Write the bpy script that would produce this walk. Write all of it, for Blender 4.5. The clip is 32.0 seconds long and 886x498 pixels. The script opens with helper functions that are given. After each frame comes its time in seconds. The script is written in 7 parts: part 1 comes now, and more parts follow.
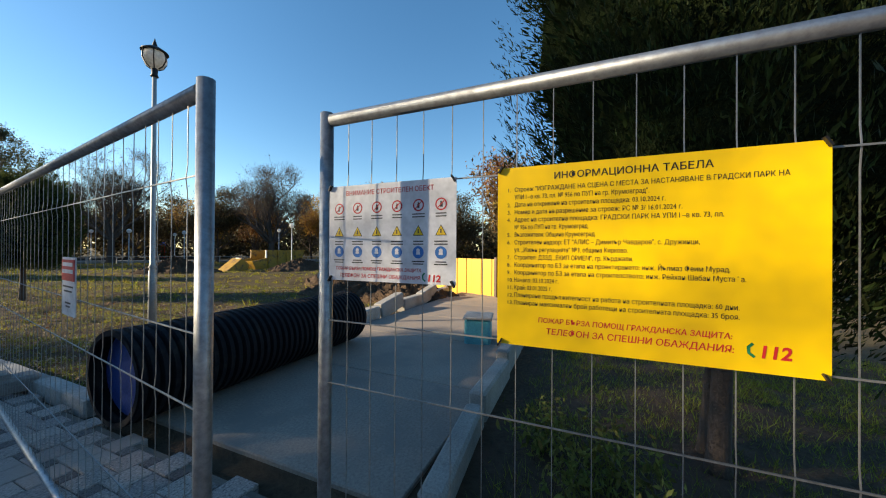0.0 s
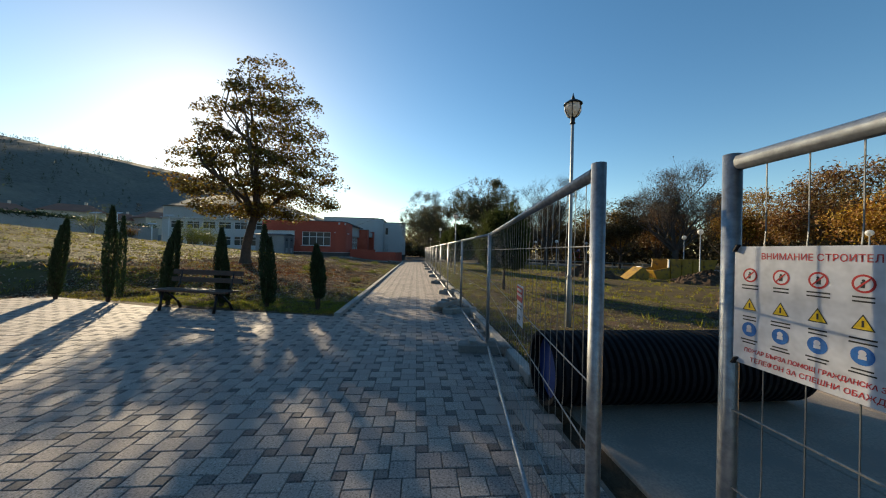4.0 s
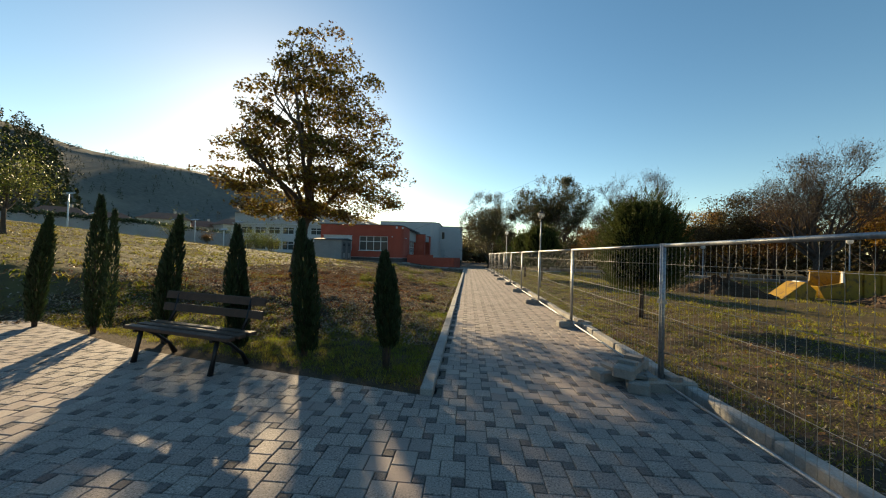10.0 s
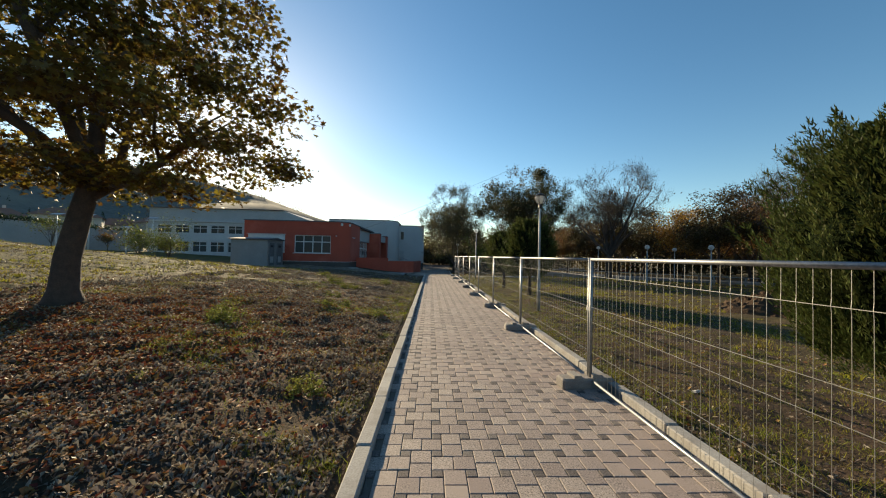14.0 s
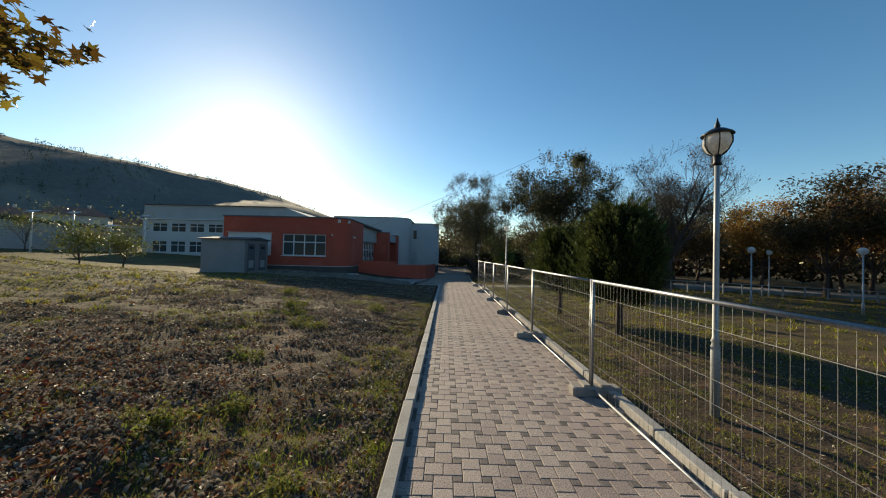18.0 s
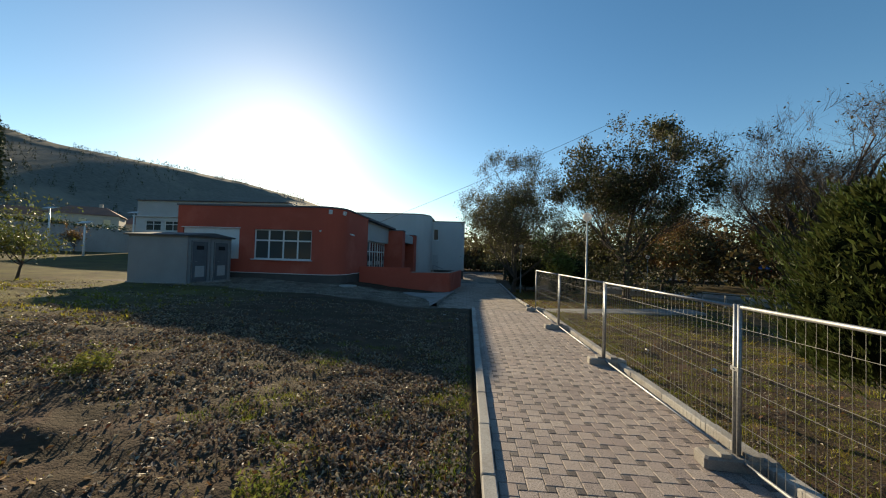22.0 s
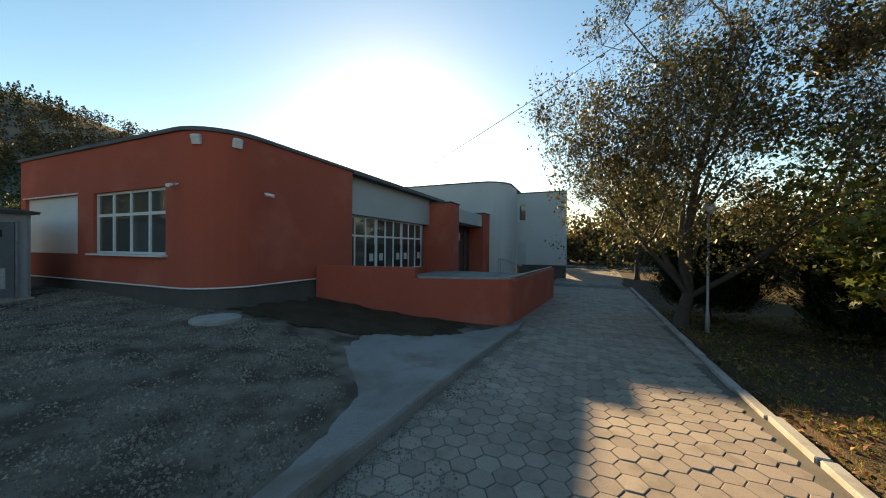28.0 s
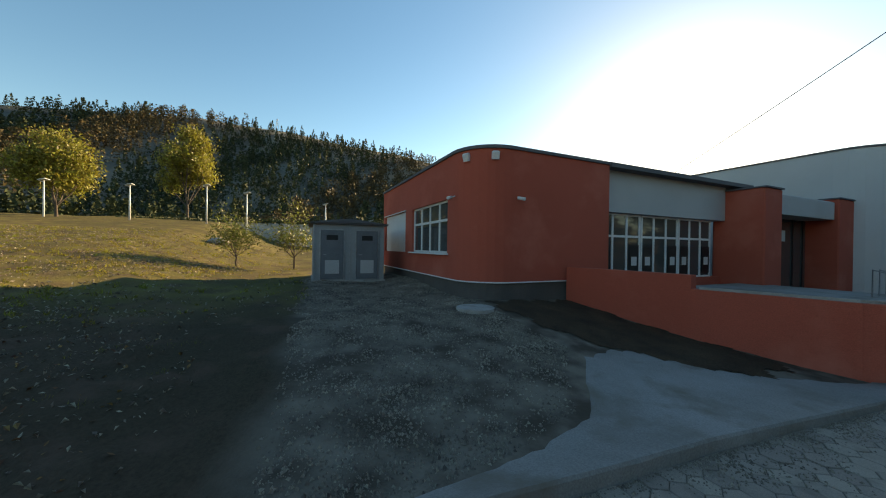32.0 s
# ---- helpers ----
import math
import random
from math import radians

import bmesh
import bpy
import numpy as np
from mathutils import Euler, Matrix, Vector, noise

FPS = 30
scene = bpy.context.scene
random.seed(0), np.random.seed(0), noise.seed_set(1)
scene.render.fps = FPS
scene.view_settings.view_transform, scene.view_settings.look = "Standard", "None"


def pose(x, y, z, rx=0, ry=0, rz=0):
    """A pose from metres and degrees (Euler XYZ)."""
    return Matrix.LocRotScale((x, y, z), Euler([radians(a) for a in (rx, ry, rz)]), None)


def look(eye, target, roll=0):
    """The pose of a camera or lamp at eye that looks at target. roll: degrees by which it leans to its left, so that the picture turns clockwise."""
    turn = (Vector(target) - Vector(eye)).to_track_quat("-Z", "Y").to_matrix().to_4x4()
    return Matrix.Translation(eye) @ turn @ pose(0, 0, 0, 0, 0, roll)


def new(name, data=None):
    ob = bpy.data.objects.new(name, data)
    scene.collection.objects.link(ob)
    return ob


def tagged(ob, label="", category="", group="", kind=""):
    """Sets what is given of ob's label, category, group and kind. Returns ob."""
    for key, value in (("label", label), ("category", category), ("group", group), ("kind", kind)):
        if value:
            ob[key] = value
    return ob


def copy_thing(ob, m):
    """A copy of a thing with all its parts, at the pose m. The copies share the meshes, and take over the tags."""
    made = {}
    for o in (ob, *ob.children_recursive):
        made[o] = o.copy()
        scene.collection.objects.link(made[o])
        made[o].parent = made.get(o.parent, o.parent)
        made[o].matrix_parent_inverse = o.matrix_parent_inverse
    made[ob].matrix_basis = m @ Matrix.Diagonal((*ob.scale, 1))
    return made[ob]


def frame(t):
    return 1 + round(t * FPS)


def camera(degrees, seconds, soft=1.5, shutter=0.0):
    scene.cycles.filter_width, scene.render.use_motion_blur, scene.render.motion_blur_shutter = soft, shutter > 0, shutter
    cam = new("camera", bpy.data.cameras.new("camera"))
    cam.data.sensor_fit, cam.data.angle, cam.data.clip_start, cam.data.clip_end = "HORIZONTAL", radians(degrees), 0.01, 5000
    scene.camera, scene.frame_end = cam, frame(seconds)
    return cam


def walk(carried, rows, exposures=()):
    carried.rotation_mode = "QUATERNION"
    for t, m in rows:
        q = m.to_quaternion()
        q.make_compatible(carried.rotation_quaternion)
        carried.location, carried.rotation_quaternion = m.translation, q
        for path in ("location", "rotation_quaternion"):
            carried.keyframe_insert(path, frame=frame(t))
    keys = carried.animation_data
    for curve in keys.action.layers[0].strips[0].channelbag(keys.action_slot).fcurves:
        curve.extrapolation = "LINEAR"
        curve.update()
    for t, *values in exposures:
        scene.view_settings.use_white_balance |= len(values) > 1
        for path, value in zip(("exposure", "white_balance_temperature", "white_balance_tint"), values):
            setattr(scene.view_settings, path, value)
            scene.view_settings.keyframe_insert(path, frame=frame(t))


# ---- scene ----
cam = camera(106.0, 32.0, 1.1)

PATH = [
    (0.0, (-0.044, 4.127, 1.306), (1.792, 4.921, 1.314), 0.40),
    (0.5, (-0.033, 4.109, 1.315), (1.700, 5.109, 1.322), 0.42),
    (1.0, (-0.020, 4.103, 1.328), (1.557, 5.333, 1.339), 0.45),
    (1.5, (-0.014, 4.095, 1.352), (1.345, 5.563, 1.364), 0.28),
    (2.0, (-0.041, 4.087, 1.374), (1.052, 5.762, 1.396), 0.12),
    (2.5, (-0.061, 4.089, 1.407), (0.750, 5.917, 1.424), 0.55),
    (3.0, (-0.058, 4.086, 1.429), (0.486, 6.011, 1.445), 0.90),
    (3.5, (-0.052, 4.083, 1.452), (0.270, 6.057, 1.466), 1.20),
    (5.5, (0.059, 4.082, 1.539), (-0.177, 6.068, 1.541), 1.00),
    (6.0, (0.101, 4.086, 1.556), (-0.307, 6.044, 1.554), 0.86),
    (6.5, (0.215, 4.190, 1.580), (-0.318, 6.117, 1.590), 0.70),
    (7.0, (0.250, 4.300, 1.602), (-0.370, 6.201, 1.612), 0.70),
    (7.5, (-0.150, 4.790, 1.672), (-0.760, 6.695, 1.668), 0.45),
    (8.0, (-0.529, 5.370, 1.659), (-1.123, 7.279, 1.657), 1.02),
    (8.5, (-0.817, 5.988, 1.620), (-1.326, 7.922, 1.629), 1.05),
    (9.0, (-1.090, 6.616, 1.588), (-1.476, 8.578, 1.603), 1.10),
    (9.5, (-1.217, 7.204, 1.560), (-1.484, 9.186, 1.585), 1.26),
    (10.0, (-1.293, 7.806, 1.549), (-1.441, 9.801, 1.579), 1.59),
    (10.5, (-1.271, 8.385, 1.545), (-1.351, 10.383, 1.581), 1.87),
    (11.0, (-1.243, 9.002, 1.547), (-1.265, 11.001, 1.585), 2.09),
    (11.5, (-1.243, 9.801, 1.573), (-1.232, 11.801, 1.613), 1.83),
    (12.0, (-1.240, 10.621, 1.600), (-1.199, 12.620, 1.643), 1.54),
    (12.5, (-1.175, 11.634, 1.605), (-1.126, 13.632, 1.649), 1.75),
    (13.0, (-1.119, 12.650, 1.668), (-1.062, 14.649, 1.709), 1.37),
    (13.5, (-1.117, 13.602, 1.705), (-1.050, 15.600, 1.745), 1.30),
    (14.0, (-1.140, 14.492, 1.728), (-1.066, 16.490, 1.770), 1.26),
    (14.5, (-1.166, 15.351, 1.761), (-1.093, 17.349, 1.806), 1.10),
    (16.5, (-1.303, 18.514, 1.869), (-1.238, 20.512, 1.919), 2.00),
    (17.0, (-1.287, 19.290, 1.933), (-1.240, 21.288, 1.986), 2.17),
    (17.5, (-1.240, 20.070, 2.004), (-1.225, 22.069, 2.046), 1.74),
    (18.0, (-1.202, 20.853, 2.066), (-1.221, 22.852, 2.102), 1.36),
    (18.5, (-1.212, 21.671, 2.099), (-1.261, 23.670, 2.134), 1.38),
    (19.0, (-1.246, 22.540, 2.117), (-1.325, 24.538, 2.157), 1.38),
    (19.5, (-1.272, 23.609, 2.163), (-1.385, 25.606, 2.195), 1.13),
    (20.0, (-1.338, 24.704, 2.194), (-1.479, 26.699, 2.222), 0.98),
    (20.5, (-1.526, 25.796, 2.178), (-1.673, 27.790, 2.213), 1.33),
    (21.0, (-1.721, 26.845, 2.135), (-1.871, 28.839, 2.184), 1.60),
    (21.5, (-1.837, 27.994, 2.143), (-1.980, 29.988, 2.193), 1.77),
    (22.0, (-1.900, 29.121, 2.167), (-2.048, 31.114, 2.216), 1.75),
    (22.5, (-1.923, 30.195, 2.204), (-2.081, 32.188, 2.252), 1.79),
    (23.0, (-1.964, 31.286, 2.227), (-2.132, 33.278, 2.280), 1.72),
    (23.5, (-2.028, 32.620, 2.195), (-2.199, 34.612, 2.251), 1.78),
    (24.0, (-2.139, 34.070, 2.185), (-2.308, 36.062, 2.239), 1.40),
    (24.5, (-2.228, 35.520, 2.185), (-2.398, 37.512, 2.225), 1.00),
    (25.0, (-2.317, 36.950, 2.178), (-2.490, 38.942, 2.206), 0.60),
    (25.5, (-2.409, 38.360, 2.153), (-2.598, 40.351, 2.159), 0.30),
    (27.5, (-1.402, 42.184, 2.070), (-1.940, 44.110, 2.051), 0.48),
    (28, (-1.183, 43.027, 2.005), (-1.948, 44.874, 1.991), 0.42),
    (28.5, (-0.657, 43.656, 1.994), (-1.566, 45.437, 1.985), 0.29),
    (29, (-0.395, 43.984, 1.945), (-1.420, 45.702, 1.948), 0.23),
    (29.5, (-0.368, 43.830, 1.961), (-1.505, 45.475, 1.958), 0.32),
    (30, (-0.255, 43.368, 1.907), (-1.496, 44.936, 1.910), 0.41),
    (30.5, (-0.190, 42.962, 1.905), (-1.539, 44.439, 1.909), 0.41),
    (31, (-0.291, 42.879, 1.898), (-1.761, 44.236, 1.903), 0.52),
    (31.5, (-0.566, 43.140, 1.857), (-2.187, 44.311, 1.863), 0.48),
    (32, (-1.156, 43.640, 1.912), (-2.981, 44.459, 1.905), 0.81),
]
walk(cam, [(t, look(eye, to, roll)) for t, eye, to, roll in PATH], exposures=[(0.0, 1.3, 7300, 7), (1.5, 1.08, 7200, 6), (3.0, 0.78, 7300, 5), (6.0, 1.02, 8500, 5), (9.0, 0.85, 9000, 5), (11.0, 1.18, 9100, 5), (13.0, 1.0, 8400, 5), (17.0, 0.68, 7350, 4), (20.0, 0.74, 7350, 4), (23.0, 0.82, 8000, 5), (25.0, 1.12, 9000, 7), (28.0, 1.52, 11000, 9), (30.0, 1.5, 10900, 9), (32.0, 1.48, 10600, 8)])

# ---- sky, sun ----
SUN_AZ, SUN_EL = radians(30.5), radians(17.3)      # from +y towards -x, above the horizon
world = bpy.data.worlds.new("sky")
scene.world = world
world.use_nodes = True
wn = world.node_tree
sky = wn.nodes.new("ShaderNodeTexSky")
sky.sky_type = "NISHITA"
sky.sun_disc = False
sky.sun_elevation = SUN_EL
sky.sun_rotation = -SUN_AZ
sky.air_density, sky.dust_density, sky.ozone_density = 0.92, 0.19, 2.2
wn.nodes["Background"].inputs[1].default_value = 0.108
tone = wn.nodes.new("ShaderNodeHueSaturation")       # clear, dry autumn air
tone.inputs["Saturation"].default_value = 1.24
wn.links.new(sky.outputs[0], tone.inputs["Color"])
wn.links.new(tone.outputs[0], wn.nodes["Background"].inputs[0])
sun = new("sun", bpy.data.lights.new("sun", "SUN"))
sun.data.energy, sun.data.angle, sun.data.color = 5.0, radians(0.6), (1.0, 0.86, 0.67)
SUN_WAY = Vector((-math.sin(SUN_AZ) * math.cos(SUN_EL), math.cos(SUN_AZ) * math.cos(SUN_EL), math.sin(SUN_EL)))
sun.matrix_world = look(SUN_WAY * 50, (0, 0, 0))

# ---- materials ----
def material(name, color, other=None, rough=0.8, metal=0.0, scale=3.0, fine=40.0, bump=0.3, depth=0.004, vary=0.0,
             spots=None, spot_size=6.0, space="world", see=0.0, coat=0.0, speck=0.0, spec=0.5):
    """Two-scale colour between color and other, spots of a third colour, fine relief, and a shift per object or island."""
    m = bpy.data.materials.new(name)
    m.use_nodes = True
    n, l = m.node_tree.nodes, m.node_tree.links
    b = n["Principled BSDF"]
    other = other or tuple(c * 0.75 for c in color)
    if space == "world":
        vec = n.new("ShaderNodeNewGeometry").outputs["Position"]
    else:
        vec = n.new("ShaderNodeTexCoord").outputs["Object"]
    def noise_tex(s, d, r=0.6):
        t = n.new("ShaderNodeTexNoise")
        t.inputs["Scale"].default_value, t.inputs["Detail"].default_value, t.inputs["Roughness"].default_value = s, d, r
        l.new(vec, t.inputs["Vector"])
        return t.outputs["Fac"]
    def ramp(src, a, z):
        r = n.new("ShaderNodeMapRange")
        r.inputs[1].default_value, r.inputs[2].default_value = a, z
        l.new(src, r.inputs[0])
        return r.outputs[0]
    def mix(f, a, c, mode="MIX"):
        x = n.new("ShaderNodeMix")
        x.data_type, x.blend_type = "RGBA", mode
        for s, v in ((0, f), (6, a), (7, c)):
            if isinstance(v, (int, float)):
                x.inputs[s].default_value = v
            elif isinstance(v, tuple):
                x.inputs[s].default_value = (*v, 1)
            else:
                l.new(v, x.inputs[s])
        return x.outputs[2]
    big, small = noise_tex(scale, 4), noise_tex(fine, 3, 0.7)
    col = mix(ramp(big, 0.3, 0.7), color, other)
    col = mix(ramp(small, 0.35, 0.75), col, mix(1.0, col, (0.62, 0.62, 0.62), "MULTIPLY"))
    if speck:      # fine grains of stone, dark and light
        grain = noise_tex(speck, 2, 0.5)
        col = mix(ramp(grain, 0.56, 0.64), col, mix(1.0, col, (0.45, 0.45, 0.45), "MULTIPLY"))
        col = mix(ramp(grain, 0.44, 0.36), col, mix(1.0, col, (1.45, 1.45, 1.45), "MULTIPLY"))
    if spots:
        col = mix(ramp(noise_tex(spot_size, 5), 0.52, 0.66), col, spots)
    if vary:
        geo, info = n.new("ShaderNodeNewGeometry"), n.new("ShaderNodeObjectInfo")
        add = n.new("ShaderNodeMath"); add.operation = "ADD"
        l.new(geo.outputs["Random Per Island"], add.inputs[0]); l.new(info.outputs["Random"], add.inputs[1])
        fr = n.new("ShaderNodeMath"); fr.operation = "FRACT"; l.new(add.outputs[0], fr.inputs[0])
        hsv = n.new("ShaderNodeHueSaturation")
        r = n.new("ShaderNodeMapRange"); r.inputs[3].default_value, r.inputs[4].default_value = 1 - vary, 1 + vary
        l.new(fr.outputs[0], r.inputs[0]); l.new(r.outputs[0], hsv.inputs["Value"])
        h = n.new("ShaderNodeMapRange"); h.inputs[3].default_value, h.inputs[4].default_value = 0.5 - vary * 0.06, 0.5 + vary * 0.06
        l.new(fr.outputs[0], h.inputs[0]); l.new(h.outputs[0], hsv.inputs["Hue"])
        l.new(col, hsv.inputs["Color"]); col = hsv.outputs[0]
    l.new(col, b.inputs["Base Color"])
    l.new(ramp(small, -0.6, 1.6), b.inputs["Roughness"])
    rr = n.new("ShaderNodeMapRange"); rr.inputs[3].default_value, rr.inputs[4].default_value = max(0.02, rough - 0.1), min(1, rough + 0.1)
    l.new(small, rr.inputs[0]); l.new(rr.outputs[0], b.inputs["Roughness"])
    b.inputs["Metallic"].default_value = metal
    b.inputs["Specular IOR Level"].default_value = spec
    if coat:
        b.inputs["Coat Weight"].default_value = coat
    if bump:
        bp = n.new("ShaderNodeBump")
        bp.inputs["Strength"].default_value, bp.inputs["Distance"].default_value = bump, depth
        l.new(small, bp.inputs["Height"]); l.new(bp.outputs[0], b.inputs["Normal"])
    if see:      # thin leaves, cloth or plastic: part of the light passes through
        tr = n.new("ShaderNodeBsdfTranslucent"); l.new(col, tr.inputs["Color"])
        ms = n.new("ShaderNodeMixShader"); ms.inputs[0].default_value = see
        l.new(b.outputs[0], ms.inputs[1]); l.new(tr.outputs[0], ms.inputs[2]); l.new(ms.outputs[0], n["Material Output"].inputs[0])
    return m


def plain(name, color, rough=0.5, metal=0.0, see=0.0):
    return material(name, color, tuple(c * 0.9 for c in color), rough, metal, 2.0, 60.0, 0.08, 0.001, space="object", see=see)


def glass(name, color=(0.055, 0.062, 0.062), rough=0.05):
    m = bpy.data.materials.new(name)
    m.use_nodes = True
    b = m.node_tree.nodes["Principled BSDF"]
    b.inputs["Base Color"].default_value, b.inputs["Roughness"].default_value = (*color, 1), rough
    b.inputs["IOR"].default_value = 1.5
    b.inputs["Specular IOR Level"].default_value = 0.8
    return m


M_GRASS = material("park_soil", (0.068, 0.052, 0.034), (0.092, 0.063, 0.045), 0.95, 0, 0.55, 22, 0.9, 0.03, spots=(0.10, 0.064, 0.047), spot_size=1.3, spec=0.08)


def add_yard(m):
    """Lets the lawn give way to bare trampled dirt before the school, along a ragged line."""
    n, l = m.node_tree.nodes, m.node_tree.links
    b = n["Principled BSDF"]
    col = b.inputs["Base Color"].links[0].from_socket
    geo, sep = n.new("ShaderNodeNewGeometry"), n.new("ShaderNodeSeparateXYZ")
    l.new(geo.outputs["Position"], sep.inputs[0])
    def noise_tex(s, d):
        t = n.new("ShaderNodeTexNoise"); t.inputs["Scale"].default_value, t.inputs["Detail"].default_value = s, d
        l.new(geo.outputs["Position"], t.inputs["Vector"]); return t.outputs["Fac"]
    def calc(op, a, c):
        x = n.new("ShaderNodeMath"); x.operation = op
        for i, v in enumerate((a, c)):
            if isinstance(v, (int, float)):
                x.inputs[i].default_value = v
            else:
                l.new(v, x.inputs[i])
        return x.outputs[0]
    def ramp(src, a, z):
        r = n.new("ShaderNodeMapRange"); r.inputs[1].default_value, r.inputs[2].default_value = a, z
        l.new(src, r.inputs[0]); return r.outputs[0]
    # closer turf on the outer lawns
    turf, tint = n.new("ShaderNodeMix"), n.new("ShaderNodeMix")
    turf.data_type = tint.data_type = "RGBA"
    l.new(ramp(noise_tex(0.35, 6), 0.35, 0.65), tint.inputs[0])
    tint.inputs[6].default_value, tint.inputs[7].default_value = (0.15, 0.125, 0.045, 1), (0.085, 0.078, 0.028, 1)
    l.new(calc("MULTIPLY", calc("ADD", ramp(sep.outputs[0], -8.5, -13.0), calc("MULTIPLY", ramp(sep.outputs[0], 4.5, 8.0), 0.45)), ramp(noise_tex(1.1, 6), 0.25, 0.6)), turf.inputs[0])
    l.new(col, turf.inputs[6]); l.new(tint.outputs[2], turf.inputs[7])
    col = turf.outputs[2]
    line = calc("ADD", calc("ADD", sep.outputs[1], calc("MULTIPLY", sep.outputs[0], 0.07)), calc("MULTIPLY", noise_tex(0.8, 6), 1.2))
    mask = calc("MULTIPLY", ramp(line, 43.45, 43.85), calc("MULTIPLY", ramp(sep.outputs[0], -3.0, -3.3), ramp(sep.outputs[0], -21.5, -19.5)))
    mx, dirt = n.new("ShaderNodeMix"), n.new("ShaderNodeMix")
    mx.data_type = dirt.data_type = "RGBA"
    l.new(ramp(noise_tex(1.6, 8), 0.38, 0.62), dirt.inputs[0])
    dirt.inputs[6].default_value, dirt.inputs[7].default_value = (0.215, 0.175, 0.142, 1), (0.085, 0.066, 0.052, 1)
    l.new(mask, mx.inputs[0]); l.new(col, mx.inputs[6]); l.new(dirt.outputs[2], mx.inputs[7])
    l.new(mx.outputs[2], b.inputs["Base Color"])


add_yard(M_GRASS)
M_BLADE = material("grass_blade", (0.17, 0.20, 0.022), (0.31, 0.23, 0.05), 0.7, 0, 0.7, 30, 0, vary=0.45, see=0.5, spec=0.25)
M_TUFT = material("tuft_blade", (0.15, 0.20, 0.025), (0.24, 0.24, 0.04), 0.65, 0, 0.9, 30, 0, vary=0.35, see=0.5, spec=0.25)
M_STRAW = material("straw", (0.33, 0.25, 0.16), (0.24, 0.16, 0.10), 0.8, 0, 1.2, 30, 0, vary=0.35, see=0.3, spec=0.25)
M_DRY = material("fallen_leaf", (0.20, 0.085, 0.035), (0.30, 0.16, 0.07), 0.8, 0, 3, 30, 0, vary=0.5, see=0.2, spec=0.25)
M_LITTER = material("withered_leaf", (0.22, 0.165, 0.125), (0.36, 0.30, 0.24), 0.6, 0, 3, 30, 0, vary=0.6, see=0.2, spec=0.32)
M_RED_LEAF = material("red_fallen_leaf", (0.26, 0.075, 0.03), (0.30, 0.12, 0.05), 0.8, 0, 3, 30, 0, vary=0.5, see=0.2, spec=0.25)
M_WEED = material("weed_leaf", (0.12, 0.16, 0.035), (0.22, 0.20, 0.05), 0.7, 0, 5, 30, 0, vary=0.4, see=0.4, spec=0.25)
M_GRAVEL = material("gravel", (0.33, 0.27, 0.22), (0.13, 0.10, 0.08), 0.9, 0, 2, 60, 0.4, vary=0.45)
M_APRON = material("apron_concrete", (0.31, 0.305, 0.295), (0.22, 0.21, 0.195), 0.9, 0, 0.8, 50, 0.5, 0.006, spots=(0.16, 0.138, 0.115), spot_size=0.9)
M_CONC = material("concrete", (0.40, 0.385, 0.36), (0.30, 0.285, 0.265), 0.9, 0, 1.5, 60, 0.5, 0.003, spots=(0.24, 0.22, 0.20), spot_size=3, vary=0.12)
M_SLAB = material("slab_concrete", (0.31, 0.255, 0.21), (0.24, 0.195, 0.16), 0.9, 0, 1.0, 50, 0.4, 0.003, spots=(0.2, 0.17, 0.145), spot_size=2, vary=0.06)
M_BLOCK = material("foot_block_concrete", (0.34, 0.315, 0.285), (0.24, 0.22, 0.20), 0.95, 0, 4, 70, 0.7, 0.006, vary=0.2)
M_PAVE = material("paver_grey", (0.36, 0.295, 0.262), (0.295, 0.242, 0.215), 0.8, 0, 0.9, 220, 0.5, 0.003, vary=0.15, spots=(0.31, 0.245, 0.215), spot_size=0.8, speck=75)
M_PAVED = material("paver_dark", (0.17, 0.14, 0.13), (0.11, 0.095, 0.09), 0.85, 0, 0.9, 220, 0.5, 0.003, vary=0.22, speck=75)
M_JOINT = material("joint_sand", (0.15, 0.13, 0.11), (0.10, 0.09, 0.075), 0.95, 0, 3, 90, 0.4, 0.003)
M_HEX = material("hex_paver", (0.35, 0.285, 0.24), (0.265, 0.22, 0.185), 0.9, 0, 0.8, 90, 0.5, 0.003, vary=0.15, spots=(0.19, 0.155, 0.13), spot_size=2.4)
M_GALV = material("galvanised_steel", (0.42, 0.43, 0.44), (0.31, 0.32, 0.33), 0.48, 0.8, 5, 40, 0.1, 0.001, space="object")
M_WIRE = material("galvanised_wire", (0.36, 0.36, 0.36), (0.26, 0.26, 0.25), 0.5, 0.8, 5, 40, 0, space="object")
M_PIPE = material("black_plastic", (0.008, 0.009, 0.014), (0.005, 0.005, 0.008), 0.8, 0, 2, 30, 0.1, 0.002, spots=(0.018, 0.017, 0.016), spot_size=5, spec=0.22)
M_BLUE = plain("blue_plastic", (0.015, 0.05, 0.22), 0.45)
M_YELLOW = material("yellow_banner", (0.92, 0.60, 0.008), (0.90, 0.57, 0.006), 0.4, 0, 2, 4, 0.05, 0.004, space="object", see=0.12)
M_WHITE = material("white_banner", (0.80, 0.80, 0.82), (0.72, 0.72, 0.75), 0.45, 0, 2, 15, 0.15, 0.004, space="object", see=0.12)
M_INK, M_RED, M_BLUEINK = plain("ink_black", (0.012, 0.012, 0.012)), plain("ink_red", (0.55, 0.015, 0.02)), plain("ink_blue", (0.01, 0.16, 0.5))
M_SIGNY, M_GREENINK = plain("ink_yellow", (0.85, 0.55, 0.01)), plain("ink_green", (0.01, 0.28, 0.12))
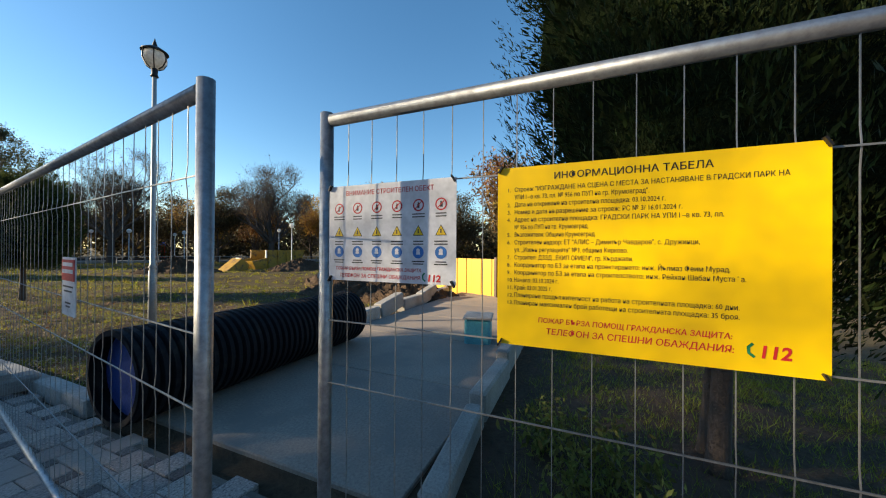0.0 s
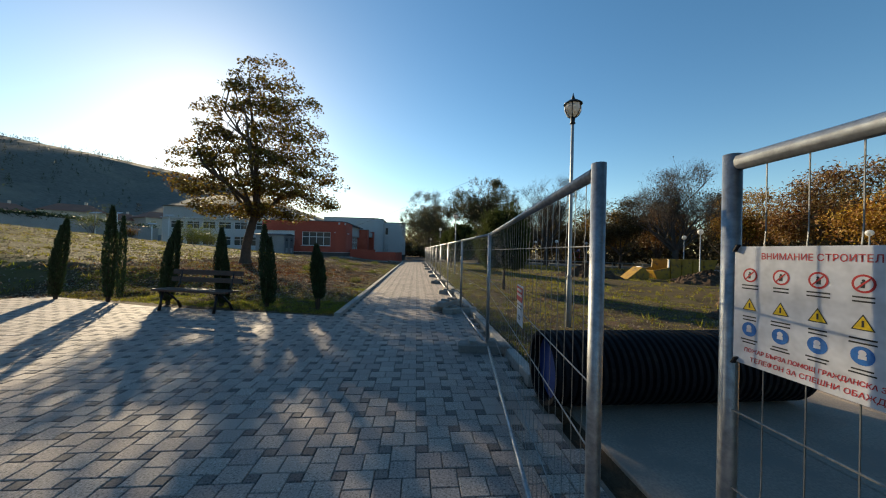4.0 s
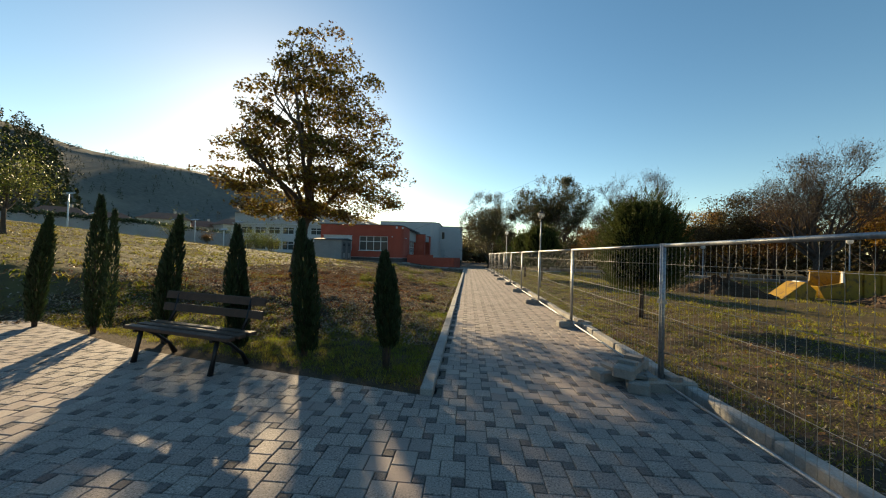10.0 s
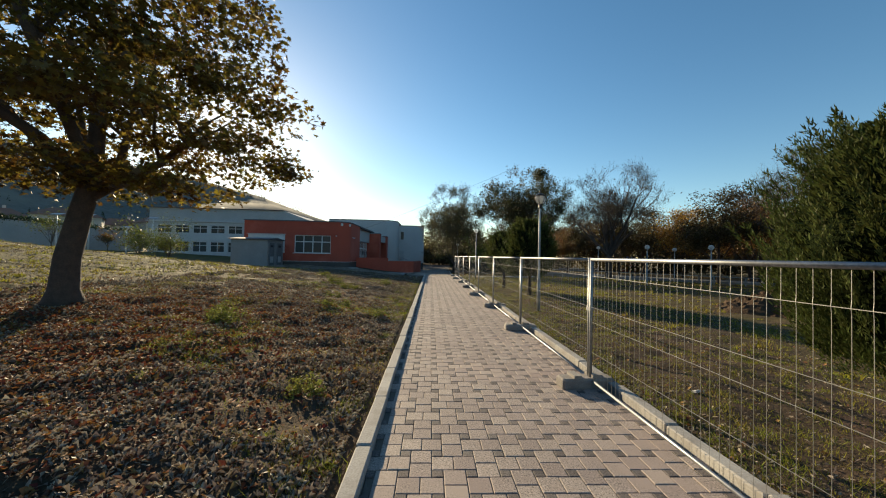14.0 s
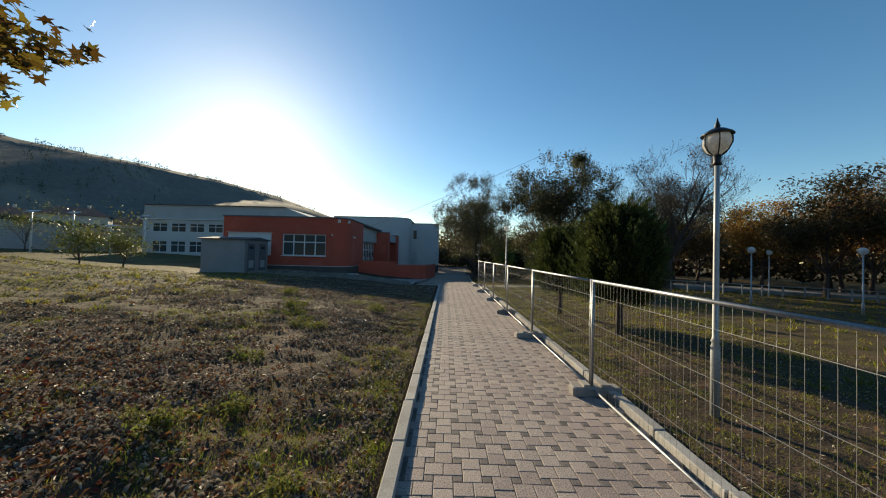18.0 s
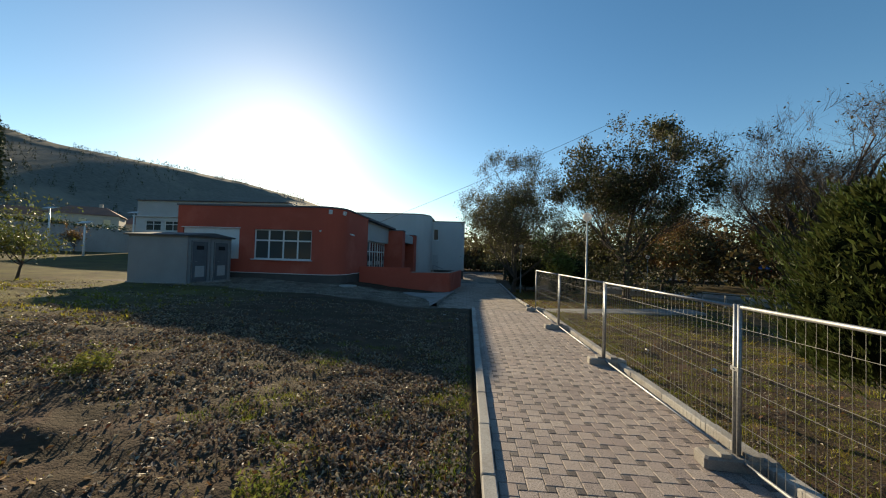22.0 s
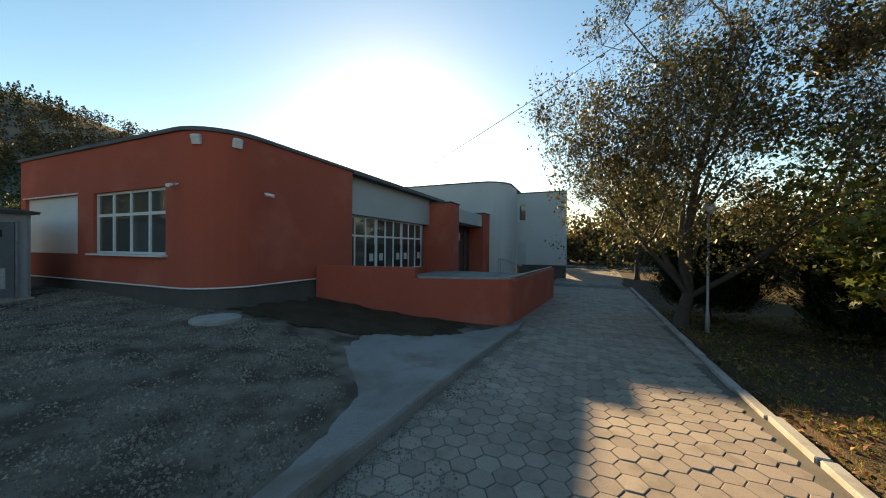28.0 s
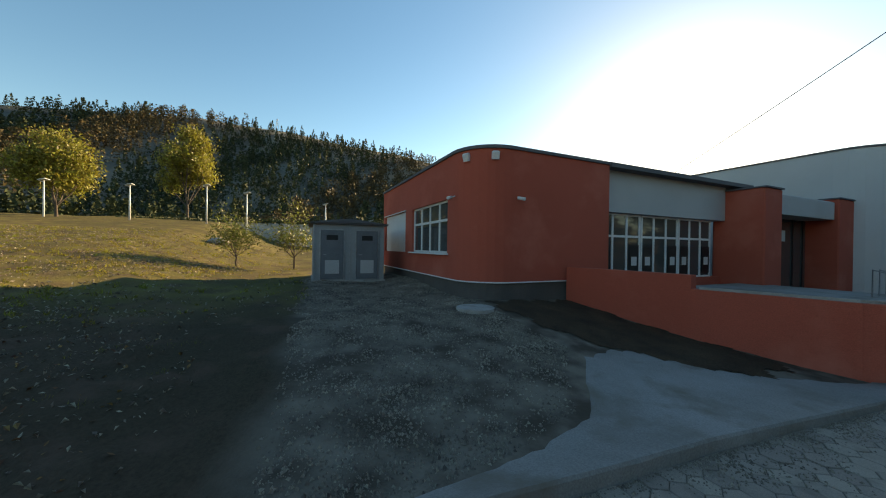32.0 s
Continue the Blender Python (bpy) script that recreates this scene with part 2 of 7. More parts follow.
M_BARK = material("bark", (0.115, 0.08, 0.06), (0.065, 0.048, 0.038), 0.95, 0, 9, 40, 0.9, 0.02, space="object")
M_TWIG = material("twig_bark", (0.12, 0.095, 0.08), (0.08, 0.06, 0.05), 0.95, 0, 6, 40, 0.3, space="object")
def leaves(name, a, b, see=0.32, vary=0.45, spec=0.5):
    return material(name, a, b, 0.55, 0, 0.5, 20, 0, vary=vary, see=see, spec=spec)
M_MAPLE = leaves("maple_leaf", (0.10, 0.095, 0.02), (0.22, 0.12, 0.025), 0.5, 0.5)
M_LINDEN = leaves("linden_leaf", (0.065, 0.075, 0.026), (0.11, 0.09, 0.035), 0.3, 0.45, 0.35)
M_RUST = leaves("rust_leaf", (0.24, 0.09, 0.025), (0.20, 0.13, 0.035))
M_POPLAR = leaves("poplar_leaf", (0.20, 0.21, 0.04), (0.28, 0.24, 0.045), 0.45)
M_GOLD = leaves("golden_leaf", (0.42, 0.22, 0.02), (0.30, 0.14, 0.03))
M_OLIVE = leaves("olive_leaf", (0.080, 0.066, 0.027), (0.11, 0.075, 0.034), 0.32, 0.4, 0.2)
M_GREENT = leaves("young_leaf", (0.12, 0.15, 0.03), (0.20, 0.19, 0.04))
M_THUJA = leaves("thuja_spray", (0.020, 0.034, 0.010), (0.032, 0.044, 0.014), 0.12, 0.5, 0.06)
M_JUNIPER = leaves("juniper_spray", (0.050, 0.075, 0.020), (0.078, 0.092, 0.028), 0.3, 0.4, 0.12)
M_CYP = leaves("cypress_spray", (0.022, 0.045, 0.014), (0.035, 0.06, 0.02), 0.2, 0.3)
M_PINE = leaves("pine_spray", (0.045, 0.06, 0.032), (0.06, 0.072, 0.038), 0.06, 0.2, 0.05)
M_BROWNWOOD = leaves("brown_wood", (0.085, 0.068, 0.036), (0.10, 0.075, 0.04), 0.08, 0.22, 0.05)
# near-black tone of the evergreen cores: crown shade put into the colour
M_INNER = material("crown_shade", (0.018, 0.026, 0.011), (0.010, 0.014, 0.007), 1.0, 0, 3, 25, 1.0, 0.06, spec=0.0)
M_RED_WALL = material("red_render", (0.55, 0.098, 0.058), (0.48, 0.084, 0.048), 0.9, 0, 0.35, 60, 0.25, 0.003, spots=(0.51, 0.11, 0.07), spot_size=0.5)
M_WHITE_WALL = material("white_render", (0.62, 0.61, 0.60), (0.55, 0.54, 0.53), 0.9, 0, 0.3, 60, 0.2, 0.003)
M_GREY_BAND = material("grey_panel", (0.50, 0.50, 0.50), (0.43, 0.43, 0.43), 0.7, 0, 0.5, 40, 0.1, 0.003)
M_PLINTH = material("plinth_render", (0.085, 0.075, 0.07), (0.12, 0.105, 0.095), 0.9, 0, 1.2, 50, 0.4, 0.004)
M_ROOF = material("roof_felt", (0.14, 0.14, 0.15), (0.10, 0.10, 0.11), 0.9, 0, 1, 40, 0.2)
M_PVC = plain("white_pvc", (0.78, 0.78, 0.78), 0.35)
M_GLASS = glass("window_glass")
M_CABIN = material("cabin_panel", (0.33, 0.335, 0.34), (0.27, 0.275, 0.28), 0.6, 0, 1, 40, 0.1, 0.002, space="object")
M_CABDOOR = material("cabin_door_grey", (0.15, 0.165, 0.18), (0.12, 0.13, 0.145), 0.5, 0, 2, 40, 0.1, 0.002, space="object")
M_LAMP = material("lamp_grey_paint", (0.42, 0.44, 0.45), (0.34, 0.36, 0.37), 0.5, 0.3, 5, 50, 0.15, 0.002, space="object")
M_IRON = plain("black_iron", (0.018, 0.018, 0.02), 0.45, 0.4)
M_OPAL = material("opal_glass", (0.85, 0.85, 0.83), (0.8, 0.8, 0.78), 0.25, 0, 2, 20, 0, space="object", see=0.55)
M_WOOD = material("bench_wood", (0.10, 0.055, 0.035), (0.065, 0.035, 0.025), 0.6, 0, 12, 80, 0.4, 0.003, space="object", vary=0.15)
M_HOARD = material("yellow_hoarding", (0.75, 0.42, 0.02), (0.68, 0.36, 0.02), 0.55, 0, 1, 30, 0.1, 0.002)
M_MACHINE = material("machine_yellow", (0.46, 0.26, 0.014), (0.30, 0.16, 0.02), 0.55, 0, 2, 30, 0.2, 0.003, space="object", spots=(0.10, 0.06, 0.03), spot_size=3)
M_TEAL = material("teal_plastic", (0.10, 0.42, 0.47), (0.08, 0.36, 0.41), 0.5, 0, 4, 50, 0.1, 0.002, space="object")
M_EARTH = material("dug_earth", (0.12, 0.078, 0.05), (0.065, 0.045, 0.033), 0.95, 0, 1.5, 25, 0.9, 0.05, spec=0.08)
# scrub colour lifted to a pale grey that stands in for distant haze
M_HILL = material("hill_scrub_haze", (0.17, 0.165, 0.145), (0.12, 0.125, 0.11), 0.95, 0, 0.02, 0.5, 0, spots=(0.20, 0.185, 0.15), spot_size=0.012, spec=0.08)
M_ROOFTILE = material("roof_tile", (0.30, 0.13, 0.08), (0.22, 0.10, 0.07), 0.85, 0, 0.5, 10, 0.2)
M_HOUSE = material("house_render", (0.50, 0.46, 0.40), (0.42, 0.38, 0.33), 0.9, 0, 0.2, 20, 0.1)
M_ASPHALT = material("asphalt", (0.055, 0.055, 0.055), (0.075, 0.072, 0.07), 0.9, 0, 0.6, 80, 0.4, 0.003)
M_STONEWALL = material("retaining_concrete", (0.42, 0.41, 0.40), (0.33, 0.32, 0.31), 0.9, 0, 0.4, 30, 0.2)
M_PLAYRED, M_PLAYBLUE = plain("play_red", (0.6, 0.06, 0.03)), plain("play_blue", (0.03, 0.12, 0.5))
M_CABLE = plain("cable_black", (0.01, 0.01, 0.01), 0.6)
M_HOSE = plain("grey_hose", (0.14, 0.13, 0.12), 0.6)


# ---- mesh helpers ----
class Shape:
    """Vertices and faces, gathered and then linked as one mesh."""
    def __init__(self):
        self.v, self.f = [], []

    def box(self, c, s, m=None, taper=1.0):
        k = len(self.v)
        for dz in (-0.5, 0.5):
            q = taper if dz > 0 else 1.0
            for dx, dy in ((-0.5, -0.5), (0.5, -0.5), (0.5, 0.5), (-0.5, 0.5)):
                p = Vector((dx * s[0] * q, dy * s[1] * q, dz * s[2]))
                p = (m @ p if m else p) + Vector(c)
                self.v.append(p)
        self.f += [tuple(k + i for i in q) for q in ((3, 2, 1, 0), (4, 5, 6, 7), (0, 1, 5, 4), (1, 2, 6, 5), (2, 3, 7, 6), (3, 0, 4, 7))]
        return self

    def cube_bevel(self, c, s, r, m=None):
        """A box whose top and vertical edges are chamfered by r."""
        k = len(self.v)
        for z, q in ((-s[2] / 2, 0), (s[2] / 2 - r, 0), (s[2] / 2, r)):
            for sx, sy in ((-1, -1), (1, -1), (1, 1), (-1, 1)):
                hx, hy = s[0] / 2 - q, s[1] / 2 - q
                for ax, ay in (((0, r) if sx * sy > 0 else (r, 0)), ((r, 0) if sx * sy > 0 else (0, r))):
                    p = Vector((sx * (hx - ax), sy * (hy - ay), z))
                    self.v.append((m @ p if m else p) + Vector(c))
        for a in (0, 8):
            for i in range(8):
                self.f.append((k + a + i, k + a + (i + 1) % 8, k + a + 8 + (i + 1) % 8, k + a + 8 + i))
        self.f.append(tuple(k + 16 + i for i in range(8)))
        self.f.append(tuple(k + 7 - i for i in range(8)))
        return self

    def tube(self, pts, radii, n=8, caps=True):
        pts = [Vector(p) for p in pts]
        if isinstance(radii, (int, float)):
            radii = [radii] * len(pts)
        k, side = len(self.v), None
        for i, p in enumerate(pts):
            d = (pts[min(i + 1, len(pts) - 1)] - pts[max(i - 1, 0)])
            d = d.normalized() if d.length > 1e-9 else Vector((0, 0, 1))
            if side is None:
                side = d.orthogonal().normalized()
            side = (side - d * side.dot(d)).normalized()
            up = d.cross(side)
            for j in range(n):
                a = 2 * math.pi * j / n
                self.v.append(p + (side * math.cos(a) + up * math.sin(a)) * radii[i])
        for i in range(len(pts) - 1):
            for j in range(n):
                a, b = k + i * n + j, k + i * n + (j + 1) % n
                self.f.append((a, b, b + n, a + n))
        if caps:
            self.f.append(tuple(k + j for j in reversed(range(n))))
            self.f.append(tuple(k + (len(pts) - 1) * n + j for j in range(n)))
        return self

    def lathe(self, profile, n=16, c=(0, 0, 0)):
        """Rings of (radius, height) turned about the upright through c."""
        return self.tube([(c[0], c[1], c[2] + z) for r, z in profile], [max(r, 1e-4) for r, z in profile], n)

    def prism(self, outline, z0, z1):
        """An upright prism over a plan outline, counter-clockwise."""
        k, n = len(self.v), len(outline)
        self.v += [Vector((x, y, z0)) for x, y in outline] + [Vector((x, y, z1)) for x, y in outline]
        self.f += [(k + i, k + (i + 1) % n, k + n + (i + 1) % n, k + n + i) for i in range(n)]
        self.f += [tuple(k + n - 1 - i for i in range(n)), tuple(k + n + i for i in range(n))]
        return self

    def quad(self, a, b, c, d):
        k = len(self.v)
        self.v += [Vector(a), Vector(b), Vector(c), Vector(d)]
        self.f.append((k, k + 1, k + 2, k + 3))
        return self

    def mesh(self, name, mat, smooth=False):
        me = bpy.data.meshes.new(name)
        me.from_pydata(self.v, [], self.f)
        if smooth:
            me.polygons.foreach_set("use_smooth", [len(p) == 4 for p in self.f])
        me.materials.append(mat)
        return me


def part(name, shape, mat, parent=None, label="", smooth=False, at=None):
    """Links a shape as ONE mesh object under a thing or a part."""
    me = shape if isinstance(shape, bpy.types.Mesh) else shape.mesh(name, mat, smooth)
    ob = new(name, me)
    if at is not None:
        ob.matrix_basis = at if isinstance(at, Matrix) else Matrix.Translation(at)
    ob.parent = parent
    if label:
        ob["label"] = label
    return ob


def thing(name, label, category, at=None, group="", kind=""):
    e = new(name)
    e.empty_display_size = 0.2
    if at is not None:
        e.matrix_basis = at if isinstance(at, Matrix) else Matrix.Translation(at)
    return tagged(e, label, category, group, kind)


def structure(name, shape, mat, label, category, kind="structure", smooth=False):
    return tagged(part(name, shape, mat, None, smooth=smooth), label, category, "", kind)


def cloud(name, verts, k, mat):
    """One mesh of many separate k-cornered leaves: verts is an array (n * k, 3)."""
    n = len(verts) // k
    me = bpy.data.meshes.new(name)
    me.vertices.add(n * k)
    me.vertices.foreach_set("co", np.asarray(verts, dtype=np.float32).ravel())
    me.loops.add(n * k)
    me.loops.foreach_set("vertex_index", np.arange(n * k, dtype=np.int32))
    me.polygons.add(n)
    me.polygons.foreach_set("loop_start", np.arange(0, n * k, k, dtype=np.int32))
    me.update(calc_edges=True)
    me.materials.append(mat)
    return me


def smooth_step(a, b, x):
    t = np.clip((x - a) / (b - a), 0, 1)
    return t * t * (3 - 2 * t)


def value_noise(x, y, size, seed=0.0):
    """Smooth noise from 0 to 1 over the plan, with lumps of the given size."""
    u, v = np.asarray(x, float) / size, np.asarray(y, float) / size
    i, j = np.floor(u), np.floor(v)
    a, b = u - i, v - j
    a, b = a * a * (3 - 2 * a), b * b * (3 - 2 * b)
    def h(p, q):
        k = np.sin(p * 127.1 + q * 311.7 + seed * 74.7) * 43758.5453
        return k - np.floor(k)
    return (h(i, j) * (1 - a) + h(i + 1, j) * a) * (1 - b) + (h(i, j + 1) * (1 - a) + h(i + 1, j + 1) * a) * b


def lumps(x, y):
    """Clods and hollows of the trodden lawn, level beside the paving and the site walk."""
    side = smooth_step(0.04, 0.45, y - (11.5 - 0.29 * (x + 1.7)))
    side = np.where(x < -10.6, 1.0, side)
    left = smooth_step(-1.82, -2.25, x) * side * (1 - 0.75 * smooth_step(42.5, 44.0, y))
    right = smooth_step(1.46, 1.9, x) * (smooth_step(8.2, 9.0, y) + smooth_step(4.6, 4.0, y) * smooth_step(-3.0, -1.0, y)) * (1 - smooth_step(42.3, 43.0, y) * smooth_step(47.5, 46.8, y))
    w = left + 0.75 * right
    h = 0.08 * (value_noise(x, y, 0.62, 1) - 0.5) + 0.065 * (value_noise(x, y, 0.27, 2) - 0.5) + 0.03 * (value_noise(x, y, 0.13, 3) - 0.5)
    return w * h


def ground_z(x, y):
    """Height of the ground: level by the path, a lawn that rises to the left, a fall beyond the path's end."""
    x, y = np.asarray(x, float), np.asarray(y, float)
    fall = -0.03 * np.clip(y - 43.5, 0, 25)
    left = np.clip(-1.75 - x, 0, 8) * 0.085 + np.clip(-10 - x, 0, 70) * 0.09
    yard = 0.38 * smooth_step(-3.3, -9, x) + 0.04 * np.clip(-24 - x, 0, 60)
    w = smooth_step(33, 44, y)
    up = left * (1 - w) + yard * w
    plaza = 1 - smooth_step(13.6, 16.5, y - 0.0 * x)
    edge = smooth_step(-10.3, -13.5, x)
    up = up * (1 - plaza) + plaza * edge * (np.clip(-10.3 - x, 0, 75) * 0.095)
    up = up + 0.16 * smooth_step(-11.5, -14.5, x) * smooth_step(41, 45, y) * smooth_step(60, 50, y) * smooth_step(-30, -22, x)
    right = -0.012 * np.clip(x - 3, 0, 40)
    up = up + 0.2 * smooth_step(46.4, 48.7, y) * smooth_step(-7.0, -10.0, x) * smooth_step(-20.5, -17.5, x)
    bumps = 0.03 * np.sin(x * 1.3 + y * 0.7) * np.sin(y * 0.9 - x * 0.5) * smooth_step(1.6, 3.5, np.abs(x + 0.1)) * (1 - plaza * (1 - edge) * (x < 0))
    return np.where(((x > -1.75) & (x < 1.4)) | ((x > -3.16) & (x < 1.0) & (y > 43.6)), fall - 0.06, up + fall * (x > -24) + right + bumps + lumps(x, y) - 0.012)

# ---- ground, hill and distance ----
rng = np.random.default_rng(7)


def sheet(name, xs, ys, height, mat, label, category, lift=0.0, keep=None, kind="structure"):
    """A grid over the plan that follows a height function."""
    X, Y = np.meshgrid(np.asarray(xs, float), np.asarray(ys, float), indexing="ij")
    Z = height(X, Y) + lift
    nx, ny = X.shape
    ids = np.arange(nx * ny).reshape(nx, ny)
    F = np.stack([ids[:-1, :-1], ids[1:, :-1], ids[1:, 1:], ids[:-1, 1:]], -1).reshape(-1, 4)
    if keep is not None:
        mid = np.stack([X, Y], -1).reshape(-1, 2)[F].mean(1)
        F = F[[keep(a, b) for a, b in mid]]
    me = bpy.data.meshes.new(name)
    me.from_pydata(np.stack([X, Y, Z], -1).reshape(-1, 3).tolist(), [], F.tolist())
    me.polygons.foreach_set("use_smooth", [True] * len(me.polygons))
    me.materials.append(mat)
    return tagged(new(name, me), label, category, "", kind)


far_steps = [60, 80, 110, 160, 260, 500, 1000, 2500]
gx = [-v for v in reversed(far_steps)] + list(np.arange(-50, -14, 2.0)) + list(np.arange(-14, -9.2, 0.3)) + list(np.arange(-9.2, -1.76, 0.09)) + list(np.arange(-1.5, 1.4, 0.5)) \
    + list(np.arange(1.45, 6, 0.13)) + list(np.arange(6, 10, 0.4)) + list(np.arange(10, 50, 2.5)) + far_steps
gy = [-v for v in reversed(far_steps)] + list(np.arange(-40, -2, 4.0)) + list(np.arange(-2, 5, 0.2)) + list(np.arange(5, 8, 0.6)) + list(np.arange(8, 11.4, 0.2)) + list(np.arange(11.4, 37, 0.09)) \
    + list(np.arange(37, 47, 0.14)) + list(np.arange(47, 64, 0.5)) + list(np.arange(64, 120, 4.0)) + [130, 160, 260, 500, 1000, 2500]
xs = sorted(set([round(float(v), 3) for v in gx] + [-3.17, -3.15, -1.752, -1.748, 1.398, 1.402]))
sheet("ground", xs, sorted(set(gy)), ground_z, M_GRASS, "trodden autumn park lawn of dry grass and bare soil", "lawn")

RIDGE = [(5, 3.5), (15, 5.2), (20, 6.6), (23, 7.6), (28, 9.2), (36, 10.7), (45, 11.5), (55, 11.9), (58, 12.6), (65, 14.2), (71, 15.6), (80, 16.6), (88, 17.6), (100, 17.6),
         (110, 16.0), (120, 14.0), (140, 12.0), (170, 8.0), (200, 5.0)]


def hill_z(az, r):
    """Height of the hill at a bearing in degrees and a distance."""
    top = 340 * math.tan(radians(float(np.interp(az, [a for a, e in RIDGE], [e for a, e in RIDGE])))) - 6
    u = min(1.0, max(0.0, (r - 150) / 190))
    return 4 + top * (u ** 1.15) + 5 * math.sin(az * 0.23 + r * 0.03) * u * (1 - u) * 4


hv, hf = [], []
HAZ, HR = list(range(4, 201, 2)), [95, 105, 120, 140, 160, 185, 210, 240, 270, 300, 325, 340, 365, 420]
for az in HAZ:
    for r in HR:
        z = hill_z(az, r) if r > 100 else -3
        if r > 340:
            z = hill_z(az, 340) - (r - 340) * 0.3
        hv.append((-r * math.sin(radians(az)), 30 + r * math.cos(radians(az)), z))
for i in range(len(HAZ) - 1):
    for j in range(len(HR) - 1):
        a = i * len(HR) + j
        hf.append((a, a + 1, a + len(HR) + 1, a + len(HR)))
s = Shape(); s.v, s.f = [Vector(v) for v in hv], hf
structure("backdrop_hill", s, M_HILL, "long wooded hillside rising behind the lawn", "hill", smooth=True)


far_rng = np.random.default_rng(17)


def far_tree(out, c, h, w, n, size, cone):
    """A distant tree as loose clumps of foliage: leaf-like facets within a cone or an egg."""
    u = far_rng.random(n)
    rad = w * ((1.05 - u) if cone else np.sqrt(np.clip(np.sin(np.pi * (0.15 + 0.82 * u)), 0, 1))) * np.sqrt(far_rng.uniform(0.15, 1, n))
    a = far_rng.uniform(0, 6.28, n)
    P = np.stack([c[0] + rad * np.cos(a), c[1] + rad * np.sin(a), c[2] + h * (0.15 + 0.85 * u)], 1)
    d = far_rng.normal(size=(n, 3)); d /= np.linalg.norm(d, axis=1)[:, None]
    e = np.cross(d, far_rng.normal(size=(n, 3))); e /= np.linalg.norm(e, axis=1)[:, None]
    s = (size * far_rng.uniform(0.6, 1.3, n))[:, None]
    out.append(np.stack([P - d * s, P + e * s * 0.6, P + d * s, P - e * s * 0.6], 1).reshape(-1, 3))


random.seed(3)
woods = {"pine_wood": ([], M_PINE, "dark pine wood on the hillside"), "autumn_wood": ([], M_BROWNWOOD, "leafless brown autumn wood on the hillside"),
         "ridge_wood": ([], M_PINE, "thin row of trees along the ridge")}
for i in range(6800):
    az = random.uniform(56, 150) if i % 4 else random.uniform(24, 60)
    r = 125 + 213 * random.random() ** 0.75
    dense = 0.5 + 0.5 * math.sin(az * 0.31 + r * 0.04)
    if az < 42 or random.random() > 0.35 + 0.65 * float(smooth_step(50, 70, az)):
        continue
    if random.random() > 0.45 + dense * 0.5:
        continue
    x, y = -r * math.sin(radians(az)), 30 + r * math.cos(radians(az))
    pine = math.sin(az * 0.17 + r * 0.02) > -0.7
    out = woods["pine_wood" if pine else "autumn_wood"][0]
    h = random.uniform(7, 13) if az > 58 else random.uniform(2.5, 5)
    far_tree(out, (x, y, hill_z(az, r) - 0.8), h, h * random.uniform(0.2, 0.3), 62 if az > 58 else 30, 0.06 * h, pine)
for az in np.arange(22, 58, 0.28):
    if math.sin(az * 0.9) + math.sin(az * 2.3) > -0.1:
        r = 338
        far_tree(woods["ridge_wood"][0], (-r * math.sin(radians(az)), 30 + r * math.cos(radians(az)), hill_z(az, r) - 1), random.uniform(2, 5), random.uniform(0.7, 1.5), 40, 0.35, False)
for name, (shape, mat, label) in woods.items():
    tagged(new(name, cloud(name, np.concatenate(shape), 4, mat)), label, "wood", "", "stuff")

# ---- paved plaza, path, kerbs ----
PLAZA = [(1.22, -12.0), (1.22, 11.45), (-1.72, 11.45), (-6.3, 12.5), (-10.3, 14.05), (-10.45, 9.5), (-9.6, 8.2), (-9.6, -12.0)]


def inside(poly, x, y):
    hit = False
    for (x0, y0), (x1, y1) in zip(poly, poly[1:] + poly[:1]):
        if (y0 > y) != (y1 > y) and x < (x1 - x0) * (y - y0) / (y1 - y0) + x0:
            hit = not hit
    return hit


bed = Shape().prism(PLAZA, -0.3, -0.012)
structure("plaza", bed, M_JOINT, "bedding sand under the paved plaza", "paving")
bed = Shape().prism([(1.22, 11.45), (1.22, 43.5), (-1.6, 43.5), (-1.6, 11.45)], -0.3, -0.012)
path_bed = structure("path", bed, M_JOINT, "straight park path paved with small square blocks", "paving")
slope_bed = Shape()
for y0 in np.arange(43.5, 90, 4):
    z0, z1 = -0.012 - 0.03 * min(25, y0 - 43.5), -0.012 - 0.03 * min(25, y0 + 4 - 43.5)
    slope_bed.quad((-3.16, y0, z0), (1.0 + 0.05 * max(0, y0 - 50), y0, z0), (1.0 + 0.05 * max(0, y0 - 46), y0 + 4, z1), (-3.16, y0 + 4, z1))
hex_bed = structure("pavement", slope_bed, M_JOINT, "wide worn pavement of hexagonal concrete blocks", "paving")
road = Shape()
road.prism([(-60, 92), (60, 92), (60, 99), (-60, 99)], -1.2, -0.70)
structure("road", road, M_ASPHALT, "asphalt road beyond the school", "road")


def kerb_stone(length, w=0.14, h=0.3):
    return Shape().cube_bevel((0, 0, 0), (w, length - 0.008, h), 0.012)


kerb_mesh = kerb_stone(1.0).mesh("kerb_stone", M_CONC)
left_kerb = thing("path_kerb", "line of pale concrete kerb stones along the lawn", "kerb", kind="structure")
for i in range(32):
    y = 11.95 + i
    part("kerb_stone", kerb_mesh, None, left_kerb, at=pose(-1.70 + 0.11 * i / 32 + random.uniform(-.004, .004), y, -0.075 + random.uniform(-.006, .006), rz=-0.2 + random.uniform(-.4, .4)))
right_kerb = thing("path_kerb", "line of concrete kerb stones behind the site fence", "kerb", kind="structure")
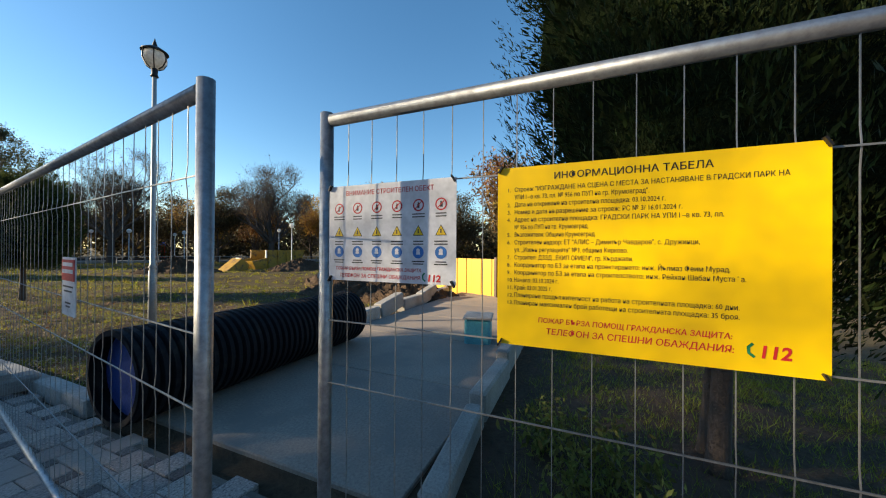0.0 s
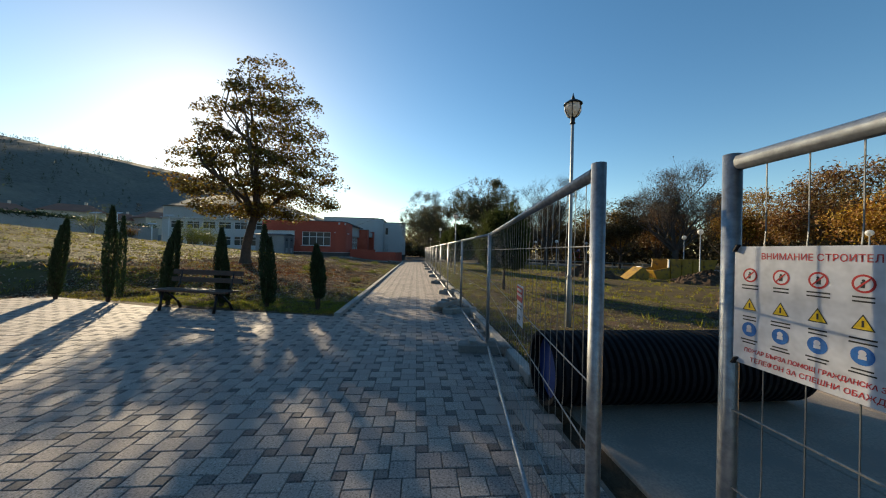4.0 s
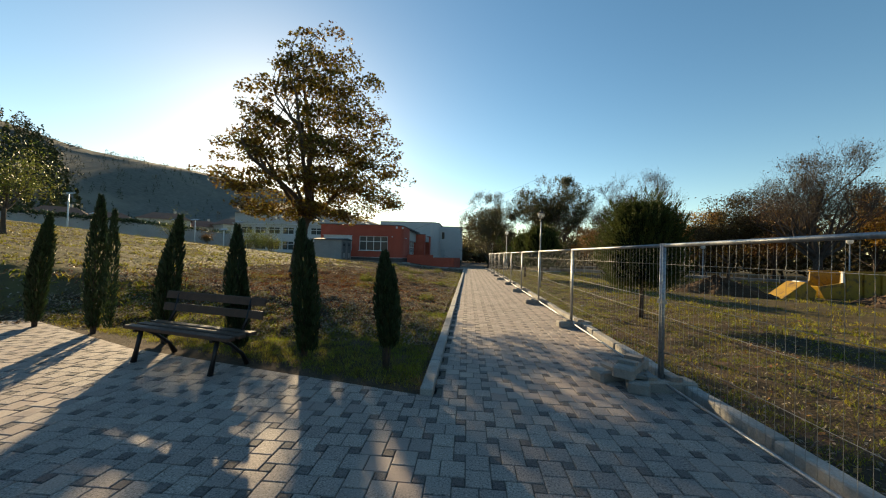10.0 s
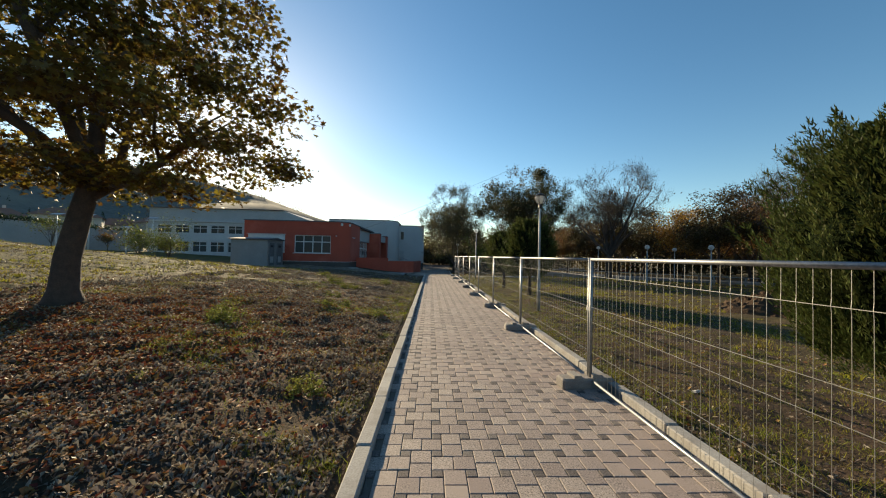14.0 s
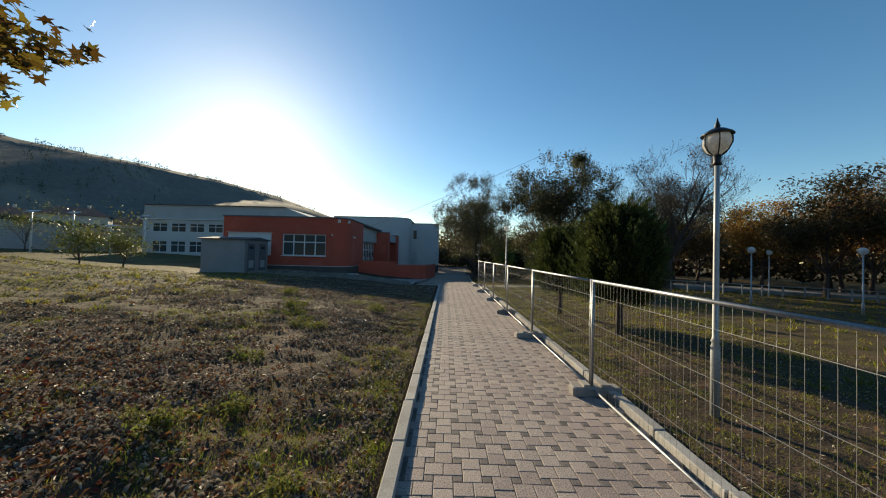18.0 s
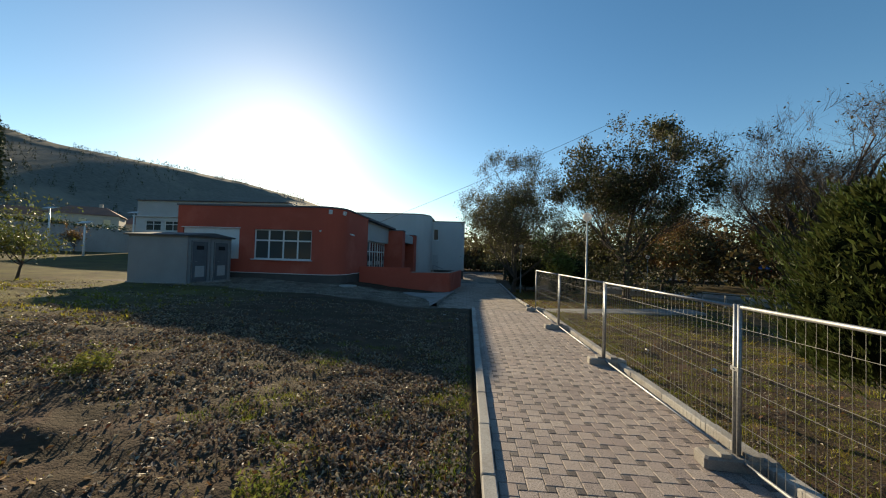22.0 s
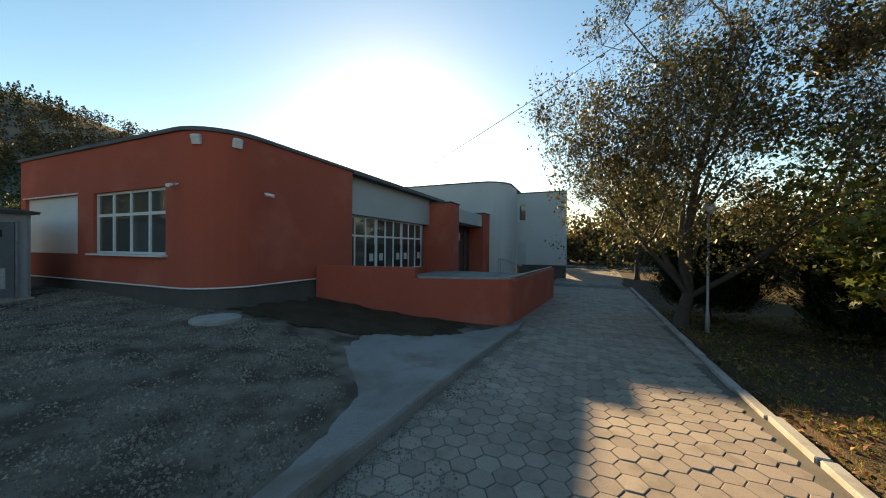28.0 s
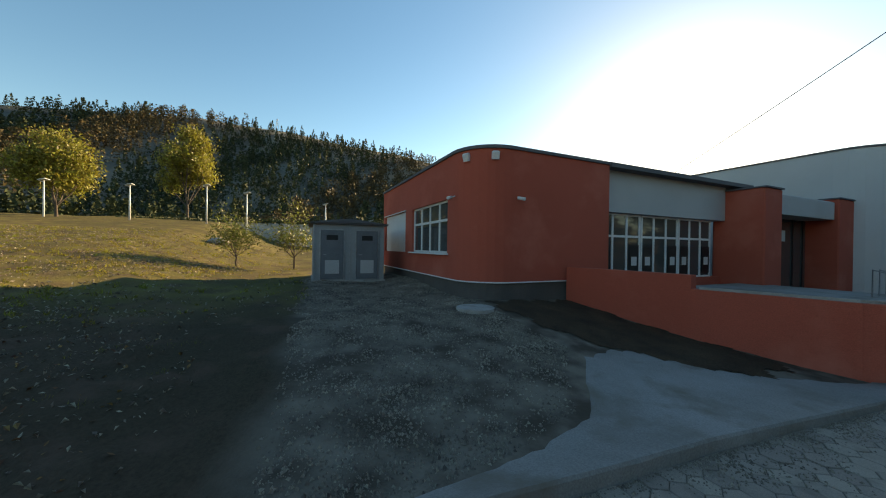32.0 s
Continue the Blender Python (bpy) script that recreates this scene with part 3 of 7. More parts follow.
for i in range(37):
    y = 8.3 + i
    if y > 44.2:
        break
    part("kerb_stone", kerb_mesh, None, right_kerb, at=pose(1.34 + random.uniform(-.008, .008), y, -0.06 + random.uniform(-.012, .012), random.uniform(-.5, .5), 0, random.uniform(-.8, .8)))
hex_kerb = thing("pavement_kerb", "low concrete kerb beside the lawn", "kerb", kind="structure")
for i in range(26):
    y = 46.0 + i
    part("kerb_stone", kerb_mesh, None, hex_kerb, at=pose(1.07 + 0.05 * max(0, y - 50), y, -0.10 - 0.03 * (y - 43.5) + random.uniform(-.01, .01), -1.72, 0, -1.5 + random.uniform(-.8, .8)))
side_slab = Shape().prism([(1.42, 43.2), (9.0, 45.2), (9.0, 46.5), (1.42, 44.5)], -0.2, -0.015)
structure("side_path", side_slab, M_APRON, "narrow concrete side path", "path")

# concrete apron with its raised edge, and the dirt yard before the school
apron = Shape()
APRON_W = [(43.9, 0.3), (45.05, 0.5), (45.7, 0.62), (46.9, 1.05), (47.5, 1.9), (48.3, 2.7), (49.0, 3.0), (49.7, 2.7), (50.4, 1.6), (51.4, 1.0), (52.2, 0.7), (53.7, 0.5)]
APRON_X = [(43.9, -3.20), (45.0, -3.18), (46.2, -3.13), (47.6, -3.10), (49.0, -3.0), (50.6, -2.88), (52.2, -2.76), (53.6, -2.76)]
rows_, cols_ = 64, 12
for i in range(rows_ + 1):
    y = 43.9 + 9.7 * i / rows_
    xe, w_ = float(np.interp(y, *zip(*APRON_X))), float(np.interp(y, *zip(*APRON_W)))
    w_ *= 1 + 0.10 * noise.noise(Vector((0, y * 1.7, 3))) + 0.10 * noise.noise(Vector((0, y * 5.0, 9)))
    ze = 0.16 - 0.010 * (y - 44) - 0.03 * (y - 43.5)
    apron.v += [Vector((xe + 0.02, y, ze - 0.35)), Vector((xe + 0.012 * noise.noise(Vector((1, y * 3, 0))), y, ze - 0.012))]
    for k in range(cols_):
        u = k / (cols_ - 1)
        x = xe - 0.02 - w_ * u
        g = float(ground_z(x, y))
        apron.v.append(Vector((x, y + 0.12 * w_ * u, (ze * (1 - u) + max(g, ze - 0.16) * u) + 0.015 * (1 - u) - (0.06 if k == cols_ - 1 else 0))))
n_ = cols_ + 2
apron.f = [(i * n_ + k, i * n_ + k + 1, (i + 1) * n_ + k + 1, (i + 1) * n_ + k) for i in range(rows_) for k in range(n_ - 1)]
structure("apron", apron, M_APRON, "pale stained concrete apron with a raised edge", "paving")
SOIL = [(-9.25, 48.6), (-9.2, 51.6), (-5.8, 52.0), (-4.3, 52.3), (-4.0, 50.8), (-4.6, 50.2), (-5.9, 49.4), (-7.6, 48.9)]


def soil_height(x, y):
    return ground_z(x, y) + 0.02


sheet("soil_bed", np.arange(-9.4, -3.3, 0.12), np.arange(48.4, 52.7, 0.12), soil_height, M_EARTH, "bed of dark bare soil between the wing and the terrace", "soil", keep=lambda x, y: inside(SOIL, x + 0.15 * math.sin(y * 7), y + 0.1 * math.sin(x * 5)))


n_ = 190000
x, y = -3.4 - 15 * rng.random(n_) ** 1.4, 43.1 + 5.4 * rng.random(n_)
keep = (y > 43.1 - 0.07 * x + 0.5 * (value_noise(x, y, 0.9, 15) - 0.5) - 0.05) & (x < -3.25 - np.interp(y, *zip(*APRON_W)) * 0.95)
keep &= rng.random(n_) < 1.25 * (value_noise(x, y, 1.6, 4) * value_noise(x, y, 0.5, 5)) ** 1.3 + 0.25 * value_noise(x, y, 0.25, 6) ** 2
x, y = x[keep], y[keep]
n_ = len(x)
r, a = 0.008 + 0.024 * rng.random(n_) ** 2.5, rng.random(n_) * 6.28
c = np.stack([x, y, ground_z(x, y) + 0.004], 1)
ring = [c + np.stack([r * np.cos(a + k * 2.1), r * np.sin(a + k * 2.1), np.full(n_, -0.004)], 1) for k in range(3)]
peak = c + np.stack([0 * r, 0 * r, r * rng.uniform(0.5, 1.1, n_)], 1)
V = np.stack([ring[0], ring[1], peak, ring[1], ring[2], peak, ring[2], ring[0], peak], 1).reshape(-1, 3)
tagged(new("gravel", cloud("gravel", V, 3, M_GRAVEL)), "loose grey gravel scattered over the yard", "gravel", "", "stuff")
# crumbled soil washed down along the foot of the apron
n_ = 9000
y = 43.7 + 8.5 * rng.random(n_)
x = np.interp(y, *zip(*APRON_X)) + 0.03 + 1.0 * rng.random(n_) ** 2.6 * (0.25 + value_noise(y * 0, y, 0.8, 21)) * (1 - 0.6 * smooth_step(47, 50, y))
keep = rng.random(n_) < 0.25 + 1.1 * value_noise(x, y, 0.28, 22)
x, y = x[keep], y[keep]
n_ = len(x)
r, a = 0.005 + 0.014 * rng.random(n_) ** 2.0, rng.random(n_) * 6.28
c = np.stack([x, y, -0.03 * (y - 43.5) + 0.002], 1)
ring = [c + np.stack([r * np.cos(a + k * 1.5708), r * np.sin(a + k * 1.5708), np.full(n_, -0.006)], 1) for k in range(4)]
peak = c + np.stack([0 * r, 0 * r, r * rng.uniform(0.25, 0.7, n_)], 1)
V = np.stack([w for k in range(4) for w in (ring[k], ring[(k + 1) % 4], peak)], 1).reshape(-1, 3)
tagged(new("soil_crumbs", cloud("soil_crumbs", V, 3, M_GRAVEL)), "brown crumbled soil along the foot of the apron", "soil", "", "stuff")

# ---- the school ----
def wall_with_holes(out, p0, p1, z0, z1, thick, holes):
    """A wall from plan point p0 to p1 (inner side to its left), with holes (s0, s1, z0, z1) along it, in butted boxes."""
    d = Vector((p1[0] - p0[0], p1[1] - p0[1], 0)); L = d.length; d.normalize()
    nrm = Vector((-d.y, d.x, 0))
    m = Matrix((d, nrm, Vector((0, 0, 1)))).transposed()
    cuts = sorted({0.0, L, *[h[0] for h in holes], *[h[1] for h in holes]})
    for a, b in zip(cuts, cuts[1:]):
        spans, z = [], z0
        for h in sorted([h for h in holes if h[0] < b - 1e-6 and h[1] > a + 1e-6], key=lambda h: h[2]):
            if h[2] > z:
                spans.append((z, h[2]))
            z = h[3]
        if z < z1:
            spans.append((z, z1))
        for u, v in spans:
            c = Vector((p0[0], p0[1], 0)) + d * ((a + b) / 2) + nrm * (thick / 2)
            out.box((c.x, c.y, (u + v) / 2), (b - a, thick, v - u), m)
    return m


def weld(ob):
    """Joins the butted pieces of a wall into one connected mesh."""
    bm = bmesh.new()
    bm.from_mesh(ob.data)
    bmesh.ops.remove_doubles(bm, verts=bm.verts[:], dist=0.002)
    bm.to_mesh(ob.data)
    bm.free()
    return ob


def window(parent, name, p0, d, s0, s1, z0, z1, cols, rows, inset=0.12, sill=True, mats=(None, None)):
    """A framed window in the wall that starts at p0 and runs along d: bars, panes and a sill, each its own mesh."""
    d = Vector((d[0], d[1], 0)).normalized(); nrm = Vector((-d.y, d.x, 0)); m = Matrix((d, nrm, Vector((0, 0, 1)))).transposed()
    o = Vector((p0[0], p0[1], 0)) + nrm * inset
    fm, gm = mats[0] or M_PVC, mats[1] or M_GLASS
    w = thing(name, "", "")
    w.parent = parent
    t = 0.07
    fr = Shape()
    for a in (s0 + t / 2, s1 - t / 2):
        fr.box(o + d * a + Vector((0, 0, (z0 + z1) / 2)), (t, 0.07, z1 - z0), m)
    for z in (z0 + t / 2, z1 - t / 2):
        fr.box(o + d * ((s0 + s1) / 2) + Vector((0, 0, z)), (s1 - s0 - 2 * t, 0.07, t), m)
    part("window_frame", fr, fm, w)
    xs_ = [s0 + (s1 - s0) * i / cols for i in range(cols + 1)]
    zs_ = [z0] + [z0 + (z1 - z0) * r for r in rows] + [z1]
    bars = Shape()
    for a in xs_[1:-1]:
        part("mullion", Shape().box(o + d * a + Vector((0, 0, (z0 + z1) / 2)), (0.085, 0.06, z1 - z0 - 2 * t), m), fm, w)
    for z in zs_[1:-1]:
        bars.box(o + d * ((s0 + s1) / 2) + Vector((0, 0, z)), (s1 - s0 - 2 * t, 0.055, 0.085), m)
    if bars.v:
        part("transom", bars, fm, w)
    for a, b in zip(xs_, xs_[1:]):
        for u, v in zip(zs_, zs_[1:]):
            part("pane", Shape().box(o + d * ((a + b) / 2) + nrm * 0.01 + Vector((0, 0, (u + v) / 2)), (b - a - 0.02, 0.012, v - u - 0.02), m), gm, w)
    if sill:
        part("window_sill", Shape().box(o + d * ((s0 + s1) / 2) - nrm * (inset + 0.03) + Vector((0, 0, z0 - 0.025)), (s1 - s0 + 0.16, 0.24, 0.05), m), fm, w)
    return w


FY, FX, RTOP, RBASE = 48.27, -9.4, 4.87, 0.9
RLEFT, REND = -19.65, 53.65
school = thing("school_building", "low school with a red rendered wing and white blocks", "building")
cx, cy, cr = FX - 1.3, FY + 1.3, 1.3
arc = [(cx + cr * math.cos(a), cy + cr * math.sin(a)) for a in np.linspace(-math.pi / 2, 0, 9)]
red = Shape()
red_side, red_back, red_corner = Shape(), Shape(), Shape()
wall_with_holes(red, (RLEFT, FY), (cx, FY), RBASE, RTOP, 0.3, [(-14.72 - RLEFT, -11.14 - RLEFT, 1.73, 3.52), (0.35, 4.0, 1.70, 3.54)])
inner = [(cx + (cr - .3) * math.cos(a), cy + (cr - .3) * math.sin(a)) for a in np.linspace(0, -math.pi / 2, 9)]
red_corner.prism(arc + inner, RBASE, RTOP)
wall_with_holes(red_side, (FX, cy), (FX, REND), RBASE, RTOP, 0.3, [])
wall_with_holes(red_back, (RLEFT, 66), (RLEFT, FY + 0.3), RBASE, RTOP, 0.3, [])
for name, shape in (("front_wall", red), ("wall_corner", red_corner), ("side_wall", red_side), ("back_wall", red_back)):
    weld(part(name, shape, M_RED_WALL, school, "brick-red rendered wall"))
pl = Shape().prism([(RLEFT + 0.05, FY + 0.05), (cx, FY + 0.05)] + [(cx + (cr - .05) * math.cos(a), cy + (cr - .05) * math.sin(a)) for a in np.linspace(-math.pi / 2, 0, 9)] + [(FX - 0.05, REND - 0.1), (RLEFT + 0.05, REND - 0.1)], -0.6, RBASE - 0.004)
part("plinth", pl, M_PLINTH, school, "dark grey plinth")
edge = Shape().tube([(RLEFT, FY - 0.012, RBASE)] + [(x + 0.012 * (x - cx) / cr, y + 0.012 * (y - cy) / cr, RBASE) for x, y in arc] + [(FX + 0.012, REND, RBASE)], 0.022, 6)
part("drip_edge", edge, M_PVC, school, "thin white drip edge")
roof = Shape().prism([(RLEFT - 0.06, FY - 0.06)] + [(cx + (cr + .06) * math.cos(a), cy + (cr + .06) * math.sin(a)) for a in np.linspace(-math.pi / 2, 0, 9)] + [(FX + 0.06, REND + 0.06), (RLEFT - 0.06, REND + 0.06)], RTOP + 0.003, RTOP + 0.10)
part("roof", roof, M_ROOF, school, "dark roof edging")
part("roof", Shape().box((-15, 59.9, 4.66), (9.2, 12.3, 0.12)), M_ROOF, school)
w = window(school, "window", (RLEFT, FY), (1, 0), -14.72 - RLEFT, -11.14 - RLEFT, 1.73, 3.52, 4, (0.63,))
w["label"] = "white-framed eight-pane window reflecting the sky"
part("blind_panel", Shape().box((RLEFT + 2.175, FY + 0.12, 2.62), (3.65, 0.05, 1.84)), M_PVC, school, "white panel closing an old window opening")
part("pane_reveal", Shape().box((RLEFT + 2.175, FY - 0.02, 3.56), (3.8, 0.05, 0.04)), M_PVC, school)
for x, y, rz in ((-10.1, FY + 0.12, 25), (-9.47, FY + 0.75, 70)):
    part("floodlight", Shape().cube_bevel((0, 0, 0), (0.22, 0.16, 0.24), 0.03), M_PVC, school, "small white wall floodlight", at=pose(x, y, 4.66, 20, 0, rz))
for x, y, z, rz in ((-10.6, FY - 0.12, 3.5, -60), (FX + 0.12, 49.7, 3.42, 30)):
    c = part("security_camera", Shape().tube([(0, 0, 0), (0.22, 0, -0.05)], 0.05, 10).tube([(0, 0, 0), (-0.05, 0.1, 0.04)], 0.02, 6), M_PVC, school, "small white wall camera", smooth=True, at=pose(x, y, z, 0, 0, rz))
# glazed hall between the red wing and the entrance
GX = FX - 0.45
band = Shape().box((GX - 0.1, 57.53, 4.05), (0.5, 7.74, 1.5))
part("fascia", band, M_GREY_BAND, school, "grey fascia over the glazed hall")
low = Shape().box((GX - 0.15, 57.53, 0.19), (0.3, 7.74, 1.2))
part("sill_wall", low, M_RED_WALL, school)
for i in range(3):
    y0 = 53.70 + i * 2.35
    w = window(school, "window", (GX, y0), (0, 1), 0.03, 2.32, 0.80, 3.29, 3, (0.66,), inset=0.1, sill=False)
    for k in (0, 2):
        part("poster", Shape().box((GX - 0.075, y0 + 0.42 + k * 0.78, 1.55), (0.008, 0.52, 1.15)), M_IRON, w, "dark poster on the glass")
        part("poster_square", Shape().box((GX - 0.068, y0 + 0.42 + k * 0.78, 1.5), (0.006, 0.30, 0.34)), M_WHITE_WALL, w)
part("roof", Shape().box((GX + 0.05, 58.25, 4.88), (1.0, 9.2, 0.16)), M_ROOF, school)
# entrance between two red piers
for y0, y1, zt in ((61.4, 62.85, 4.62), (68.6, 71.1, 4.66)):
    part("pier", Shape().cube_bevel(((-10.2 - 8.3) / 2, (y0 + y1) / 2, (zt - 0.8) / 2), (1.9, y1 - y0, zt + 0.8), 0.05), M_RED_WALL, school, "red rendered pier")
    part("pier_cap", Shape().box(((-10.2 - 8.3) / 2, (y0 + y1) / 2, zt + 0.03), (2.0, y1 - y0 + 0.1, 0.06)), M_ROOF, school)
part("canopy", Shape().cube_bevel((-9.1, 65.72, 4.05), (1.3, 5.7, 0.9), 0.05), M_GREY_BAND, school, "pale canopy over the entrance")
door = part("entrance_door", Shape().box((-9.55, 65.72, 1.7), (0.08, 5.72, 3.8)), M_GLASS, school, "dark glazed entrance door")
part("notice", Shape().box((-9.48, 65.9, 2.75), (0.02, 0.8, 0.55)), M_WHITE_WALL, door, "white notice")
for y in (63.2, 64.5, 65.8, 67.1, 68.2):
    part("door_bar", Shape().box((-9.5, y, 1.7), (0.07, 0.07, 3.8)), M_IRON, door)
# white blocks behind
wb = Shape()
for p0, p1, zt in (((-18, 70.2), (-9.05, 70.2), 7.4), ((-6.85, 74.7), (-2.4, 74.7), 7.0), ((-2.4, 74.7), (-5.7, 92), 7.0)):
    hs = [(0.2, 0.9, 4.45, 6.0)] if p0[0] == -6.85 else []
    wall_with_holes(wb, p0, p1, 0.4 if p0[0] > -7 else -1, zt, 0.3, hs)
ca = [(-9.05 + 2.2 * math.sin(a), 72.4 - 2.2 * math.cos(a)) for a in np.linspace(0, math.pi / 2, 7)]
ci = [(-9.05 + 1.9 * math.sin(a), 72.4 - 1.9 * math.cos(a)) for a in np.linspace(math.pi / 2, 0, 7)]
wb.prism(ca + ci, -1, 7.4)
wall_with_holes(wb, (-6.85, 72.4), (-6.85, 74.7), -1, 7.4, 0.3, [])
weld(part("white_wall", wb, M_WHITE_WALL, school, "white rendered two-storey wall"))
part("plinth", Shape().box((-4.65, 74.95, -0.2), (4.4, 0.3, 1.19)), M_PLINTH, school)
part("roof", Shape().prism([(-18, 70.14)] + [(x + .05, y - .05) for x, y in ca] + [(-6.79, 92), (-18, 92)], 7.403, 7.50), M_ROOF, school)
part("roof", Shape().prism([(-6.78, 74.64), (-2.34, 74.64), (-5.6, 92), (-6.78, 92)], 7.003, 7.1), M_ROOF, school)
window(school, "window", (-6.85, 74.7), (1, 0), 0.2, 0.9, 4.45, 6.0, 1, ())
door2 = part("side_door", Shape().box((-6.3, 74.66, 1.45), (0.75, 0.06, 2.0)), M_GREY_BAND, school, "pale side door")
part("handle", Shape().box((-6.02, 74.60, 1.4), (0.12, 0.05, 0.03)), M_IRON, door2)
# rear two-storey block to the left
rb = Shape()
holes = []
for k in range(9):
    holes += [(1.5 + k * 3.0, 3.9 + k * 3.0, 1.5, 3.3), (1.5 + k * 3.0, 3.9 + k * 3.0, 4.75, 6.15)]
wall_with_holes(rb, (-50, 74), (-21.5, 74), -0.5, 6.72, 0.3, holes)
rb.box((-50.15, 80.15, 3.11), (0.3, 11.7, 7.22)).box((-21.35, 80.15, 3.11), (0.3, 11.7, 7.22))
weld(part("rear_wall", rb, M_WHITE_WALL, school, "long white rear block in two storeys"))
part("eaves", Shape().box((-35.7, 79.9, 6.78), (29.2, 12.4, 0.10)), M_PVC, school, "white eaves board")
top = Shape()
top.v = [Vector(p) for y in (74.25, 86) for p in ((-50.1, y, 6.834), (-50.1, y, 9.1), (-27.2, y, 9.1), (-21.2, y, 6.95), (-21.2, y, 6.834))]
top.f = [(0, 4, 3, 2, 1), (5, 6, 7, 8, 9)] + [(i, (i + 1) % 5, 5 + (i + 1) % 5, 5 + i) for i in range(5)]
part("roof", top, M_GREY_BAND, school, "grey sheet-metal roof with a slanted end")
for k in range(9):
    part("roof_seam", Shape().box((-38.6, 74.235, 6.99 + k * 0.235), (22.8, 0.03, 0.02)), M_GREY_BAND, school)
part("ridge_cap", Shape().box((-38.65, 80, 9.14), (23.0, 12.2, 0.07)), M_ROOF, school)
for h in holes:
    window(school, "window", (-50, 74), (1, 0), *h, 2, (0.65,), sill=False)
# terrace in front of the hall
ter = Shape()
wall_with_holes(ter, (-9.3, 51.65), (-5.85, 52.05), -0.8, 1.36, 0.25, [])
wall_with_holes(ter, (-5.85, 52.05), (-3.45, 52.72), -0.8, 1.04, 0.25, [])
tc = [(-3.45 + 0.45 * math.sin(a) - 0.06, 53.17 - 0.45 * math.cos(a)) for a in np.linspace(0, math.pi / 2, 6)]
ti = [(-3.45 + 0.2 * math.sin(a) - 0.06, 53.17 - 0.2 * math.cos(a)) for a in np.linspace(math.pi / 2, 0, 6)]
ter.prism(tc + ti, -0.8, 1.04)
wall_with_holes(ter, (-3.06, 53.17), (-2.46, 60.8), -1.0, 0.98, 0.25, [])
terrace = thing("terrace", "raised terrace with a low red rendered wall", "terrace")
part("parapet", ter, M_RED_WALL, terrace, "low red rendered parapet")
part("floor_slab", Shape().prism([(-9.2, 51.95), (-5.8, 52.35), (-3.6, 53.2), (-2.85, 60.8), (-2.85, 62), (-9.2, 62)], -0.6, 0.55), M_APRON, terrace, "concrete terrace floor")
part("coping", Shape().tube([(-5.75, 52.19, 1.06), (-3.52, 52.85, 1.06), (-3.22, 53.12, 1.06), (-2.59, 60.8, 1.0)], 0.05, 4), M_CONC, terrace, "pale coping")
for k in range(3):
    part("handrail", Shape().tube([(-5.2 + 0.02 * k, 60.3 + k * 0.5, 0.5), (-5.2 + 0.02 * k, 60.3 + k * 0.5, 1.4), (-4.2, 61.3 + 0.2 * k, 1.0)], 0.025, 6), M_GALV, terrace, "steel ramp handrail")

# ---- trees and shrubs ----
def bound(radius, z0, z1):
    """Draws a growing limb back inside an egg-shaped crown."""
    def pull(p):
        z = min(p.z, z1 - 0.15)
        u = min(1.0, max(0.0, (z - z0) / (z1 - z0)))
        lim = radius * math.sqrt(max(0.03, math.sin(math.pi * (0.2 + 0.76 * u)))) * (1 + 0.45 * noise.noise(p * 0.6))
        k = min(1.0, lim / max(math.hypot(p.x, p.y), 1e-6))
        return Vector((p.x * k, p.y * k, z))
    return pull


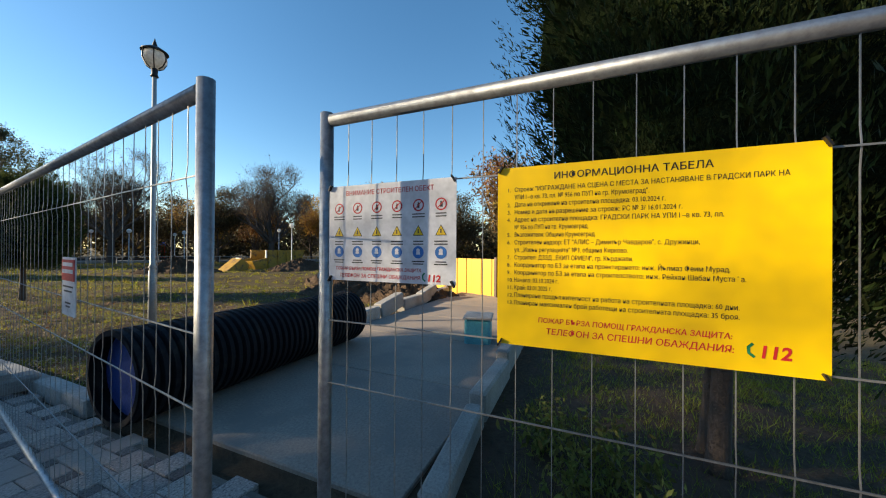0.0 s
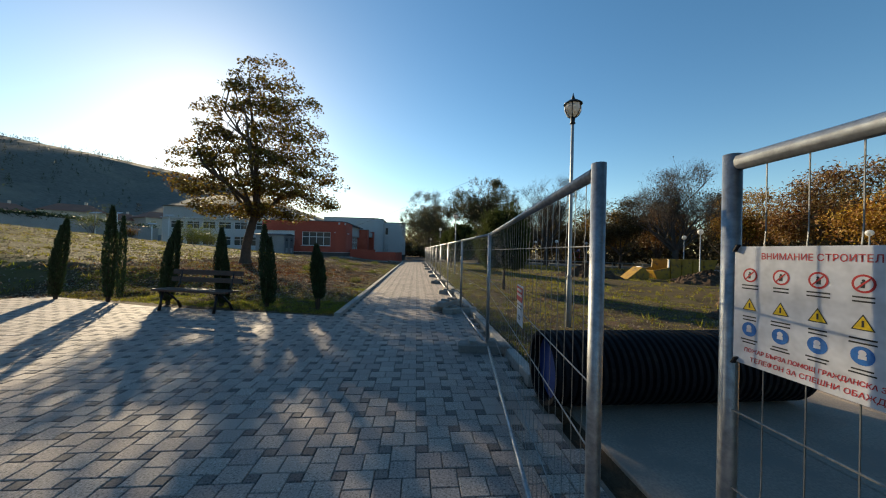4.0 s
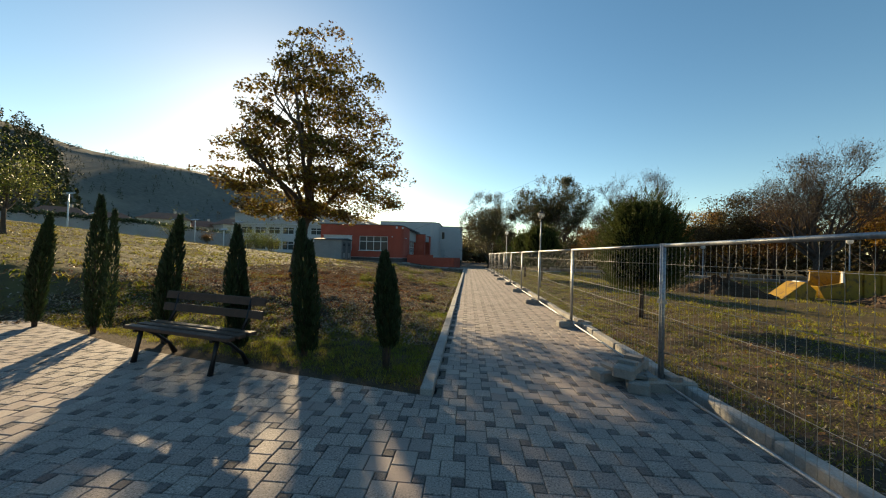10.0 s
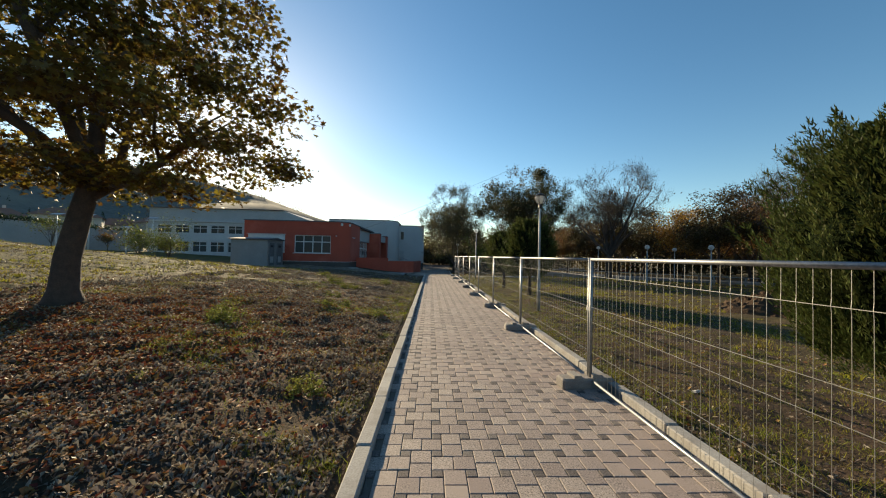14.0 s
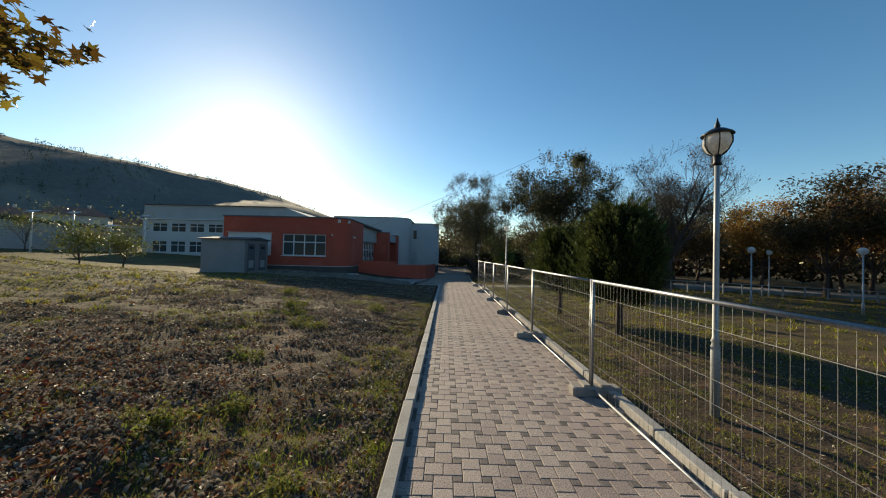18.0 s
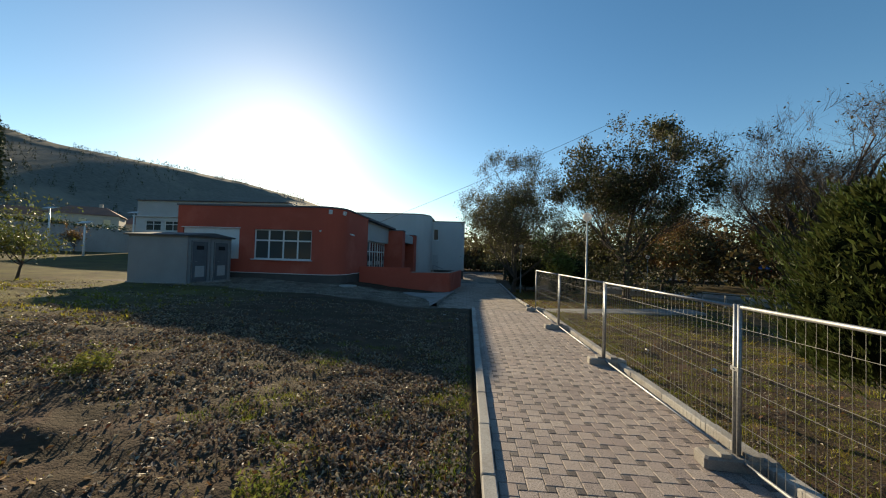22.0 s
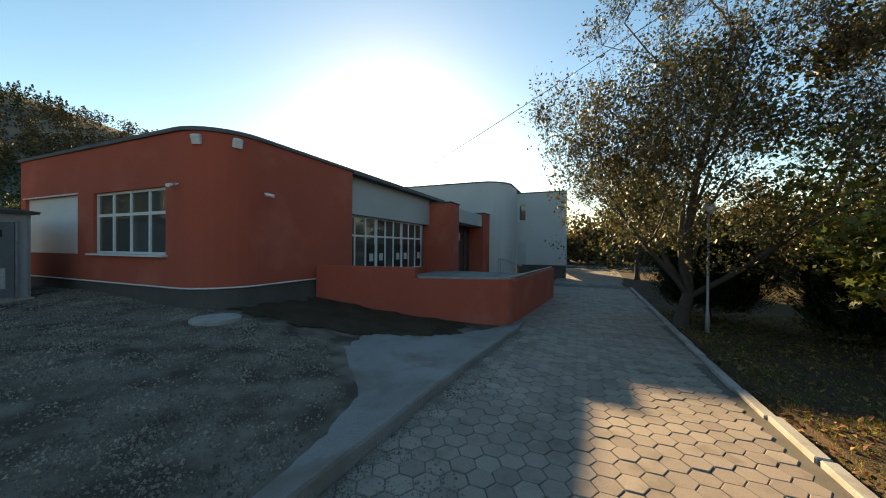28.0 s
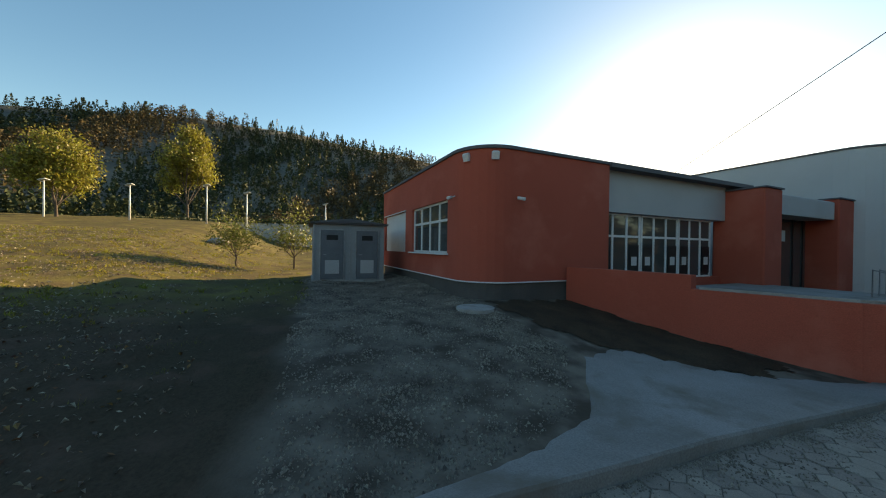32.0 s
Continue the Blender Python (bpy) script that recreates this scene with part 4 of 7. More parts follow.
def limb_tree(seed, height, trunk_r, fork_z, limit=None, levels=3, lean=(0.0, 0.0), spread=1.0, bare=False):
    """Trunk and limbs of a broadleaf tree; returns trunk shape, limb shape and the twig ends."""
    rs = random.Random(seed)
    trunk, boughs, ends = Shape(), [], []
    top = Vector((lean[0], lean[1], fork_z))
    pts = [Vector((lean[0] * u * u + 0.02 * rs.uniform(-1, 1), lean[1] * u * u + 0.02 * rs.uniform(-1, 1), fork_z * u)) for u in (0, 0.03, 0.1, 0.35, 0.7, 1)]
    trunk.tube([p - Vector((0, 0, 0.15 * (i == 0))) for i, p in enumerate(pts)], [trunk_r * k for k in (1.7, 1.4, 1.1, 0.95, 0.85, 0.75)], 12)
    def grow(p, d, length, r, level):
        limbs = boughs[-1]
        q, line, rad = p.copy(), [p.copy()], [r]
        n = 4
        for i in range(n):
            d = (d + Vector((rs.uniform(-.22, .22), rs.uniform(-.22, .22), rs.uniform(-.06, .2)))).normalized()
            q = q + d * (length / n)
            held = limit(q) if limit else q
            line.append(held.copy()); rad.append(r * (1 - 0.62 * (i + 1) / n))
            if (held - q).length > 0.12:
                break
            q = held
        limbs.tube(line, rad, 6 if level < 2 else 4, False)
        if level >= levels:
            ends.extend([(line[-1], d), (line[-2], d)])
            if bare:
                for k in range(3):
                    e = line[-1 - k % 2]
                    dd = (d + Vector((rs.uniform(-.8, .8), rs.uniform(-.8, .8), rs.uniform(-.2, .8)))).normalized()
                    limbs.tube([e, e + dd * length * 0.45], [rad[-1], rad[-1] * 0.3], 3, False)
            return
        kids = 4 if level == 1 else 3
        for k in range(kids):
            at_ = min(2 + k % 3, len(line) - 1)
            base = line[at_]
            az = rs.uniform(0, 6.28)
            side = Vector((math.cos(az), math.sin(az), rs.uniform(-0.1, 0.75)))
            grow(base, (d * 0.75 + side * 0.75 * spread).normalized(), length * rs.uniform(0.5, 0.72), rad[at_] * 0.6, level + 1)
        ends.append((line[-1], d))
    n0 = 11 if bare else 7
    for k in range(n0):
        az = 2 * math.pi * (k + rs.uniform(-.3, .3)) / n0
        tilt = rs.uniform(0.25, 1.1) * spread if k else 0.05
        d = Vector((math.cos(az) * tilt, math.sin(az) * tilt, 1)).normalized()
        z0 = fork_z * rs.uniform(0.82, 1.0)
        base = top * (z0 / fork_z)
        reach = (height - fork_z) * (0.78 if k == 0 else rs.uniform(0.38, 0.58))
        boughs.append(Shape())
        grow(base, d, reach, trunk_r * rs.uniform(0.38, 0.55) * (1.4 if k == 0 else 1), 1)
    return trunk, boughs, ends


def twig_growth(ends, seed, length=0.7, width=0.007, spray=(3, 3, 2), rise=0.22):
    """Fine twigs in three orders, each starting on the one before; returns thin blades and the twig tips."""
    r = np.random.default_rng(seed)
    P, D = np.array([list(p) for p, d in ends]), np.array([list(d) for p, d in ends])
    cards, tips = [], []
    for order, k in enumerate(spray):
        i = np.repeat(np.arange(len(P)), k)
        m = len(i)
        back = r.uniform(0.0, 0.75, m)[:, None] if order else np.zeros((m, 1))
        L = length * (1.0, 0.62, 0.42)[order] * r.uniform(0.5, 1.25, m)[:, None]
        start = P[i] - (D[i] * back * prev[i] if order else 0)
        d = D[i] + r.normal(size=(m, 3)) * 0.52 + np.array([0, 0, rise]); d /= np.linalg.norm(d, axis=1)[:, None]
        bend = start + d * L * 0.5
        d2 = d + r.normal(size=(m, 3)) * 0.16 + np.array([0, 0, 0.16]); d2 /= np.linalg.norm(d2, axis=1)[:, None]
        tip = bend + d2 * L * 0.5
        side = np.cross(d, r.normal(size=(m, 3))); side /= np.linalg.norm(side, axis=1)[:, None]
        w = width * (1.0, 0.65, 0.5)[order]
        cards.append(np.stack([start - side * w, start + side * w, bend + side * w * 0.75, bend - side * w * 0.75], 1))
        cards.append(np.stack([bend - side * w * 0.75, bend + side * w * 0.75, tip + side * w * 0.3, tip - side * w * 0.3], 1))
        P, D, prev = tip, d2, L
        if order:
            tips += [tip, bend]
    return np.concatenate(cards).reshape(-1, 3), np.concatenate(tips)


def leaf_cards(points, size, seed, squash=0.7, up=0.0):
    """Small four-cornered leaves, randomly turned, at the points."""
    r = np.random.default_rng(seed)
    P = np.asarray(points, float)
    n = len(P)
    a = r.normal(size=(n, 3)); a[:, 2] += up; a /= np.linalg.norm(a, axis=1)[:, None]
    b = np.cross(a, r.normal(size=(n, 3))); b /= np.linalg.norm(b, axis=1)[:, None]
    s = (size * r.uniform(0.6, 1.35, n))[:, None]
    c = np.cross(a, b) * s * 0.18
    return np.stack([P - a * s, P + b * s * squash * 0.55 + c, P + a * s, P - b * s * squash * 0.55 + c], 1).reshape(-1, 3)


LOBES = ((0, -1), (0.22, -0.4), (0.95, -0.45), (0.5, 0.05), (0.8, 0.65), (0.22, 0.45), (0, 1), (-0.22, 0.45), (-0.8, 0.65), (-0.5, 0.05), (-0.95, -0.45), (-0.22, -0.4))


def lobed_leaves(points, size, seed, level=0.5):
    """Five-pointed maple leaves, most of them hanging nearly level, at the points."""
    r = np.random.default_rng(seed)
    P = np.asarray(points, float)
    n = len(P)
    up = r.normal(size=(n, 3)) * level + np.array([0, 0, 1]); up /= np.linalg.norm(up, axis=1)[:, None]
    a = np.cross(up, r.normal(size=(n, 3))); a /= np.linalg.norm(a, axis=1)[:, None]
    b = np.cross(up, a)
    s = (size * r.uniform(0.65, 1.3, n))[:, None]
    return np.stack([P + (a * u + b * v - up * 0.22 * (u * u)) * s for u, v in LOBES], 1).reshape(-1, 3)


def leafy(ends, per, radius, seed, z_min=0.0, keep=None):
    r = np.random.default_rng(seed)
    out = []
    for p, d in ends:
        k = max(1, int(per * r.uniform(0.5, 1.5)))
        q = r.normal(size=(k, 3)) * radius * np.array([1, 1, 0.75]) + np.array(p)
        out.append(q)
    q = np.concatenate(out)
    q = q[q[:, 2] > z_min]
    return q if keep is None else q[keep(q)]


def clumps(seed, n, per, radius, form, box, flat=0.6):
    """Leaf points in loose clumps that fill a crown: form(points) keeps what lies inside it."""
    r = np.random.default_rng(seed)
    lo, hi = np.array(box[0]), np.array(box[1])
    c = lo + (hi - lo) * r.random((n * 8, 3))
    c = c[form(c)][:n]
    q = np.repeat(c, per, 0) + r.normal(size=(len(c) * per, 3)) * radius * np.array([1, 1, flat])
    return q[form(q)]


def egg(cx_, cy_, rx, ry, z0, z1, low=0.14):
    """An uneven egg-shaped crown outline."""
    def keep(q):
        u = (q[:, 2] - z0) / (z1 - z0)
        f = np.sqrt(np.clip(np.sin(np.pi * np.clip(low + (0.99 - low) * u, 0, 1)), 0, 1))
        a = np.arctan2(q[:, 1] - cy_, q[:, 0] - cx_)
        f = f * (1 + 0.12 * np.sin(4 * a + q[:, 2] * 1.3) + 0.10 * np.sin(9 * a - q[:, 2] * 2.1))
        return (u > 0) & (u < 1) & (np.hypot((q[:, 0] - cx_) / rx, (q[:, 1] - cy_) / ry) < f)
    return keep


def spire(radius, z0, z1):
    """A pointed, uneven crown outline that is widest low down."""
    def keep(q):
        u = (q[:, 2] - z0) / (z1 - z0)
        a = np.arctan2(q[:, 1], q[:, 0])
        f = np.interp(u, [0, 0.12, 0.35, 0.6, 0.85, 1.0], [0.85, 1.0, 0.92, 0.62, 0.3, 0.1])
        f = f * (1 + 0.14 * np.sin(4 * a + q[:, 2] * 1.6) + 0.12 * np.sin(7 * a - q[:, 2] * 2.4))
        return (u > 0) & (u < 1) & (np.hypot(q[:, 0], q[:, 1]) < radius * f)
    return keep


def broadleaf(name, label, at, seed, height, trunk_r, fork, leaf_mat, per, leaf, puff, spread=1.0, lean=(0, 0), levels=3, z_min=None, shape=None, bare=False, turn=0, limit=None, fill=None, twigs=(), hang=0.0):
    x, y = at
    t = thing(name, label, "tree", pose(x, y, float(ground_z(x, y)), 0, 0, turn))
    trunk, boughs, ends = limb_tree(seed, height, trunk_r, fork, limit, levels, lean, spread, bare)
    part("trunk", trunk, M_BARK, t, smooth=True)
    for b in boughs:
        part("limb", b, M_TWIG, t, smooth=True)
    if twigs:
        blades_, tips = twig_growth(ends, seed + 500, *twigs)
        part("fine_growth", cloud("fine_growth", blades_, 4, M_TWIG), None, t)["kind"] = "stuff"
        if hang:
            r = np.random.default_rng(seed + 700)
            q = tips[r.random(len(tips)) < min(1.0, hang)]
            q = np.repeat(q, max(1, int(hang)), 0)
            q = q + r.normal(size=q.shape) * 0.09
            q = q[q[:, 2] > (fork * 0.75 if z_min is None else z_min)]
            part("crown", cloud("crown", leaf_cards(q, leaf, seed + 3, 1.0), 4, leaf_mat), None, t)
    if fill:
        part("crown", cloud("crown", leaf_cards(fill, leaf, seed), 4, leaf_mat) if not callable(fill) else cloud("crown", leaf_cards(fill(), leaf, seed, 1.25), 4, leaf_mat) if leaf_mat is not M_MAPLE else cloud("crown", lobed_leaves(fill(), leaf, seed, 0.7), 12, leaf_mat), None, t)
    elif per:
        pts = leafy(ends, per, puff, seed, fork * 0.75 if z_min is None else z_min, shape)
        part("crown", cloud("crown", lobed_leaves(pts, leaf, seed, 0.7), 12, leaf_mat) if name == "maple_sapling" else cloud("crown", leaf_cards(pts, leaf, seed), 4, leaf_mat), None, t)
    return t


def maple_radius(z):
    return np.interp(z, [2.2, 2.9, 3.8, 5.0, 6.5, 8.0, 9.5, 10.6, 11.0], [2.2, 3.45, 3.8, 3.45, 2.9, 2.3, 1.55, 0.75, 0.1])


def maple_form(q):
    """Keeps the leaves within an egg-shaped outline with an uneven edge."""
    lim = maple_radius(q[:, 2])
    a = np.arctan2(q[:, 1], q[:, 0])
    lim = lim * (1 + 0.10 * np.sin(5 * a + q[:, 2] * 1.7) + 0.08 * np.sin(11 * a - q[:, 2] * 3))
    # gap cut through the crown so that the sun reaches the fence boards
    way = (9.4 - q[:, 0]) / (math.sin(SUN_AZ) * math.cos(SUN_EL))
    gy_, gz_ = 21.6 + q[:, 1] - way * math.cos(SUN_AZ) * math.cos(SUN_EL), q[:, 2] + 0.6 - way * math.sin(SUN_EL)
    sun_gap = (gy_ > 3.5) & (gy_ < 5.0) & (gz_ > 0.9) & (gz_ < 1.7)
    layer = np.sin(q[:, 2] * 5.2 + 0.7 * np.sin(3 * a) + 0.8 * np.hypot(q[:, 0], q[:, 1])) > -0.62
    return (np.hypot(q[:, 0] - 0.055 * q[:, 2] - 0.5, q[:, 1]) < lim) & ~sun_gap & layer


def maple_pull(p):
    """Draws a growing limb back inside the crown's outline."""
    c = Vector((0.055 * p.z + 0.5, 0, p.z))
    d, lim = p - c, 0.82 * float(maple_radius(p.z)) + 0.15
    if p.z > 10.2:
        return Vector((0.8 + (p.x - 0.8) * 0.3, p.y * 0.3, 10.2))
    return c + d * min(1.0, lim / max(d.length, 1e-6))


broadleaf("maple_tree", "large maple with thinning green and bronze autumn leaves", (-8.6, 21.6), 11, 11.2, 0.215, 2.6, M_MAPLE, 0, 0.066, 0.45, 1.15, (0.5, 0.0), 4, 2.4, limit=maple_pull, fill=lambda: clumps(11, 700, 56, 0.27, maple_form, ((-4.6, -4.6, 2.2), (5.2, 4.6, 11.1)), 0.34))
# trees beside the hexagonal pavement
broadleaf("linden_tree", "broad half-bare tree with dull green leaves beside the pavement", (1.65, 55.15), 21, 10.3, 0.19, 1.1, M_LINDEN, 0, 0.05, 0.5, 1.2, (0.2, 0), 4, 1.2, twigs=(0.75, 0.006), hang=0.75, fill=lambda: clumps(21, 330, 60, 0.3, egg(-0.1, 0, 3.9, 3.9, 1.7, 8.6, 0.2), ((-5, -5, 1.7), (5, 5, 8.6))), limit=bound(4.0, 0.9, 9.9))
broadleaf("linden_tree", "tall tree with dark autumn leaves behind the side path", (9.5, 54.0), 25, 11.7, 0.24, 2.6, M_LINDEN, 0, 0.085, 0.55, 1.15, (0, 0), 4, 1.2, twigs=(0.85, 0.007), hang=0.8, fill=lambda: clumps(25, 215, 56, 0.34, spire(5.4, 0.5, 10.8), ((-7, -7, 0.5), (7, 7, 10.8))), limit=bound(5.0, 1.8, 11.7))
broadleaf("maple_sapling", "young maple with yellowing leaves beside the pavement", (4.0, 51.3), 27, 3.3, 0.045, 0.8, M_GREENT, 16, 0.085, 0.3, 0.9, (0, 0), 3, 1.0)
broadleaf("bare_tree", "tall nearly leafless tree with fine twigs", (18.6, 50.8), 31, 11.5, 0.36, 2.6, M_OLIVE, 0, 0.08, 0.6, 1.1, (0, 0), 4, 2.0, bare=True, twigs=(0.95, 0.008), hang=0.05, limit=bound(5.6, 2.0, 11.6))
broadleaf("bare_tree", "nearly leafless tree with fine twigs", (13.5, 62.0), 33, 11.0, 0.28, 2.4, M_OLIVE, 0, 0.08, 0.6, 1.1, (0, 0), 4, 2.0, bare=True, twigs=(0.95, 0.008), hang=0.05, limit=bound(5.5, 2.0, 11.2))
broadleaf("bare_tree", "old bare tree on the park lawn", (27.0, 37.0), 35, 10.0, 0.34, 2.4, M_OLIVE, 0, 0.08, 0.6, 1.2, (0, 0), 4, 2.0, bare=True, twigs=(0.95, 0.008), hang=0.05, limit=bound(5.5, 2.0, 10.2))
broadleaf("linden_tree", "grey half-bare tree by the road", (3.4, 77.0), 37, 11.0, 0.20, 2.0, M_LINDEN, 0, 0.08, 0.7, 1.1, (0, 0), 4, 1.0, twigs=(0.9, 0.009), hang=0.8, limit=bound(4.5, 1.0, 11))
broadleaf("cherry_tree", "cherry tree with reddish autumn leaves", (10.2, 6.3), 41, 4.4, 0.09, 1.2, M_RUST, 30, 0.06, 0.24, 0.5, (0, 0), 3, 0.8, limit=bound(1.3, 0.8, 4.3))
# autumn trees over the park, each its own height and colour
PARK = [(30, 22, 7.5, M_GOLD), (34, 27, 9, M_RUST), (38, 33, 9.5, M_RUST), (26, 45, 8.5, M_OLIVE), (33, 48, 9, M_RUST), (40, 42, 9.5, M_GOLD), (24, 58, 9, M_OLIVE),
        (31, 64, 10, M_OLIVE), (40, 56, 10, M_RUST), (36, 18, 8, M_OLIVE), (44, 24, 9, M_OLIVE), (46, 50, 11, M_OLIVE), (22, 70, 9.5, M_OLIVE), (30, 80, 10, M_RUST), (15, 82, 9, M_OLIVE), (42, 72, 11, M_OLIVE),
        (33, 10, 8, M_RUST), (46, 12, 9, M_OLIVE), (52, 36, 11, M_OLIVE), (9, 90, 8, M_OLIVE), (12.5, 68, 6.5, M_OLIVE), (18, 65, 7, M_RUST), (8.5, 73, 6.5, M_OLIVE), (28, 52, 8, M_GOLD), (48, 64, 10, M_RUST)]
kinds = {}
for i, (x, y, h, mat) in enumerate(PARK):
    key = (mat.name, i % 2)
    words = {"golden_leaf": "park tree with golden autumn leaves", "rust_leaf": "park tree with rusty brown autumn leaves", "olive_leaf": "park tree with sparse olive-brown leaves"}[mat.name]
    if key not in kinds:
        kinds[key] = broadleaf("park_tree", words, (x, y), 50 + i, 9.0, 0.17, 1.9, mat, 62, 0.125, 0.55, 1.25, (0.3 * (i % 2), 0.2), 3, 1.3, limit=bound(4.0, 1.2, 9.0))
        kinds[key]["group"] = "trees of the park"
        kinds[key].scale = (h / 9,) * 3
    else:
        c = copy_thing(kinds[key], pose(x, y, float(ground_z(x, y)), 0, 0, 47 * i))
        c.scale = (h / 9,) * 3


def spray_crown(seed, n, outline, size, rise=0.8):
    """Upswept evergreen sprays over a solid of revolution: outline(u) gives the radius at height u, z0..z1."""
    r = np.random.default_rng(seed)
    (z0, z1), f = outline
    u = r.uniform(0, 1, n) ** 0.9
    a = r.uniform(0, 2 * np.pi, n)
    lump = 1 + 0.12 * np.sin(3 * a + 5 * u) + 0.10 * np.sin(7 * a - 9 * u)
    rad = f(u) * lump * np.sqrt(r.uniform(0.25, 1.0, n))
    P = np.stack([rad * np.cos(a), rad * np.sin(a), z0 + (z1 - z0) * u], 1)
    out = np.stack([np.cos(a), np.sin(a), np.full(n, rise)], 1) + r.normal(size=(n, 3)) * 0.35
    out /= np.linalg.norm(out, axis=1)[:, None]
    side = np.cross(out, r.normal(size=(n, 3))); side /= np.linalg.norm(side, axis=1)[:, None]
    s = (size * r.uniform(0.5, 1.5, n))[:, None]
    return np.stack([P - out * s * 0.3, P + side * s * 0.16 + out * s * 0.25, P + out * s, P - side * s * 0.16 + out * s * 0.25], 1).reshape(-1, 3)


def evergreen(name, label, at, seed, z0, z1, radius, n, size, mat, trunk_r, rise=0.8, form=None, group="", shoots=180, shoot=0.30, core=0.25):
    x, y = at
    t = thing(name, label, "tree", (x, y, float(ground_z(x, y))), group)
    part("trunk", Shape().tube([(0, 0, -0.1), (0.02, 0.01, z0 * 0.6), (0, 0.02, z0 + (z1 - z0) * 0.7)], [trunk_r * 1.25, trunk_r, trunk_r * 0.4], 9), M_BARK, t, smooth=True)
    form = form or (lambda u: radius * np.sqrt(np.clip(np.sin(np.pi * np.clip(0.14 + 0.80 * u, 0, 1)), 0, 1)))
    # added solid core: stands in for shade inside the crown and hides the sky
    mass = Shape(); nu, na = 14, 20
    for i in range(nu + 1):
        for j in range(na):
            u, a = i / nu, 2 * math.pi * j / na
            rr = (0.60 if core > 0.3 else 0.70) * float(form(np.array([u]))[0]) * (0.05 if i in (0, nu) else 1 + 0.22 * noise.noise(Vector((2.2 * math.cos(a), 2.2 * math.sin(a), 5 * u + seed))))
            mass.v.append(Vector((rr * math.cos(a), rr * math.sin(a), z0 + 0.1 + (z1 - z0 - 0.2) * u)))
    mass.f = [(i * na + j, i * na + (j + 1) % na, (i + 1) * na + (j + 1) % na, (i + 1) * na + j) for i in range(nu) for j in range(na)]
    part("inner_growth", mass, M_INNER, t, "dark solid core standing in for the crown's inner shade", smooth=True)
    # upswept plumes from the stem to the crown's outline, over a sparse inner mass
    pts = [spray_crown(seed, int(n * core), ((z0, z1), lambda u: form(u) * (0.8 if core < 0.3 else 0.97)), size, rise)]
    r = np.random.default_rng(seed + 900)
    per = max(40, int(0.75 * n / shoots))
    for k in range(shoots):
        u, a = r.uniform(0.02, 1.0), r.uniform(0, 6.28)
        rad = float(form(np.array([u]))[0]) * r.uniform(0.70, 1.12) * (1 + 0.16 * math.sin(3 * a + 2 * u + seed))
        tip = np.array([rad * math.cos(a), rad * math.sin(a), z0 + (z1 - z0) * u + shoot * r.uniform(0.0, 1.0)])
        foot = np.array([0.35 * rad * math.cos(a), 0.35 * rad * math.sin(a), z0 + (z1 - z0) * u - 0.6 * rad])
        foot[2] = max(foot[2], z0 * 0.8)
        d = tip - foot
        v = (r.uniform(0.15, 1, per) ** 0.7)[:, None]
        # the plume bows upwards and thins to a point
        c = foot + d * v + np.array([0, 0, 0.16]) * (v * v - v) * np.linalg.norm(d) + r.normal(size=(per, 3)) * 0.075 * radius * (1.06 - v) ** 0.9
        o = d / np.linalg.norm(d) + np.array([0, 0, 0.35]) + r.normal(size=(per, 3)) * 0.42; o /= np.linalg.norm(o, axis=1)[:, None]
        e = np.cross(o, r.normal(size=(per, 3))); e /= np.linalg.norm(e, axis=1)[:, None]
        s_ = size * r.uniform(0.6, 1.3, per)[:, None]
        pts.append(np.stack([c, c + e * s_ * 0.10 + o * s_ * 0.3, c + o * s_, c - e * s_ * 0.10 + o * s_ * 0.3], 1).reshape(-1, 3))
    part("crown", cloud("crown", np.concatenate(pts), 4, mat), None, t)
    return t


evergreen("juniper_tree", "round dark juniper on a bare trunk behind the fence", (3.55, 17.5), 61, 0.85, 3.15, 1.2, 100000, 0.06, M_JUNIPER, 0.055, shoots=520, shoot=0.45)
evergreen("juniper_tree", "round dark juniper on a bare trunk behind the fence", (3.5, 29.95), 62, 1.0, 3.5, 1.3, 40000, 0.10, M_JUNIPER, 0.085, shoots=420)
evergreen("juniper_tree", "round green juniper on a bare trunk behind the fence", (3.0, 33.15), 63, 0.95, 3.2, 1.15, 32000, 0.10, M_JUNIPER, 0.08, shoots=420)
evergreen("juniper_bush", "dark evergreen bush at the pavement edge", (2.9, 57.2), 65, 0.35, 2.9, 1.9, 30000, 0.11, M_CYP, 0.06, shoots=300, shoot=0.5)
evergreen("juniper_bush", "dark evergreen bush at the pavement edge", (5.6, 54.8), 66, 0.1, 3.0, 1.8, 26000, 0.11, M_CYP, 0.06, shoots=300, shoot=0.6)
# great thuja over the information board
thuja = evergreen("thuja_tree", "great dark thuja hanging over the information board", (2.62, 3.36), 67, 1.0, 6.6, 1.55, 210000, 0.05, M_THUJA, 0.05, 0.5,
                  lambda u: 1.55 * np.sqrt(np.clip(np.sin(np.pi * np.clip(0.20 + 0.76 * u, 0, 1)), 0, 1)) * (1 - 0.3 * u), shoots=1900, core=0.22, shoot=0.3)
for dx, lean_ in ((-0.12, 0.1), (0.05, -0.08)):
    part("stem", Shape().tube([(dx, 0.03, -0.1), (dx + 0.02, 0.02, 0.08), (dx + 0.3 * lean_, 0, 0.6), (dx + lean_, -0.05, 1.5)], [0.085, 0.062, 0.052, 0.04], 10), M_BARK, thuja, "peeling reddish bark", smooth=True)
